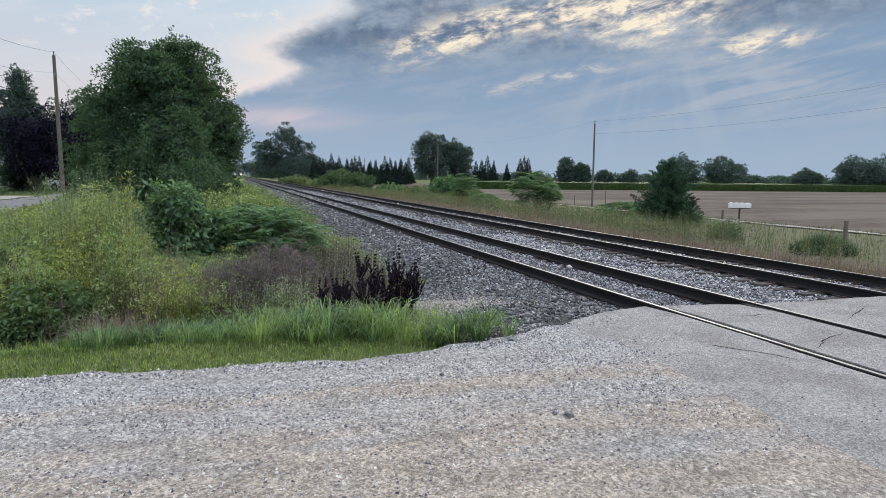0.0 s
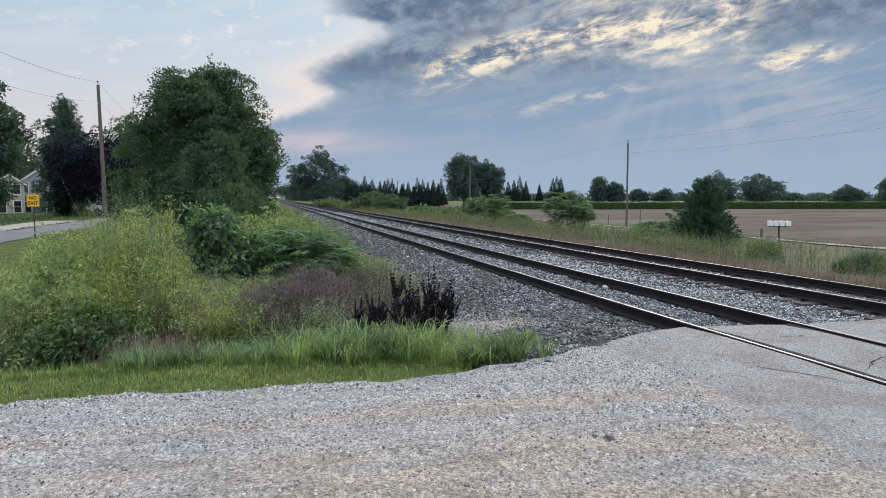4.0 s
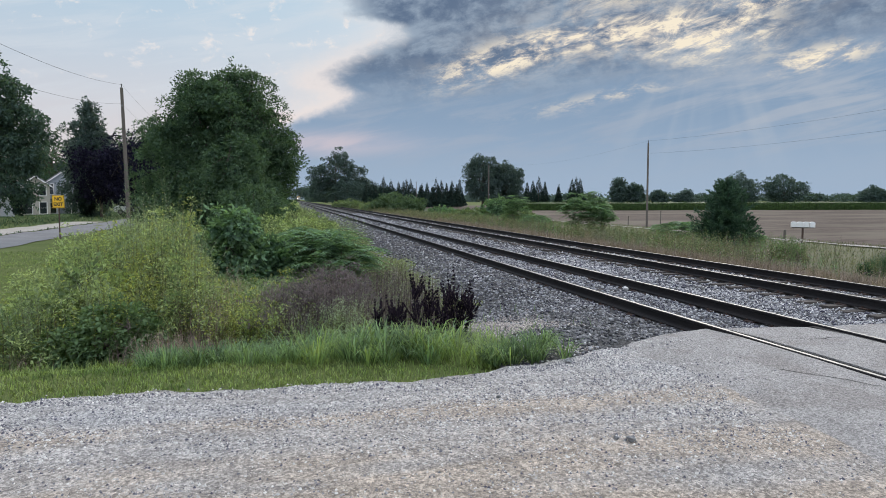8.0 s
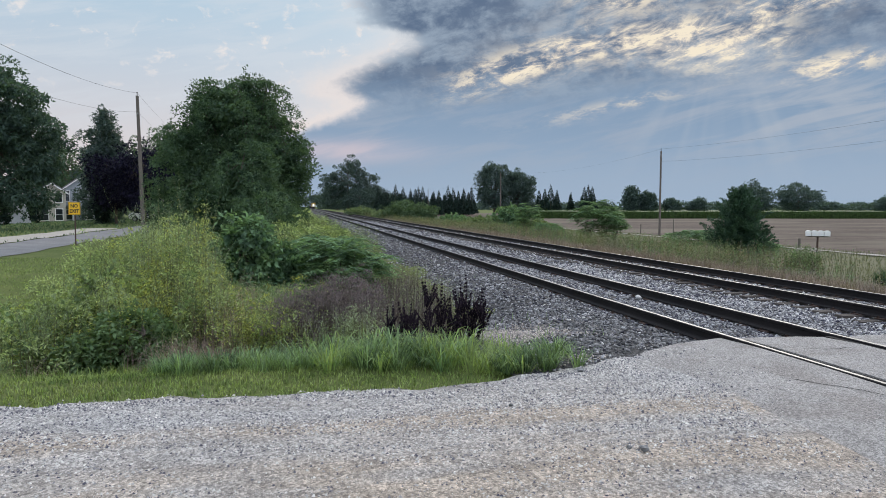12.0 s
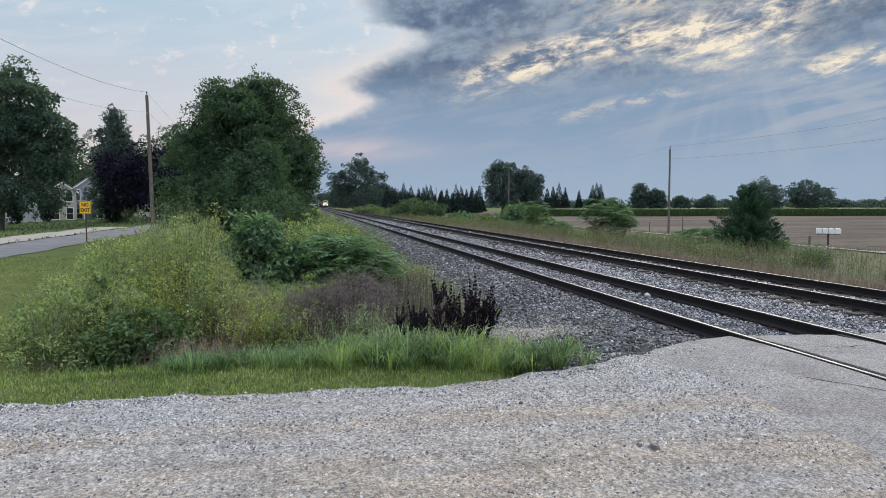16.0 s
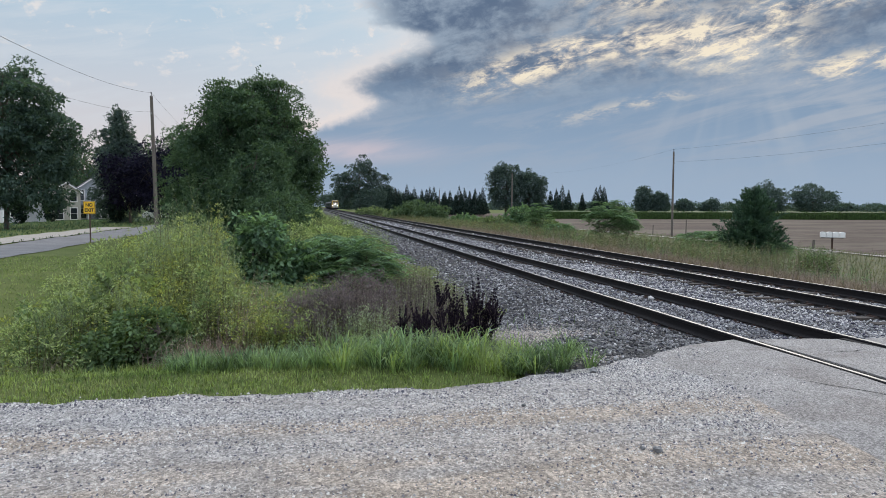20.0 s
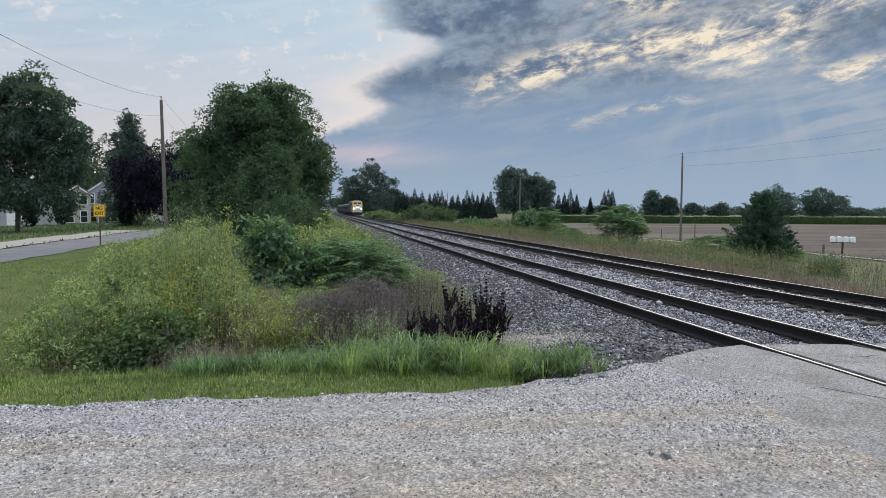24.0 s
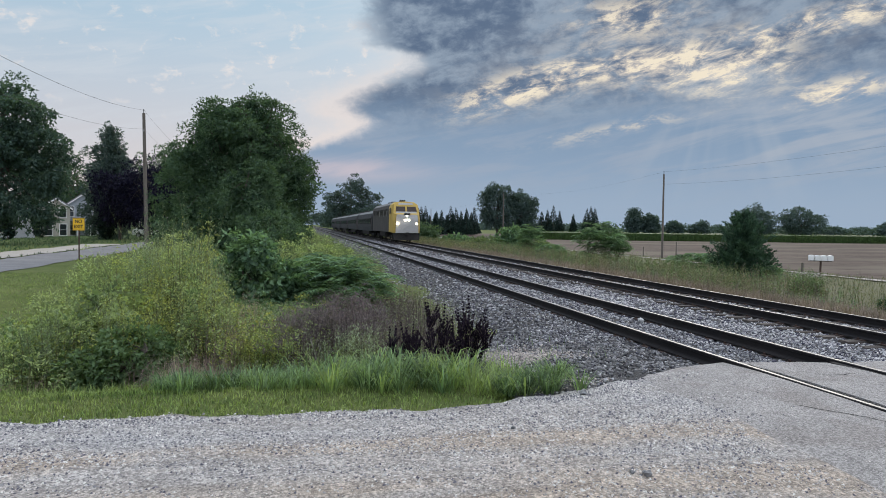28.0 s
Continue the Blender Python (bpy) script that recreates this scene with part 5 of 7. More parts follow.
    for seed, mat, n, lo, hi, lab in ((50, "verge", 1100, 0.5, 1.1, "olive green weeds on the verge beyond the tracks"), (150, "verge_light", 700, 0.5, 1.2, "light green weeds on the verge beyond the tracks"),
                                      (151, "stalk", 500, 0.4, 0.9, "brownish seedy weeds on the verge"), (152, "bush", 420, 0.6, 1.3, "dark green weeds on the verge")):
        q = patch_points(rng, n * 2, 16.2, 24, 22, 90, lambda x, y: (np.sin(x * 0.9 + seed) * np.sin(y * 0.35 + seed) > -0.15) & (y > x * 1.15))
        thicket("verge_weeds", q, rng.uniform(lo, hi, len(q)), seed, mat, "stem", lab, "weeds", 18, 0.17, 0.045)
    q = patch_points(rng, 800, 15.4, 32, 14, 46, lambda x, y: (y > x * 0.78) & (y < x * 1.25))
    thicket("verge_shoots", q, rng.uniform(0.25, 0.7, len(q)), 52, "verge", "stem", "green shoots among the verge grass", "weeds", 16, 0.09, 0.025)
    for seed, mat, n, lab in ((153, "verge", 900, "olive weeds crowding the far side of the ballast"), (154, "weed_grey", 500, "brown seedy weeds on the far side of the ballast"), (155, "sumac", 420, "dark green leafy weeds on the far side of the ballast")):
        q = patch_points(rng, n * 2, 14.4, 19.5, 16, 62, lambda x, y: (np.sin(x * 1.3 + seed) * np.sin(y * 0.55 + seed * 2) > 0.0) & (x > 15.2 - 0.02 * (y - 16)))
        thicket("verge_weeds", q, rng.uniform(0.45, 1.15, len(q)) * np.interp(q[:, 0], [14.4, 16.5], [0.7, 1.25]), seed, mat, "stem", lab, "weeds", 20, 0.11, 0.03, sway=0.2)
    q = patch_points(rng, 1700, 13.6, 20, 55, 190)
    thicket("far_verge_weeds", q, rng.uniform(0.6, 1.2, len(q)), 51, "verge", "stem", "tall weeds along the tracks in the distance", "weeds", 16, 0.28, 0.09)


make_grass()


def make_reeds():
    rng = np.random.default_rng(55)
    x0, y0 = bearing(46.6, 29.5)
    a, r = rng.uniform(0, 2 * np.pi, 2600), np.sqrt(rng.uniform(0, 1, 2600))
    x, y = x0 + 1.35 * r * np.cos(a), y0 + 0.9 * r * np.sin(a)
    p = np.stack([x, y, ground_z(x, y)], 1)
    h = (1.25 - 0.75 * r) * rng.uniform(0.6, 1.05, len(r))
    v, t = blade_tris(p, h, np.full(len(r), 0.018), rng.uniform(0.1, 0.7, len(r)), rng)
    tagged(part("reeds", tri_mesh("reeds", v, t, M["oak"]), None), "dark green clump of reeds on the verge", "reeds", kind="stuff")
    x0, y0 = bearing(39.9, 35.0)
    a, r = rng.uniform(0, 2 * np.pi, 130), np.sqrt(rng.uniform(0, 1, 130))
    x, y = x0 + 0.95 * r * np.cos(a), y0 + 0.7 * r * np.sin(a)
    p = np.stack([x, y, ground_z(x, y)], 1)
    thicket("milkweed_clump", p, rng.uniform(0.6, 1.05, len(p)), 57, "bush", "dry_stem", "leafy weed clump with pale heads on the verge", "weeds", 14, 0.16, 0.06)
    top = p[::5] + np.array([0, 0, 0.9])
    n = len(top) * 6
    i = np.repeat(np.arange(len(top)), 6)
    v, t = leaf_tris(top[i] + rng.normal(0, 0.06, (n, 3)), rng.normal(0, 1, (n, 3)), rng.normal(0, 0.4, (n, 3)) + np.array([0, 0, 1]), np.full(n, 0.07), np.full(n, 0.06))
    tagged(part("pale_flower_heads", tri_mesh("pale_flower_heads", v, t, M["cream"]), None), "pale flower heads of the verge weeds", "flowers", kind="stuff")
    # taller lawn about the houses
    p = patch_points(rng, 20000, -46, -13.8, 26, 120, lambda x, y: (np.abs(x + 15.4) > 1.3) | (y > 60))
    turf("yard_grass", p, 0.06, 0.22, 0.05, 0.9, 58, "oak", "green lawn grass about the houses")


make_reeds()


def dead_twig():
    bm = fresh()
    knots = [(0, 0, 0), (0.02, 0.0, 0.35), (-0.03, 0.02, 0.62), (-0.12, 0.02, 0.86)]
    for a, b, r in zip(knots, knots[1:], (0.012, 0.010, 0.007)):
        rod(bm, a, b, r, r * 0.8, 6)
    o = part("dead_twig", bm, M["dirt"])
    o.location = (0.22, 9.9, float(ground_z(0.22, 9.9)))
    tagged(o, "pale bare twig sticking out of the weeds", "twig")


dead_twig()


def dock_plant(x, y, h, seed):
    """A dead dock: a dark ribbed stalk with upright side shoots crowded with seed."""
    rng = np.random.default_rng(seed)
    z = float(ground_z(x, y))
    t = thing("dock_plant", x, y, z, "dead dark brown dock plant with seed spikes", "plant", "dead dock plants")
    stalk, ends = fresh(), []
    lean = Vector((rng.normal(0, 0.13), rng.normal(0, 0.08), 1))
    rod(stalk, (0, 0, -0.03), lean * h * 0.75, 0.008, 0.004, 5)
    ends.append((lean * h * 0.5, lean * h))
    for k in range(int(rng.integers(4, 8))):
        f = rng.uniform(0.3, 0.68)
        a = lean * h * f
        turn, out = rng.uniform(0, 6.28), rng.uniform(0.05, 0.17)
        b = a + Vector((math.cos(turn) * out, math.sin(turn) * out, h * rng.uniform(0.16, 0.30)))
        rod(stalk, a, b, 0.004, 0.002, 4)
        ends.append((a.lerp(b, 0.15), b))
    part("stalk", stalk, M["dry_stem"], t)
    v_all = []
    for k, (a, b) in enumerate(ends):
        m = 120 if k == 0 else 64
        f = rng.uniform(0, 1.0, (m, 1))
        # seed in whorls, thinning to a point
        whorl = np.round(f * 11) / 11 * 0.7 + f * 0.3
        p = np.array(a) * (1 - whorl) + np.array(b) * whorl + rng.normal(0, 0.008, (m, 3)) * (1.15 - f)
        way = rng.normal(0, 0.3, (m, 3)) + np.array([0, 0, 0.7])
        size = 0.040 * (1.2 - 0.5 * f[:, 0])
        v_all.append(leaf_tris(p, way, rng.normal(0, 1, (m, 3)), size, size * 0.5))
    tagged(part("seed_head", tri_mesh("seed_head", *merge(*v_all), M["dock"]), None, t), kind="stuff")


def make_docks():
    rng = np.random.default_rng(61)
    for k in range(30):
        if 3 < k < 10:
            continue
        x = float(rng.normal((1.24, 1.54, 1.72, 1.84)[k % 4], 0.12)) if k < 24 else (2.18, 2.24, 2.2, 2.4, 2.43, 2.37)[k - 24]
        tall = float(rng.uniform(0.74, 1.04)) * float(np.interp(x, [1.2, 1.5, 1.75, 2.0, 2.3, 2.5], [0.85, 0.92, 1.18, 1.12, 1.14, 1.02]))
        dock_plant(x, 8.75 + float(rng.uniform(-0.2, 0.4)) - 0.12 * (x - 1.2), tall, 600 + k)


make_docks()


def shrub(name, x, y, lobes, label, mat, seed, clumps=160, per=26, leaf=0.12, spread=0.2, wide=0.5, category="bush", group="", z=None, hang=0.2):
    z = float(ground_z(x, y)) if z is None else z
    return tree(name, x, y, z, lobes, label, mat, seed, clumps, per, leaf, 0.04, spread, 0.55, 0.2, wide, hang, category, group, 14)


def sumac(x, y, z, radius, height, seed, label, count=60, leaf=0.5):
    """A suckering bush of long drooping feathered leaves."""
    rng = np.random.default_rng(seed)
    t = thing("sumac_bush", x, y, z, label, "bush", "sumac bushes")
    d = unit(rng.normal(0, 1, (count, 3)) * np.array([1, 1, 0.8]) + np.array([0, 0, 0.25]))
    tips = d * np.array([radius, radius, height * 0.5]) * rng.uniform(0.55, 1.0, (count, 1)) + np.array([0, 0, height * 0.5])
    bm = fresh()
    for k in range(0, count, 4):
        rod(bm, (rng.normal(0, 0.1), rng.normal(0, 0.1), -0.1), tips[k], 0.02, 0.006, 5)
    part("stem", bm, M["dry_stem"], t)
    pl, wy, nr, ln = [], [], [], []
    for k in range(count):
        for j in range(7):
            turn = rng.uniform(0, 2 * np.pi)
            ax = np.array([math.cos(turn), math.sin(turn), rng.uniform(0.1, 0.6)])
            L = leaf * rng.uniform(0.7, 1.2)
            for s in np.linspace(0.15, 1, 8):
                p = tips[k] + ax * L * s + np.array([0, 0, -0.55 * L * s * s])
                side = np.array([-ax[1], ax[0], 0.0])
                for sg in (-1, 1):
                    pl.append(p)
                    wy.append(ax * 0.45 + side * sg + np.array([0, 0, -0.35]))
                    nr.append((0, 0, 1.0) + rng.normal(0, 0.15, 3))
                    ln.append(L * 0.34 * (1.15 - 0.5 * s))
    ln = np.array(ln)
    part("leaves", tri_mesh("leaves", *leaf_tris(np.array(pl), np.array(wy), np.array(nr), ln, ln * 0.33), M["sumac"]), None, t)


def make_bushes():
    shrub("broadleaf_bush", -2.42, 9.75, [(0.15, 0.1, 0.62, 0.42, 0.35, 0.38), (0, 0, 0.36, 0.5, 0.36, 0.36), (0.5, 0.1, 0.42, 0.3, 0.3, 0.34), (-0.42, 0.1, 0.36, 0.3, 0.3, 0.32), (0.3, 0.2, 0.8, 0.22, 0.24, 0.2)],
          "dark green broadleaf bush at the edge of the weeds", "bush", 71, 300, 22, 0.075, 0.13, 0.55)
    shrub("vine_bush", -2.9, 10.9, [(0, 0, 0.8, 0.8, 0.5, 0.6), (-0.8, 0.3, 0.6, 0.6, 0.5, 0.5)], "green leafy vines over the weeds", "weed", 72, 170, 12, 0.10, 0.13, 0.7)
    tree("ditch_bush", -1.12, 15.4, float(ground_z(-1.12, 15.4)), [(0, 0, 1.1, 0.6, 0.6, 0.95), (0.4, -0.3, 0.6, 0.5, 0.45, 0.6), (-0.35, 0.4, 1.5, 0.42, 0.5, 0.55), (0.6, 0.3, 1.05, 0.45, 0.4, 0.5), (0.15, 0, 1.8, 0.26, 0.3, 0.3), (-0.55, 0, 0.8, 0.35, 0.3, 0.5), (1.0, 0.1, 0.7, 0.35, 0.35, 0.5)],
         "dark green bush in the ditch under the tree", "sumac", 73, 260, 30, 0.14, 0.04, 0.2, 0.55, 0.3, 0.55, 0.5, "bush", "", 14, 200, 16, 90, 0.35)
    sumac(0.95, 15.6, -0.65, 1.0, 1.85, 74, "green sumac bush with drooping feathered leaves", 70)
    sumac(0.35, 17.2, -0.7, 0.75, 1.9, 75, "green sumac bush with drooping feathered leaves", 60)
    shrub("bank_bush", 0.3, 24.0, [(0, 0, 1.0, 1.4, 1.2, 1.0), (1.0, 0.4, 0.8, 1.0, 1.0, 0.8)], "green bush on the bank beside the track", "weed", 76, 300, 30, 0.085, 0.2)
    # far side of the tracks
    rng = np.random.default_rng(77)
    for k, (hd, d, r, h, mat) in enumerate(((5.0, 150, 2.4, 2.8, "verge_light"), (7.3, 130, 2.4, 3.2, "verge_light"), (8.6, 118, 3.3, 6.0, "oak_light"), (10.0, 114, 2.6, 5.0, "oak_light"), (12.8, 100, 1.8, 2.4, "sumac"), (15.4, 88, 2.0, 2.2, "verge_light"), (17.6, 88, 1.7, 4.8, "sumac"), (19.4, 82, 1.6, 2.0, "verge_light"))):
        x, y = bearing(hd, d)
        h *= 0.6
        shrub("verge_bush", x, y, [(0, 0, h * 0.5, r, r, h * 0.5), (r * 0.6, 0.4, h * 0.4, r * 0.7, r * 0.7, h * 0.4), (-r * 0.6, 0.2, h * 0.45, r * 0.7, r * 0.7, h * 0.38)],
              "rounded green bush on the verge beyond the tracks", mat, 780 + k, 260, 12, 0.38, 0.36, 0.5, group="verge bushes")
    for k, (hd, d, r, h) in enumerate(((23.9, 62, 1.3, 3.5), (25.2, 64, 1.5, 3.7), (26.0, 62, 1.1, 2.6), (19.0, 70, 1.2, 3.4), (20.6, 60, 1.2, 1.4), (31.9, 56, 2.0, 1.3), (36.6, 47, 1.1, 0.9))):
        x, y = bearing(hd, d)
        sumac(x, y, float(ground_z(x, y)), r, h, 800 + k, "spreading green sumac bush on the verge", 70, 0.65)


make_bushes()


# ---- trees ----
def make_trees():
    # the broad tree beside the line, low branched, with a paler one in front
    tree("broad_tree", -3.0, 38.4, -0.6, [(0, 0, 5.5, 3.0, 3.0, 2.5), (-2.1, -0.4, 4.1, 1.95, 2.2, 2.2), (1.95, 0.2, 4.5, 1.6, 2.1, 2.4), (1.0, 0.5, 7.6, 1.6, 1.8, 1.45), (-0.75, 0, 7.35, 1.5, 1.8, 1.4),
                                          (0, -0.6, 2.8, 3.0, 2.8, 2.2), (-2.9, -0.3, 2.2, 1.5, 1.6, 1.9), (1.9, -0.4, 1.6, 1.0, 1.4, 1.5), (1.3, 0, 2.5, 1.1, 1.6, 1.8), (-3.3, 0.2, 5.1, 0.75, 0.8, 0.55), (2.7, 0.3, 5.2, 0.6, 0.7, 0.75)],
         "broad dense green tree with low branches beside the track", "oak", 101, 1500, 64, 0.15, 0.28, 0.46, 0.8, 0.18, 0.5, 0.25, limbs=70, bumps=60, sprigs=420, reach=0.6)
    tree("young_tree", -2.9, 33.6, -0.65, [(0.5, 0, 3.3, 1.15, 1.2, 1.6), (1.3, 0, 2.3, 1.0, 1.0, 1.4), (-0.4, 0.3, 2.2, 1.1, 1.1, 1.3)],
         "paler green young tree in front of the broad tree", "oak", 102, 330, 46, 0.17, 0.12, 0.36, 0.7, 0.25, 0.4, 0.5, limbs=24, bumps=26, sprigs=200, reach=0.7)
    shrub("tree_foot_bush", -5.2, 34.5, [(0, 0, 1.3, 1.8, 1.5, 1.3), (1.8, 0, 1.2, 1.6, 1.4, 1.2), (3.6, 0.5, 1.1, 1.5, 1.4, 1.2)], "dark bushes at the foot of the tree", "oak", 103, 460, 30, 0.15, 0.3)
    shrub("bank_tree_bush", -1.5, 30.5, [(0, 0, 1.5, 1.3, 1.4, 1.5), (0.2, 2.5, 1.8, 1.2, 1.4, 1.6)], "dark green bush on the bank under the tree", "oak", 104, 360, 30, 0.14, 0.28)

    def lob(w, h, foot=0.12, seed=0):
        r = np.random.default_rng(seed)
        main = [(0, 0, h * 0.55, w * 0.42, w * 0.40, h * 0.40)]
        for k in range(6):
            a = k * 1.05 + r.uniform(-0.3, 0.3)
            main.append((math.cos(a) * w * 0.28, math.sin(a) * w * 0.22, h * r.uniform(0.26, 0.78), w * r.uniform(0.18, 0.27), w * r.uniform(0.17, 0.25), h * r.uniform(0.14, 0.22)))
        return main

    def by(name, hd, d, w, h, mat, label, seed, clumps=650, per=14, leaf=0.4, group="", rough=0.22, base=None, spread=0.5):
        x, y = bearing(hd, d)
        z = float(ground_z(x, y)) if base is None else base
        return tree(name, x, y, z, lob(w * 0.93, h * 0.95, 0.1, seed), label, mat, seed, int(clumps * 0.7), per * 2, leaf * 0.72, 0.02 * h, spread * 1.5, 0.6, rough, 0.5, 0.25, "tree", group, 40, 160, bumps=14)

    # about the houses
    spread_crown = [(0, 0, 11.2, 3.6, 3.6, 4.4), (3.1, 0, 9.6, 2.1, 2.2, 1.9), (2.4, 0, 12.9, 2.0, 2, 1.6), (-3.0, 0, 12.2, 2.6, 2.6, 2.4), (3.5, 0, 6.8, 1.7, 1.8, 1.7), (1.6, -1, 4.6, 1.9, 1.9, 1.7),
                    (-2.5, 0, 7.2, 2.6, 2.4, 2.4), (-1.0, -1.5, 4.2, 1.8, 1.6, 1.6), (0.6, 0.4, 14.4, 1.6, 1.6, 1.4), (3.0, -1.2, 3.6, 1.5, 1.5, 1.5), (0.2, -2.2, 2.9, 1.3, 1.3, 1.2)]
    for k, (hd, d) in enumerate(((-21.7, 66), (-26.4, 70))):
        x, y = bearing(hd, d)
        tree("shade_tree", x, y, float(ground_z(x, y)), [(c[0] * (1 - 2 * k), c[1], c[2] * 0.79, c[3], c[4], c[5] * 0.86) for c in spread_crown], "large open green shade tree beside the side road", "shade_leaf", 111 + k,
             360, 115, 0.29, 0.2, 0.8, 0.55, 0.3, 0.5, 0.5, limbs=70, core=170, bumps=22, sprigs=170, reach=1.1)
    by("back_tree", -16.6, 135, 10, 14, "oak", "green tree behind the grey house", 113, 420, 12, 0.6, "trees behind the houses")
    by("back_tree", -18.4, 140, 10, 13, "oak", "green tree behind the grey house", 114, 420, 12, 0.6, "trees behind the houses")
    by("purple_tree", -11.6, 74, 6.0, 8.9, "purple", "dark purple-leaved tree on the lawn", 115, 520, 16, 0.36)
    by("purple_tree", -13.7, 78, 5.6, 8.0, "purple", "dark purple-leaved tree on the lawn", 116, 360, 16, 0.36)
    by("yard_tree", -10.6, 96, 9, 12.6, "oak", "green tree behind the utility pole", 117, 460, 14, 0.5)
    by("yard_tree", -8.2, 100, 9, 11, "oak", "green tree behind the utility pole", 118, 460, 14, 0.5)
    # down the line
    x, y = bearing(4.0, 292)
    tree("line_tree", x, y, -0.6, [(-0.6, 0, 14.0, 6.2, 6, 6.4), (1.2, 0, 19.4, 3.4, 3.4, 3.4), (-8.2, 0, 11.6, 4.0, 4, 4.4), (7.6, 0, 12.2, 4.2, 4.2, 4.2), (2.5, 0, 6.0, 8.0, 6, 5.2), (-5.2, 0, 7.4, 3.6, 4, 3.6), (10.6, 2, 6.4, 3.8, 4, 4.6)],
         "large dark tree standing beyond the tracks", "hazed_leaf", 121, 480, 40, 0.6, 0.4, 1.0, 0.6, 0.25, 0.5, 0.25, limbs=50, core=420, bumps=26, sprigs=120, reach=1.6)
    by("line_tree", 5.0, 286, 13, 11, "hazed_leaf", "dark spreading tree beyond the tracks", 124, 420, 14, 0.8, spread=0.9)
    by("line_tree", 7.6, 300, 15, 9, "hazed_leaf", "dark spreading tree beyond the tracks", 125, 360, 14, 0.8, spread=0.9)
    by("line_tree", 6.3, 296, 16, 11, "hazed_leaf", "dark spreading tree beyond the tracks", 122, 420, 14, 0.8, spread=0.9)
    for k, (hd, d, w, h) in enumerate(((-2.0, 330, 14, 13), (-3.2, 300, 16, 12), (-4.4, 270, 15, 12), (-1.2, 460, 13, 15), (-0.7, 620, 13, 15), (3.1, 480, 20, 16), (2.6, 640, 24, 17), (-5.4, 230, 14, 11), (-0.3, 900, 16, 16), (2.0, 900, 26, 18), (4.4, 420, 20, 13), (-0.9, 1060, 40, 24), (0.5, 1080, 44, 22), (1.7, 1060, 40, 25), (2.8, 1040, 40, 24), (3.9, 1000, 40, 22))):
        by("far_tree", hd, d, w, h, "hazed_leaf", "distant dark tree beside the line", 130 + k, 190, 10, 1.15 if d < 400 else 2.6, "trees down the line", spread=1.0 if d < 400 else 1.8)
    by("field_tree", 16.2, 226, 12, 18, "hazed_leaf", "tall dark broadleaf tree behind the field", 141, 900, 16, 0.75, "", 0.22, spread=0.75)
    by("field_tree", 18.2, 228, 10.5, 16.6, "hazed_leaf", "tall dark broadleaf tree behind the field", 142, 800, 16, 0.75, "", 0.22, spread=0.75)
    for k, (hd, d, w, h) in enumerate(((27.3, 250, 5.0, 10.6), (28.6, 252, 5.6, 9.2), (30.5, 262, 5.4, 6.2), (32.3, 262, 6.0, 6.2), (36.2, 268, 17, 12.0), (39.4, 268, 16.5, 11.2), (45.1, 268, 8.5, 7.0),
                                       (48.2, 268, 14, 11.4), (50.2, 266, 14, 12.4), (52.2, 262, 13, 12))):
        by("hedge_tree", hd, d, w, h, "hazed_leaf", "distant dark tree behind the corn", 150 + k, 400, 11, 1.05, "trees behind the corn", spread=0.7, base=-1.8)
    # low skyline of far woods, blue from haze put into the leaf colour
    rng = np.random.default_rng(9)
    sets = []
    for k in range(340):
        hd, d = rng.uniform(-32, 62), rng.uniform(620, 900)
        x, y = bearing(hd, d)
        h = rng.uniform(4.6, 6.6) if hd > 22 else rng.uniform(5, 8.5)
        if abs(x - 8.5) < 20:
            continue
        sets.append(crown_tris([(x, y, h * 0.5 - 1.8, h * 1.7, h * 0.8, h * 0.55)], 18, 8, 2.8, rng, 1.5, 0.5, 0.2, core=26)[0])
    tagged(part("far_woods", tri_mesh("far_woods", *merge(*sets), M["hazed_leaf"]), None), "low dark woods along the skyline", "woods", kind="stuff")


make_trees()


def cone_lobes(h, w, n=8, foot=0.04):
    return [(0, 0, h * (foot + (1 - foot) * (k + 0.5) / n), w * 0.5 * (1 - k / n) ** 0.95 + 0.02, w * 0.5 * (1 - k / n) ** 0.95 + 0.02, h / n * 0.8) for k in range(n)]


def spruce(x, y, h, w, seed):
    """A pointed spruce: tiers of short flat boughs, close set, drooping a little."""
    rng = np.random.default_rng(seed)
    t = thing("spruce_tree", x, y, -1.4, "dark pointed spruce in a row behind the field", "tree", "spruce row")
    bm = fresh()
    rod(bm, (0, 0, -0.2), (0, 0, h * 0.95), 0.16, 0.03, 7)
    part("trunk", bm, M["bark"], t)
    n = 1700
    f = 1 - np.sqrt(rng.uniform(0, 1, n))
    tier = 0.82 + 0.18 * (1 - (f * 13 + rng.uniform(0, 0.15, n)) % 1.0)
    turn = rng.uniform(0, 2 * np.pi, n)
    reach = w * 0.56 * (1 - f) ** 1.0 * tier * rng.uniform(0.35, 1.05, n) ** 0.6 * (1 + 0.1 * np.sin(turn * 3 + seed + f * 9))
    out = np.stack([np.cos(turn), np.sin(turn), np.zeros(n)], 1)
    p = out * reach.reshape(-1, 1) * 0.82 + np.array([0, 0, 1.0]) * (h * (0.05 + 0.93 * f)).reshape(-1, 1)
    way = out * 0.45 + np.array([0, 0, -0.6]) + rng.normal(0, 0.5, (n, 3))
    size = (0.35 + 0.4 * (1 - f)) * rng.uniform(0.7, 1.2, n)
    part("crown", tri_mesh("crown", *leaf_tris(p, way, np.array([0, 0, 1.0]) + rng.normal(0, 0.5, (n, 3)), size, size * 0.55), M["needle"]), None, t)


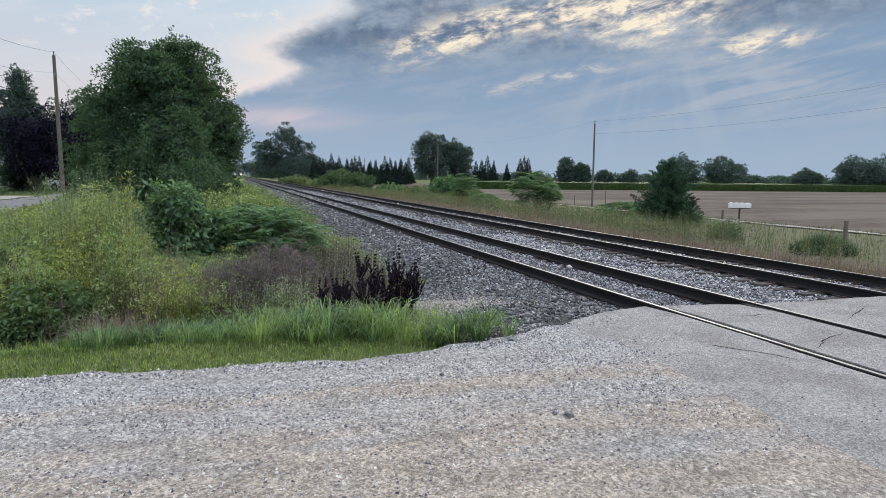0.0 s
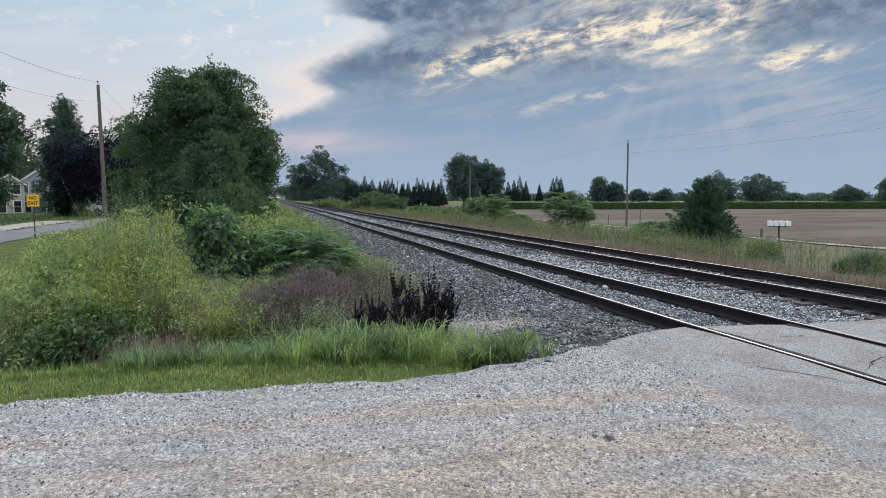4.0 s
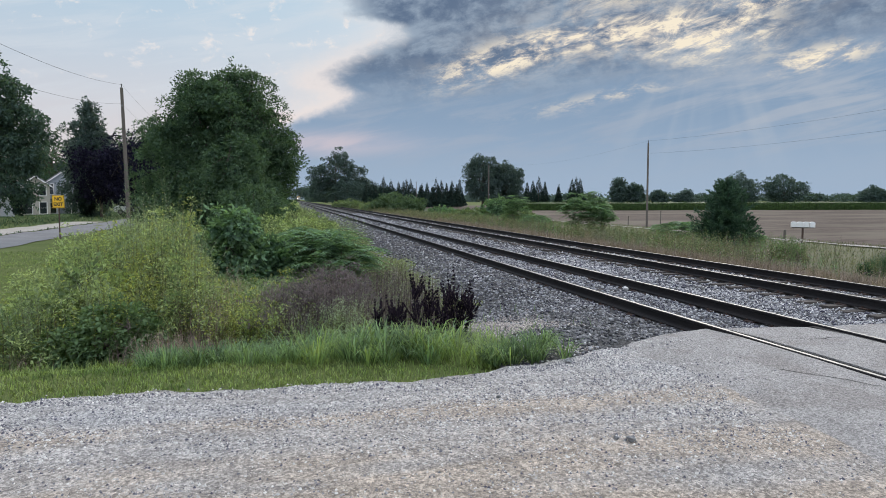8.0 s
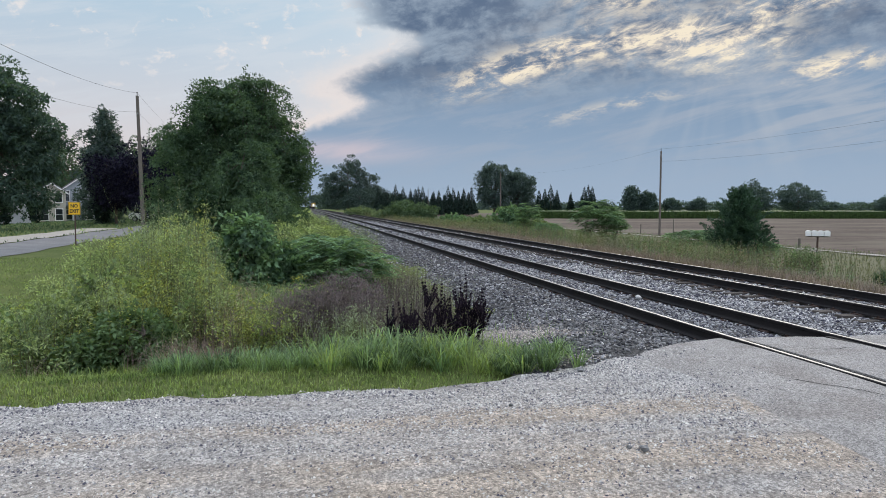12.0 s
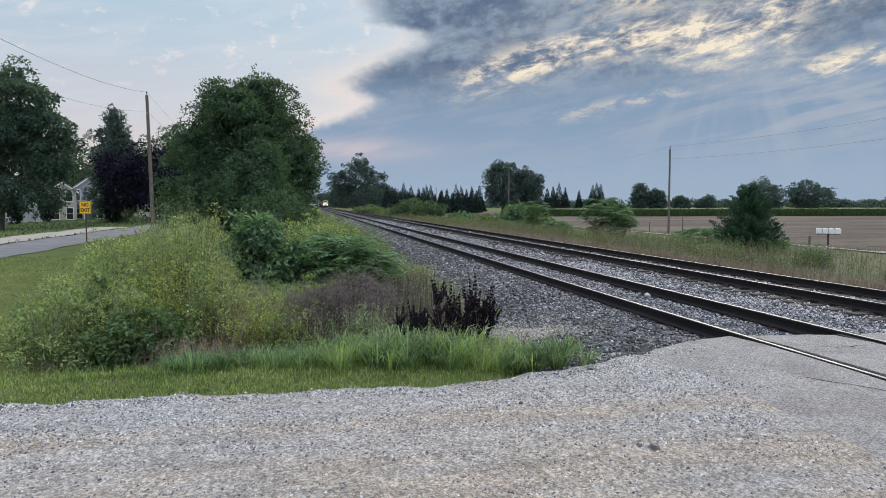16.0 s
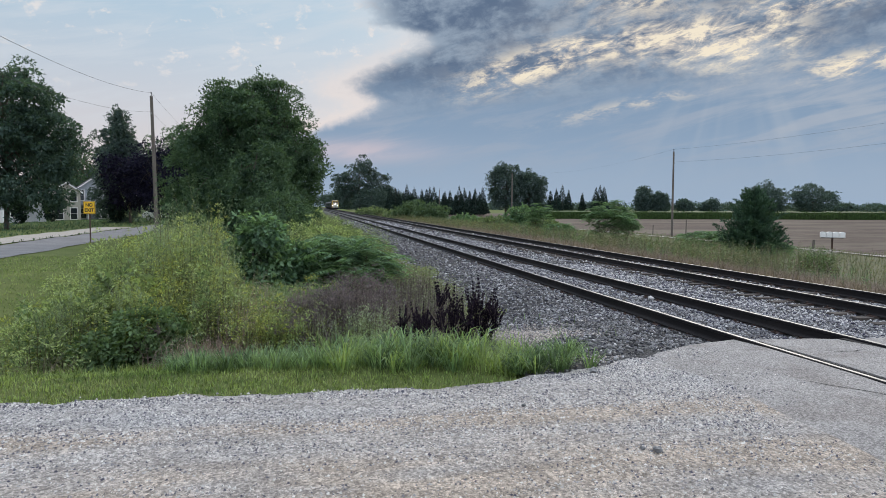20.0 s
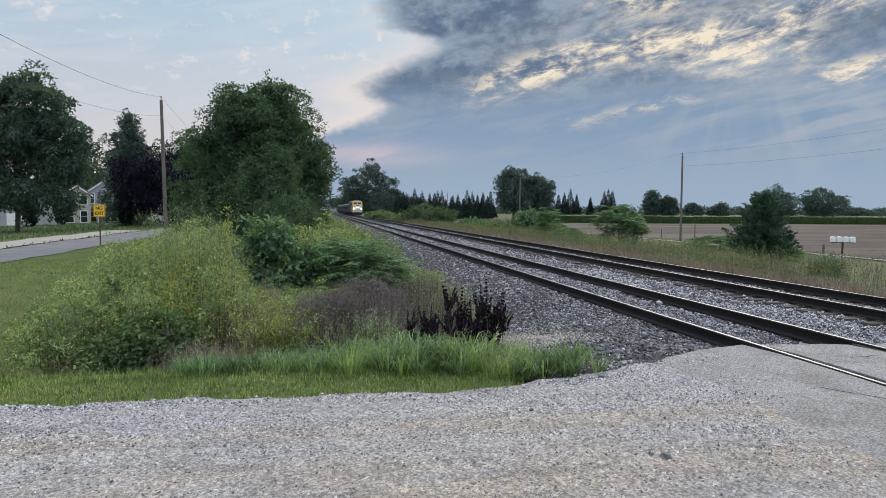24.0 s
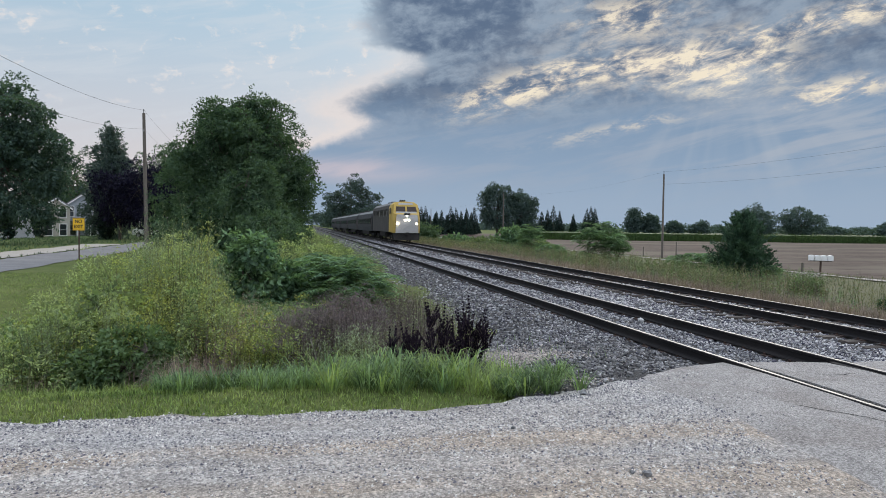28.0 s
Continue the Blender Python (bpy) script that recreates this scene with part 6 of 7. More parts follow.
def cedar(x, y, z):
    """Boughs of uneven length that rise outwards, each a row of short sprays."""
    rng = np.random.default_rng(250)
    t = thing("cedar_tree", x, y, z, "bushy dark green cedar with ragged rising boughs on the verge", "tree")
    wood, sprays = fresh(), []
    rod(wood, (0, 0, -0.1), (0.12, 0, 4.3), 0.09, 0.015, 8)
    for k in range(330):
        f = 1 - math.sqrt(float(rng.uniform(0, 1)))
        turn = float(rng.uniform(0, 6.2832))
        L = float(np.interp(f, [0, 0.12, 0.35, 0.7, 1.0], [1.7, 2.05, 1.7, 1.05, 0.4])) * float(rng.uniform(0.5, 1.3))
        rise = float(np.interp(f, [0, 0.3, 1], [0.12, 0.55, 2.6])) * float(rng.uniform(0.6, 1.3))
        d = Vector((math.cos(turn), math.sin(turn), rise)).normalized()
        a = Vector((0.12 * f, 0, 0.15 + 3.7 * f))
        b = a + d * L
        if k % 3 == 0:
            rod(wood, a, a + d * L * 0.8, 0.018, 0.006, 5)
        n = int(40 + 34 * L)
        s = rng.uniform(0.18, 1.0, (n, 1))
        p = np.array(a) * (1 - s) + np.array(b) * s + rng.normal(0, 1, (n, 3)) * (0.11 * L * (1.12 - s))
        way = np.array(d) + rng.normal(0, 0.5, (n, 3)) + np.array([0, 0, 0.35])
        size = rng.uniform(0.12, 0.24, n)
        sprays.append(leaf_tris(p, way, rng.normal(0, 1, (n, 3)), size, size * 0.3))
    part("trunk", wood, M["bark"], t)
    part("crown", tri_mesh("crown", *merge(*sprays), M["cedar"]), None, t)


def make_conifers():
    rng = np.random.default_rng(17)
    heads = [6.6, 7.0, 7.35, 7.8, 8.2, 8.55, 9.1, 9.5, 9.9, 10.25, 11.1, 11.6, 12.3, 12.8, 13.25, 13.7, 14.3, 6.8, 7.6, 8.4, 8.9, 9.3, 10.6, 10.9, 11.9, 12.6, 13.5, 14.0, 19.9, 20.4, 20.9, 21.4, 22.5, 23.5, 23.9, 24.35]
    for k, hd in enumerate(heads):
        d = 262 + rng.uniform(-8, 8)
        x, y = bearing(float(hd + rng.uniform(-0.12, 0.12)), d)
        h = (float(rng.uniform(8.0, 11.6) if k < 17 else rng.uniform(6.5, 8.5)) if hd < 15 else float(rng.uniform(8.5, 11.5))) * (0.8 if abs(hd - 10.6) < 0.3 or abs(hd - 22.4) < 0.3 else 1.0)
        spruce(x, y, h + 1.0, h * float(rng.uniform(0.52, 0.66)), 200 + k)
    x, y = bearing(-14.4, 84)
    tree("conifer_tree", x, y, -0.9, [(0, 0, 3.4, 2.7, 2.7, 2.8), (0.2, 0, 6.2, 2.6, 2.6, 2.8), (-0.2, 0, 8.9, 2.1, 2.1, 2.4), (0.2, 0, 11.0, 1.3, 1.4, 1.6), (0, 0, 12.6, 0.7, 0.7, 0.9), (1.6, 0, 8.0, 1.1, 1.3, 1.4)],
         "tall dark tree with a ragged pointed top beside the purple tree", "hazed_leaf", 240, 520, 40, 0.3, 0.25, 0.5, 0.6, 0.2, 0.4, 0.4, limbs=40)
    # the cedar on the verge: a full bushy cone with ragged sprays
    x, y = bearing(35.35, 45.5)
    z = float(ground_z(x, y))
    cedar(x, y, z)
    # columnar garden shrubs
    for k, (hd, d, h, w) in enumerate(((-14.65, 82, 3.4, 1.5), (-18.95, 100, 3.4, 1.4), (-20.9, 92, 3.6, 1.6))):
        x, y = bearing(hd, d)
        shrub("garden_shrub", x, y, [(0, 0, h * 0.5, w * 0.5, w * 0.5, h * 0.52)], "clipped dark green columnar shrub on the lawn", "needle", 260 + k, 120, 14, 0.3, 0.14, group="garden shrubs")


make_conifers()


# ---- poles, wires, sign, posts ----
def utility_pole(x, y, h, label, r=0.15, lean=0.0):
    z = float(ground_z(x, y))
    t = thing("utility_pole", x, y, z, label, "pole", "utility poles")
    bm = fresh()
    rod(bm, (0, 0, -0.3), (lean, 0, h), r, r * 0.68, 12)
    part("shaft", bm, M["pole"], t)
    bm = fresh()
    rod(bm, (lean, 0, h), (lean, 0, h + 0.22), 0.03, 0.025, 8)
    bmesh.ops.create_uvsphere(bm, u_segments=8, v_segments=6, radius=0.06, matrix=Matrix.Translation((lean, 0, h + 0.25)))
    part("insulator", bm, M["black"], t)
    bm = fresh()
    box(bm, lean * 0.85, -r, h * 0.86, 0.09, 0.12, 0.14, 0.01)
    part("bracket", bm, M["steel"], t)
    return Vector((x + lean, y, z + h + 0.25)), Vector((x + lean * 0.85, y - r, z + h * 0.88))


def wire(a, b, sag, r=0.012):
    data = bpy.data.curves.new("wire", "CURVE")
    data.dimensions, data.bevel_depth, data.bevel_resolution = "3D", r, 1
    s = data.splines.new("POLY")
    n = 24
    s.points.add(n)
    for i in range(n + 1):
        f = i / n
        p = a.lerp(b, f) - Vector((0, 0, sag * 4 * f * (1 - f)))
        s.points[i].co = (*p, 1)
    tmp = bpy.data.objects.new("wire", data)
    scene.collection.objects.link(tmp)
    bpy.context.view_layer.update()
    mesh = bpy.data.meshes.new_from_object(tmp.evaluated_get(bpy.context.evaluated_depsgraph_get()))
    bpy.data.objects.remove(tmp)
    mesh.materials.clear()
    mesh.materials.append(M["wire"])
    tagged(part("power_wire", mesh, None), "thin dark overhead wire strung between utility poles", "wire", "overhead wires")


def make_poles():
    top, low = utility_pole(-12.3, 58.7, 10.55, "grey weathered wooden utility pole beside the side road", 0.17, -0.2)
    away = Vector((-14.5, 110, 10.5))
    near = Vector((-11.3, -2, 9.4))
    wire(near, top, 1.75, 0.009)
    wire(near + Vector((0.2, 0, -1.6)), low, 1.75, 0.007)
    wire(top, away, 0.8, 0.007)
    wire(low, away + Vector((0, 0, -1.5)), 0.8, 0.006)
    x, y = bearing(29.55, 80.4)
    top, low = utility_pole(x, y, 9.5, "slim grey wooden utility pole at the field edge", 0.13)
    side = Vector((38.3, 16, 8.2))
    wire(top, side, 0.6, 0.006)
    wire(low, side + Vector((0, 0, -1.4)), 0.6, 0.006)
    x2, y2 = bearing(16.72, 140)
    top2, low2 = utility_pole(x2, y2, 10.2, "pale wooden utility pole behind the verge bushes", 0.16)
    wire(top2, top, 1.2, 0.004)
    x3, y3 = bearing(10.65, 215)
    top3, low3 = utility_pole(x3, y3, 8.6, "distant pale utility pole", 0.14)
    wire(top3, top2, 1.2, 0.004)


make_poles()


def letters(text, size):
    data = bpy.data.curves.new("letters", "FONT")
    data.body, data.size, data.extrude, data.align_x, data.align_y, data.offset = text, size, 0.002, "CENTER", "CENTER", 0.006
    tmp = bpy.data.objects.new("letters", data)
    scene.collection.objects.link(tmp)
    bpy.context.view_layer.update()
    mesh = bpy.data.meshes.new_from_object(tmp.evaluated_get(bpy.context.evaluated_depsgraph_get()))
    bpy.data.objects.remove(tmp)
    mesh.materials.clear()
    mesh.materials.append(M["black"])
    return mesh


def make_sign():
    x, y = -10.15, 34.4
    z = float(ground_z(x, y))
    t = thing("road_sign", x, y, z, "yellow NO EXIT sign on a thin steel post", "sign", rz=-16)
    bm = fresh()
    box(bm, 0, 0, -0.2, 0.05, 0.035, 2.15)
    part("post", bm, M["rust_post"], t)
    bm = fresh()
    box(bm, 0, -0.03, 1.42, 0.58, 0.012, 0.58, 0.004)
    plate = part("plate", bm, M["sign"], t, "yellow reflective square plate")
    for text, dz in (("NO", 1.83), ("EXIT", 1.59)):
        o = part("lettering", letters(text, 0.22), None, plate, "black lettering " + text)
        o.matrix_basis = pose(0, -0.042, dz, 90, 0, 0)
    bm = fresh()
    for a, b in (((-0.27, 0), (0.012, 0.54)), ((0.27, 0), (0.012, 0.54))):
        box(bm, a[0], -0.038, 1.44, b[0], 0.004, b[1])
    for dz in (1.44, 1.97):
        box(bm, 0, -0.038, dz, 0.54, 0.004, 0.012)
    part("border", bm, M["black"], plate)


make_sign()


def make_mailboxes():
    x, y = bearing(40.75, 52)
    z = float(ground_z(x, y))
    stand = thing("mailbox_stand", x, y, z, "dark post and shelf that carry a row of mailboxes", "post", rz=-38)
    bm = fresh()
    box(bm, 0, 0, -0.3, 0.12, 0.12, 1.4, 0.01)
    part("post", bm, M["rust_post"], stand)
    bm = fresh()
    box(bm, 0, 0, 1.1, 1.3, 0.35, 0.05, 0.008)
    part("shelf", bm, M["rust_post"], stand)
    for k, dx in enumerate((-0.555, -0.185, 0.185, 0.555)):
        b = thing("mailbox", x, y, z + 1.15, "white rounded metal mailbox on a shared shelf", "mailbox", "row of mailboxes", rz=-38)
        b.matrix_basis = pose(x, y, z + 1.15, 0, 0, -38) @ pose(dx, 0, 0)
        bm = fresh()
        ring = [(0.17, 0.0), (0.17, 0.29)] + [(0.17 * math.cos(a), 0.29 + 0.07 * math.sin(a)) for a in np.linspace(0.3, math.pi - 0.3, 8)] + [(-0.17, 0.29), (-0.17, 0.0)]
        loft(bm, [[(px, -0.3, pz) for px, pz in ring], [(px, 0.3, pz) for px, pz in ring]])
        part("body", bm, M["white"], b)
        bm = fresh()
        loft(bm, [[(px * 0.9, -0.315, pz * 0.9 + 0.01) for px, pz in ring], [(px * 0.9, -0.302, pz * 0.9 + 0.01) for px, pz in ring]])
        part("door", bm, M["white"], b)
        bm = fresh()
        box(bm, 0.177, -0.05, 0.2, 0.012, 0.05, 0.16)
        part("flag", bm, M["steel"], b)


make_mailboxes()


def fence_post(hd, d, h, r=0.09):
    x, y = bearing(hd, d)
    bm = fresh()
    rod(bm, (0, 0, -0.3), (0.02, 0, h), r, r * 0.9, 8)
    o = part("fence_post", bm, M["pole"])
    o.location = (x, y, float(ground_z(x, y)))
    tagged(o, "short weathered wooden fence post on the verge", "post", "fence posts")


for row in ((30.6, 76, 1.9, 0.06), (39.55, 51, 1.0, 0.09), (47.9, 40, 1.0, 0.11), (33.2, 62, 1.1, 0.06), (28.1, 84, 1.2, 0.06)):
    fence_post(*row)


# ---- houses ----
def window_on(t, x, y, z, w, h, face="y"):
    bm = fresh()
    box(bm, x, y, z, w + 0.2, 0.08, h + 0.2, 0.01)
    fr = part("window", bm, M["white"], t)
    for s in (0, 1):
        bm = fresh()
        box(bm, x, y - 0.045, z + 0.1 + s * (h * 0.5 + 0.02), w, 0.02, h * 0.5 - 0.02)
        part("pane", bm, M["glass"], fr)


def gable_house(name, x, y, z, rz, w, d, eave, peak, wall, label, windows, door=None, porch=False):
    t = thing(name, x, y, z, label, "house", "houses", rz=rz)
    bm = fresh()
    loft(bm, [[(-w / 2, -d / 2, -0.5), (w / 2, -d / 2, -0.5), (w / 2, -d / 2, eave), (0, -d / 2, peak), (-w / 2, -d / 2, eave)],
              [(-w / 2, d / 2, -0.5), (w / 2, d / 2, -0.5), (w / 2, d / 2, eave), (0, d / 2, peak), (-w / 2, d / 2, eave)]])
    part("wall", bm, M[wall], t)
    boards = fresh()
    for k in range(int(eave / 0.28)):
        box(boards, 0, -d / 2 - 0.012, 0.1 + k * 0.28, w - 0.05, 0.02, 0.015)
    part("clapboards", boards, M[wall], t)
    for s in (-1, 1):
        bm = fresh()
        over = 0.35
        sl = (peak - eave) / (w / 2)
        loft(bm, [[(0, yy, peak + 0.02), (s * (w / 2 + over), yy, eave - sl * over + 0.02), (s * (w / 2 + over), yy, eave - sl * over + 0.2), (0, yy, peak + 0.2)] for yy in (-d / 2 - over, d / 2 + over)])
        part("roof", bm, M["roof"], t)
        bm = fresh()
        loft(bm, [[(0, yy, peak - 0.18), (s * (w / 2 + over), yy, eave - sl * over - 0.18), (s * (w / 2 + over), yy, eave - sl * over + 0.015), (0, yy, peak + 0.015)] for yy in (-d / 2 - over - 0.02, -d / 2 - over + 0.05)])
        part("bargeboard", bm, M["white"], t)
    for wx, wz, ww, wh in windows:
        window_on(t, wx, -d / 2 - 0.04, wz, ww, wh)
    if door:
        bm = fresh()
        box(bm, door, -d / 2 - 0.05, 0.1, 0.95, 0.06, 2.05, 0.01)
        part("door", bm, M["white"], t)
    if porch:
        bm = fresh()
        box(bm, 0, -d / 2 - 1.2, 2.75, w + 0.6, 2.4, 0.18, 0.02)
        part("porch_roof", bm, M["roof"], t)
        bm = fresh()
        box(bm, 0, -d / 2 - 1.2, 0.0, w + 0.3, 2.2, 0.3, 0.02)
        part("porch_floor", bm, M["siding"], t)
        for k in range(4):
            bm = fresh()
            box(bm, -w / 2 + 0.1 + k * (w - 0.2) / 3, -d / 2 - 2.1, 0.3, 0.16, 0.16, 2.45)
            part("porch_post", bm, M["white"], t)
        bm = fresh()
        box(bm, w * 0.22, -d / 2 + 3.0, peak - 0.8, 0.6, 0.6, 1.6)
        part("chimney", bm, M["brick"], t)
    return t


def make_houses():
    x, y = bearing(-16.15, 122)
    gable_house("grey_house", x, y, -1.1, 17, 5.4, 9, 5.1, 7.1, "siding", "grey clapboard two-storey house with white trim and a porch",
                [(-1.75, 3.5, 0.75, 1.5), (1.75, 3.5, 0.75, 1.5), (-1.6, 0.7, 1.0, 1.5), (1.2, 0.7, 1.0, 1.5)], 0.0, True)
    x, y = bearing(-18.0, 118)
    gable_house("cream_house", x, y, -1.1, 20, 3.6, 9, 4.9, 6.2, "cream", "cream-coloured house half hidden behind a shade tree", [(0.9, 0.7, 0.85, 1.6), (-0.9, 0.7, 0.85, 1.6), (0.9, 3.3, 0.8, 1.3)])
    x, y = bearing(-21.9, 108)
    gable_house("white_house", x, y, -1.1, 23, 9.5, 8, 2.9, 4.6, "shaded_house_white", "low white house half hidden behind a shade tree", [(1.5, 1.2, 1.4, 0.75), (-2.4, 1.0, 1.0, 1.2)], -0.4)


make_houses()


def parked_car():
    x, y = bearing(-11.35, 88)
    z = float(ground_z(x, y)) + 0.02
    t = thing("parked_car", x, y, z, "white car parked on the lawn under the purple tree", "car", rz=-12)
    bm = fresh()
    side = [(-2.2, 0.35), (2.2, 0.35), (2.25, 0.75), (2.1, 0.88), (1.2, 0.95), (0.55, 1.42), (-1.1, 1.45), (-1.9, 1.0), (-2.25, 0.9)]
    loft(bm, [[(px, s * 0.86, pz) for px, pz in side] for s in (-1, 1)])
    bmesh.ops.bevel(bm, geom=list(bm.edges), offset=0.06, segments=2, affect="EDGES")
    part("body", bm, M["white"], t)
    bm = fresh()
    loft(bm, [[(px, s * 0.875, pz) for px, pz in ((1.0, 0.98), (0.5, 1.36), (-1.05, 1.39), (-1.6, 1.02))] for s in (-1, 1)])
    part("windows", bm, M["glass"], t)
    for wx in (-1.4, 1.4):
        for wy in (-0.82, 0.82):
            bm = fresh()
            rod(bm, (wx, wy - 0.1, 0.32), (wx, wy + 0.1, 0.32), 0.32, None, 16)
            w = part("wheel", bm, M["rubber"], t)
            bm = fresh()
            s = -1 if wy < 0 else 1
            rod(bm, (wx, wy + s * 0.09, 0.32), (wx, wy + s * 0.112, 0.32), 0.19, None, 12)
            part("rim", bm, M["steel"], w)


parked_car()


# ---- the passenger train ----
def ring_of(profile, y):
    return [(x, y, z) for x, z in profile]


def wheelset_frame(t, y, count, wheel_r, gauge=0.75):
    bm = fresh()
    span = (count - 1) * 1.7 / 2 + 0.9
    for s in (-1, 1):
        box(bm, s * 1.05, y, wheel_r - 0.1, 0.16, span * 2, 0.32, 0.03)
        for k in range(count):
            box(bm, s * 1.12, y + (k - (count - 1) / 2) * 1.7, wheel_r - 0.22, 0.14, 0.42, 0.44, 0.03)
    box(bm, 0, y, wheel_r, 2.0, 0.5, 0.3, 0.03)
    truck = part("truck", bm, M["train_dark"], t)
    for k in range(count):
        yy = y + (k - (count - 1) / 2) * 1.7
        for s in (-1, 1):
            bm = fresh()
            rod(bm, (s * gauge - 0.06, yy, wheel_r), (s * gauge + 0.06, yy, wheel_r), wheel_r, None, 20)
            part("wheel", bm, M["train_dark"], truck)


def locomotive():
    """Nose towards -y, foot on the rails at z 0."""
    t = thing("locomotive", 10.66, 70, 0, "yellow and grey diesel passenger locomotive with lit headlights", "locomotive", "passenger train")
    W2 = 1.5
    body = [(-W2, 1.05), (W2, 1.05), (W2, 3.55), (1.38, 3.95), (0.95, 4.25), (0.0, 4.34), (-0.95, 4.25), (-1.38, 3.95), (-W2, 3.55)]

    def scaled(f, drop, low=1.05):
        return [(x * f, max(low, low + (z - 1.05) * drop)) for x, z in body]

    bm = fresh()
    loft(bm, [ring_of(body, y) for y in (3.2, 8, 14, 20.4)])
    part("hood", bm, M["train_grey"], t)
    bm = fresh()
    loft(bm, [ring_of(scaled(0.90, 0.985), 1.35), ring_of(scaled(1.0, 1.0), 2.1), ring_of(scaled(1.003, 1.0), 3.3)])
    part("cab", bm, M["train_yellow"], t, "yellow cab shell")
    # raked windscreen and blunt nose
    bm = fresh()
    loft(bm, [[(-1.22, 0.08, 1.0), (1.22, 0.08, 1.0), (1.22, 0.0, 2.3), (1.12, 0.16, 2.92), (-1.12, 0.16, 2.92), (-1.22, 0.0, 2.3)],
              [(-1.40, 0.55, 1.0), (1.40, 0.55, 1.0), (1.42, 0.5, 2.4), (1.36, 0.6, 3.05), (-1.36, 0.6, 3.05), (-1.42, 0.5, 2.4)],
              [(-1.46, 1.5, 1.0), (1.46, 1.5, 1.0), (1.46, 1.5, 2.6), (1.42, 1.5, 3.25), (-1.42, 1.5, 3.25), (-1.46, 1.5, 2.6)]])
    part("nose", bm, M["train_yellow"], t, "yellow nose flanks")
    bm = fresh()
    loft(bm, [[(-1.2, 0.03, 0.98), (1.2, 0.03, 0.98), (1.15, -0.055, 2.28), (1.08, 0.10, 2.9), (-1.08, 0.10, 2.9), (-1.15, -0.055, 2.28)],
              [(-1.2, 0.2, 0.98), (1.2, 0.2, 0.98), (1.15, 0.12, 2.28), (1.08, 0.28, 2.9), (-1.08, 0.28, 2.9), (-1.15, 0.12, 2.28)]])
    part("nose_panel", bm, M["train_pale"], t, "pale grey nose panel")
    bm = fresh()
    loft(bm, [[(-1.36, 0.58, 3.02), (1.36, 0.58, 3.02), (1.2, 1.18, 4.0), (0.7, 1.28, 4.2), (-0.7, 1.28, 4.2), (-1.2, 1.18, 4.0)],
              [(-1.42, 1.45, 3.02), (1.42, 1.45, 3.02), (1.36, 1.5, 3.95), (0.9, 1.5, 4.24), (-0.9, 1.5, 4.24), (-1.36, 1.5, 3.95)]])
    part("brow", bm, M["train_yellow"], t, "yellow cab front round the windscreens")
    bm = fresh()
    loft(bm, [[(-0.8, 1.09, 3.95), (0.8, 1.09, 3.95), (0.72, 1.2, 4.15), (-0.72, 1.2, 4.15)], [(-0.8, 1.25, 3.95), (0.8, 1.25, 3.95), (0.72, 1.36, 4.15), (-0.72, 1.36, 4.15)]])
    part("brow_panel", bm, M["train_pale"], t, "pale brow panel above the windscreen")
    bm = fresh()
    loft(bm, [[(-1.1, 0.56, 3.03), (1.1, 0.56, 3.03), (1.06, 0.68, 3.23), (-1.06, 0.68, 3.23)], [(-1.1, 0.7, 3.03), (1.1, 0.7, 3.03), (1.06, 0.82, 3.23), (-1.06, 0.82, 3.23)]])
    part("sill_panel", bm, M["train_pale"], t, "pale panel below the windscreens")
    for s in (-1, 1):
        bm = fresh()
        loft(bm, [[(s * 0.10, 0.66, 3.18), (s * 1.12, 0.66, 3.18), (s * 1.02, 0.98, 3.68), (s * 0.10, 0.98, 3.68)], [(s * 0.10, 0.75, 3.12), (s * 1.12, 0.75, 3.12), (s * 1.02, 1.07, 3.62), (s * 0.10, 1.07, 3.62)]])
        part("windscreen", bm, M["windscreen"], t, "dark windscreen pane").location = (0, -0.008, 0.08)
        bm = fresh()
        box(bm, s * 1.51, 2.2, 3.0, 0.03, 0.9, 0.62, 0.01)
        part("side_window", bm, M["windscreen"], t)
    bm = fresh()
    box(bm, 0, 0.0, 2.84, 0.62, 0.06, 0.2, 0.02)
    for k in range(4):
        box(bm, -0.21 + k * 0.14, -0.035, 2.88, 0.09, 0.012, 0.12)
    part("number_board", bm, M["black"], t, "dark board with plain bars")
    bm = fresh()
    for s in (-0.19, 0.19):
        rod(bm, (s, -0.06, 2.32), (s, 0.08, 2.32), 0.065, None, 16)
    part("headlight", bm, M["headlight"], t, "bright twin headlight")
    bm = fresh()
    rod(bm, (0.0, 0.02, 2.76), (0.0, 0.14, 2.76), 0.06, None, 16)
    part("headlight", bm, M["headlight"], t, "bright upper headlight")
    for s in (-1, 1):
        bm = fresh()
        rod(bm, (s * 1.0, -0.06, 1.96), (s * 1.0, 0.1, 1.96), 0.10, None, 16)
        part("ditch_light", bm, M["ditch_light"], t, "bright ditch light")
    bm = fresh()
    loft(bm, [[(-1.3, 0.05, 0.25), (1.3, 0.05, 0.25), (1.35, 0.25, 1.0), (-1.35, 0.25, 1.0)], [(-1.35, 0.8, 0.25), (1.35, 0.8, 0.25), (1.4, 0.8, 1.0), (-1.4, 0.8, 1.0)]])
    part("pilot", bm, M["train_dark"], t, "dark snowplough pilot")
    bm = fresh()
    box(bm, 0, -0.25, 0.75, 0.3, 0.7, 0.3, 0.04)
    part("coupler", bm, M["train_dark"], t)
    bm = fresh()
    for k in range(3):
        rod(bm, (-0.45 + k * 0.2, 1.7, 4.42), (-0.45 + k * 0.2, 2.3, 4.42), 0.07, 0.04, 8)
    box(bm, -0.25, 2.0, 4.3, 0.6, 0.3, 0.1)
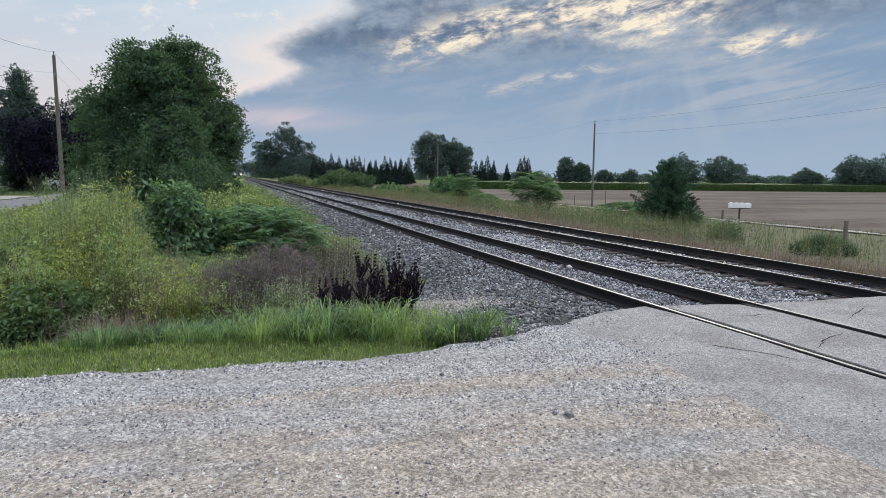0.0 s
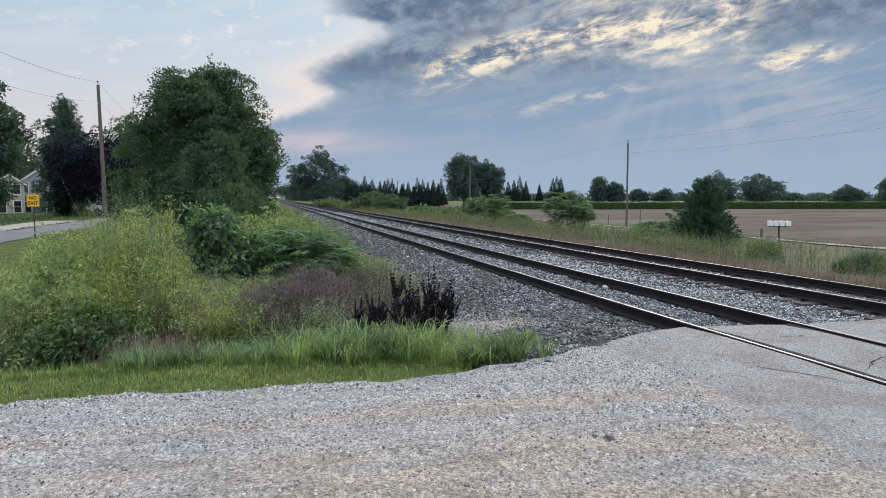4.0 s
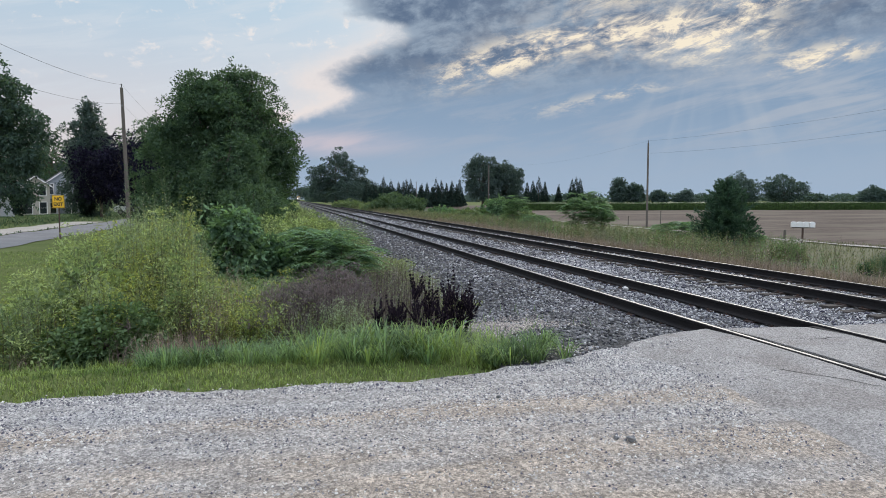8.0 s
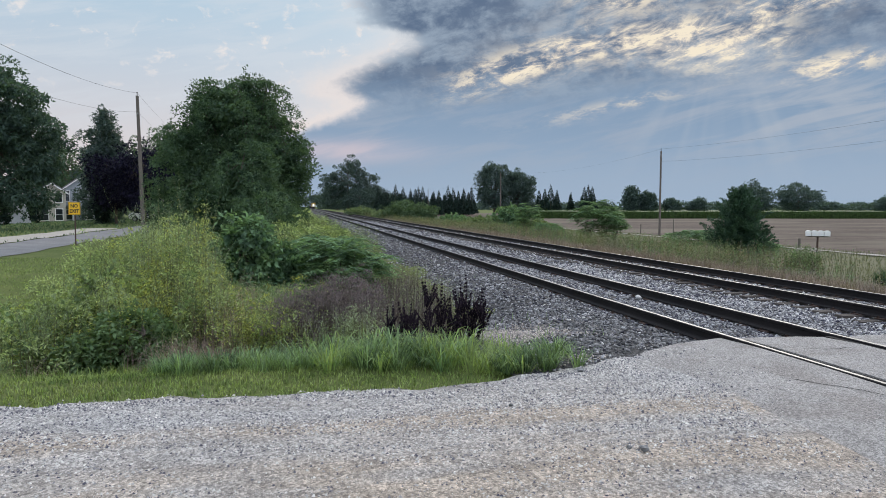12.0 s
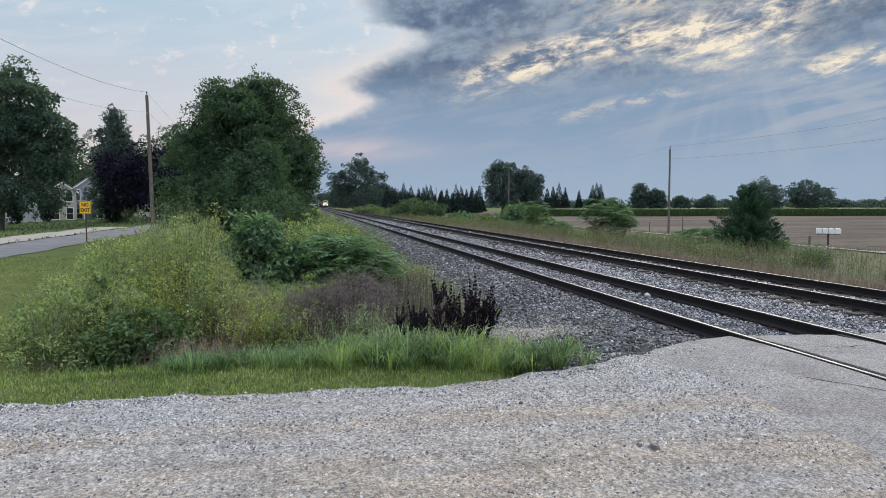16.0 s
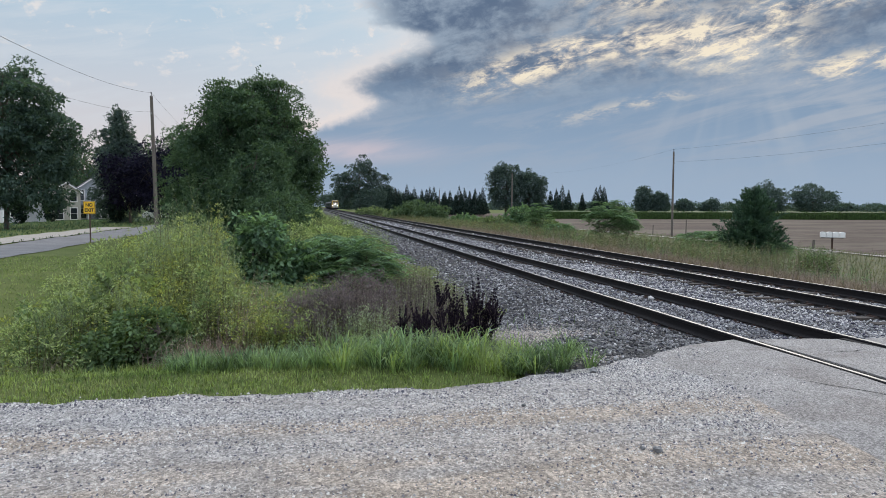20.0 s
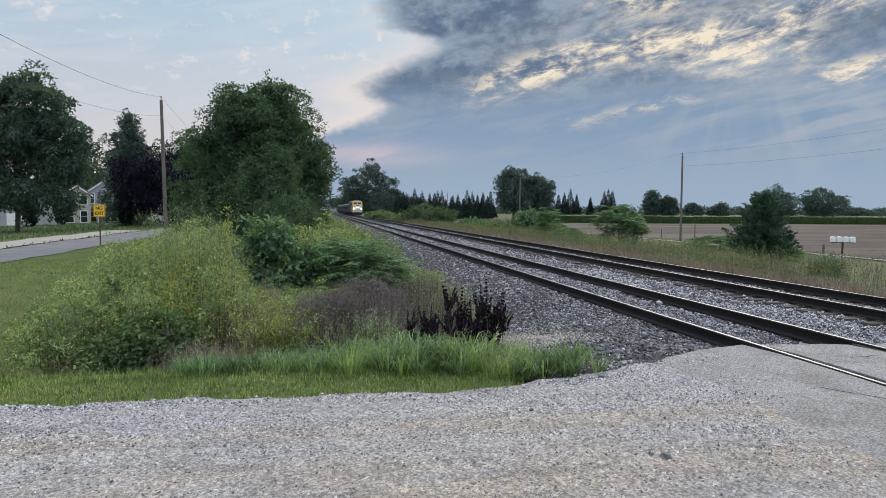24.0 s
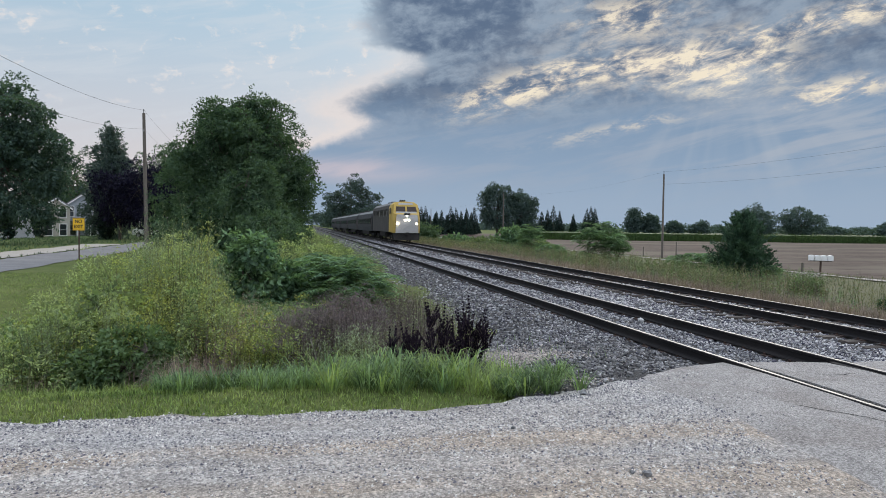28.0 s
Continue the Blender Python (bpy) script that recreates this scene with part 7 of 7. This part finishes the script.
    part("horn", bm, M["black"], t)
    for y, L in ((6.0, 2.2), (10.0, 2.6), (14.5, 2.6), (18.2, 2.0)):
        bm = fresh()
        for k in range(6):
            box(bm, -W2 - 0.01, y, 3.0 + k * 0.1, 0.03, L, 0.05)
        part("grille", bm, M["train_dark"], t)
    for s in (-1, 1):
        bm = fresh()
        box(bm, s * (W2 + 0.012), 3.7, 1.3, 0.02, 0.75, 2.0, 0.004)
        part("side_door", bm, M["train_grey"], t)
    # pale roof over the hood, dark cut-outs below it
    bm = fresh()
    loft(bm, [[(1.40, y, 3.93), (0.97, y, 4.27), (0, y, 4.36), (-0.97, y, 4.27), (-1.40, y, 3.93), (-1.3, y, 3.85), (1.3, y, 3.85)] for y in (3.3, 20.3)])
    part("roof", bm, M["coach_roof"], t, "pale grey hood roof")
    for y in (4.9, 7.9, 12.2):
        bm = fresh()
        box(bm, -W2 - 0.012, y, 2.75, 0.03, 1.2, 0.62, 0.008)
        part("vent_opening", bm, M["black"], t)
    bm = fresh()
    box(bm, 0, 10.5, 0.45, 2.7, 6.0, 0.6, 0.12)
    part("fuel_tank", bm, M["train_dark"], t)
    for y in (3.8, 16.6):
        wheelset_frame(t, y, 2, 0.51)
    bm = fresh()
    rod(bm, (0, 9, 4.3), (0, 9, 4.5), 0.55, None, 20)
    part("roof_fan", bm, M["train_dark"], t)
    bm = fresh()
    rod(bm, (0, 12, 4.3), (0, 12, 4.5), 0.55, None, 20)
    part("roof_fan", bm, M["train_dark"], t)
    return t


def coach():
    t = thing("coach", 10.66, 100, 0, "silver-grey passenger coach with a dark window band", "train coach", "passenger train")
    prof = [(-1.42, 0.95), (1.42, 0.95), (1.52, 1.6), (1.50, 2.7), (1.36, 3.35), (1.0, 3.72), (0, 3.86), (-1.0, 3.72), (-1.36, 3.35), (-1.50, 2.7), (-1.52, 1.6)]
    bm = fresh()
    loft(bm, [ring_of(prof, y) for y in (0.75, 13, 25.1)])
    part("body", bm, M["train_silver"], t)
    bm = fresh()
    loft(bm, [ring_of([(x * 1.004, z + 0.012) for x, z in prof[4:9]] + [(-1.2, 3.3), (1.2, 3.3)], y) for y in (0.8, 25.05)])
    part("roof", bm, M["coach_roof"], t, "pale ribbed coach roof")
    for y in (0.4, 25.45):
        bm = fresh()
        box(bm, 0, y, 1.0, 1.6, 0.7, 2.4, 0.05)
        part("gangway", bm, M["black"], t)
    for s in (-1, 1):
        bm = fresh()
        loft(bm, [[(s * 1.50, y, 2.72), (s * 1.525, y, 2.72), (s * 1.548, y, 1.95), (s * 1.50, y, 1.95)] for y in (2.4, 23.4)])
        band = part("window_band", bm, M["train_dark"], t, "dark painted window band")
        for k in range(10):
            bm = fresh()
            box(bm, s * 1.543, 3.7 + k * 2.05, 2.03, 0.02, 1.45, 0.58, 0.005)
            part("window", bm, M["glass"], band)
        for y in (1.3, 24.4):
            bm = fresh()
            box(bm, s * 1.535, y, 1.1, 0.03, 0.85, 1.95, 0.01)
            part("door", bm, M["train_grey"], t)
    bm = fresh()
    box(bm, 0, 12.9, 0.4, 2.5, 11, 0.58, 0.08)
    part("underframe_boxes", bm, M["train_dark"], t)
    for y in (3.6, 22.2):
        wheelset_frame(t, y, 2, 0.46)
    bm = fresh()
    for y in (6, 20):
        box(bm, 0, y, 3.78, 1.3, 2.4, 0.2, 0.05)
    part("roof_unit", bm, M["train_grey"], t)
    return t


LOCO = locomotive()
COACH = coach()
COACHES = [COACH] + [copy_thing(COACH, pose(10.66, 100, 0)) for k in range(4)]

# when the nose of the train is how far down the line
TRAIN = ((0.0, 860.0), (3.0, 779.0), (6.0, 697.0), (9.0, 614.0), (12.0, 531.0), (15.0, 448.0), (17.0, 392.0), (19.0, 335.0), (21.0, 278.5), (23.0, 222.0), (25.0, 164.0), (26.5, 117.5), (28.0, 70.0))


def motions():
    walk(LOCO, [(t, pose(10.66, y, 0)) for t, y in TRAIN])
    for k, c in enumerate(COACHES):
        walk(c, [(t, pose(10.66, y + 20.7 + 25.9 * k, 0)) for t, y in TRAIN])


motions()
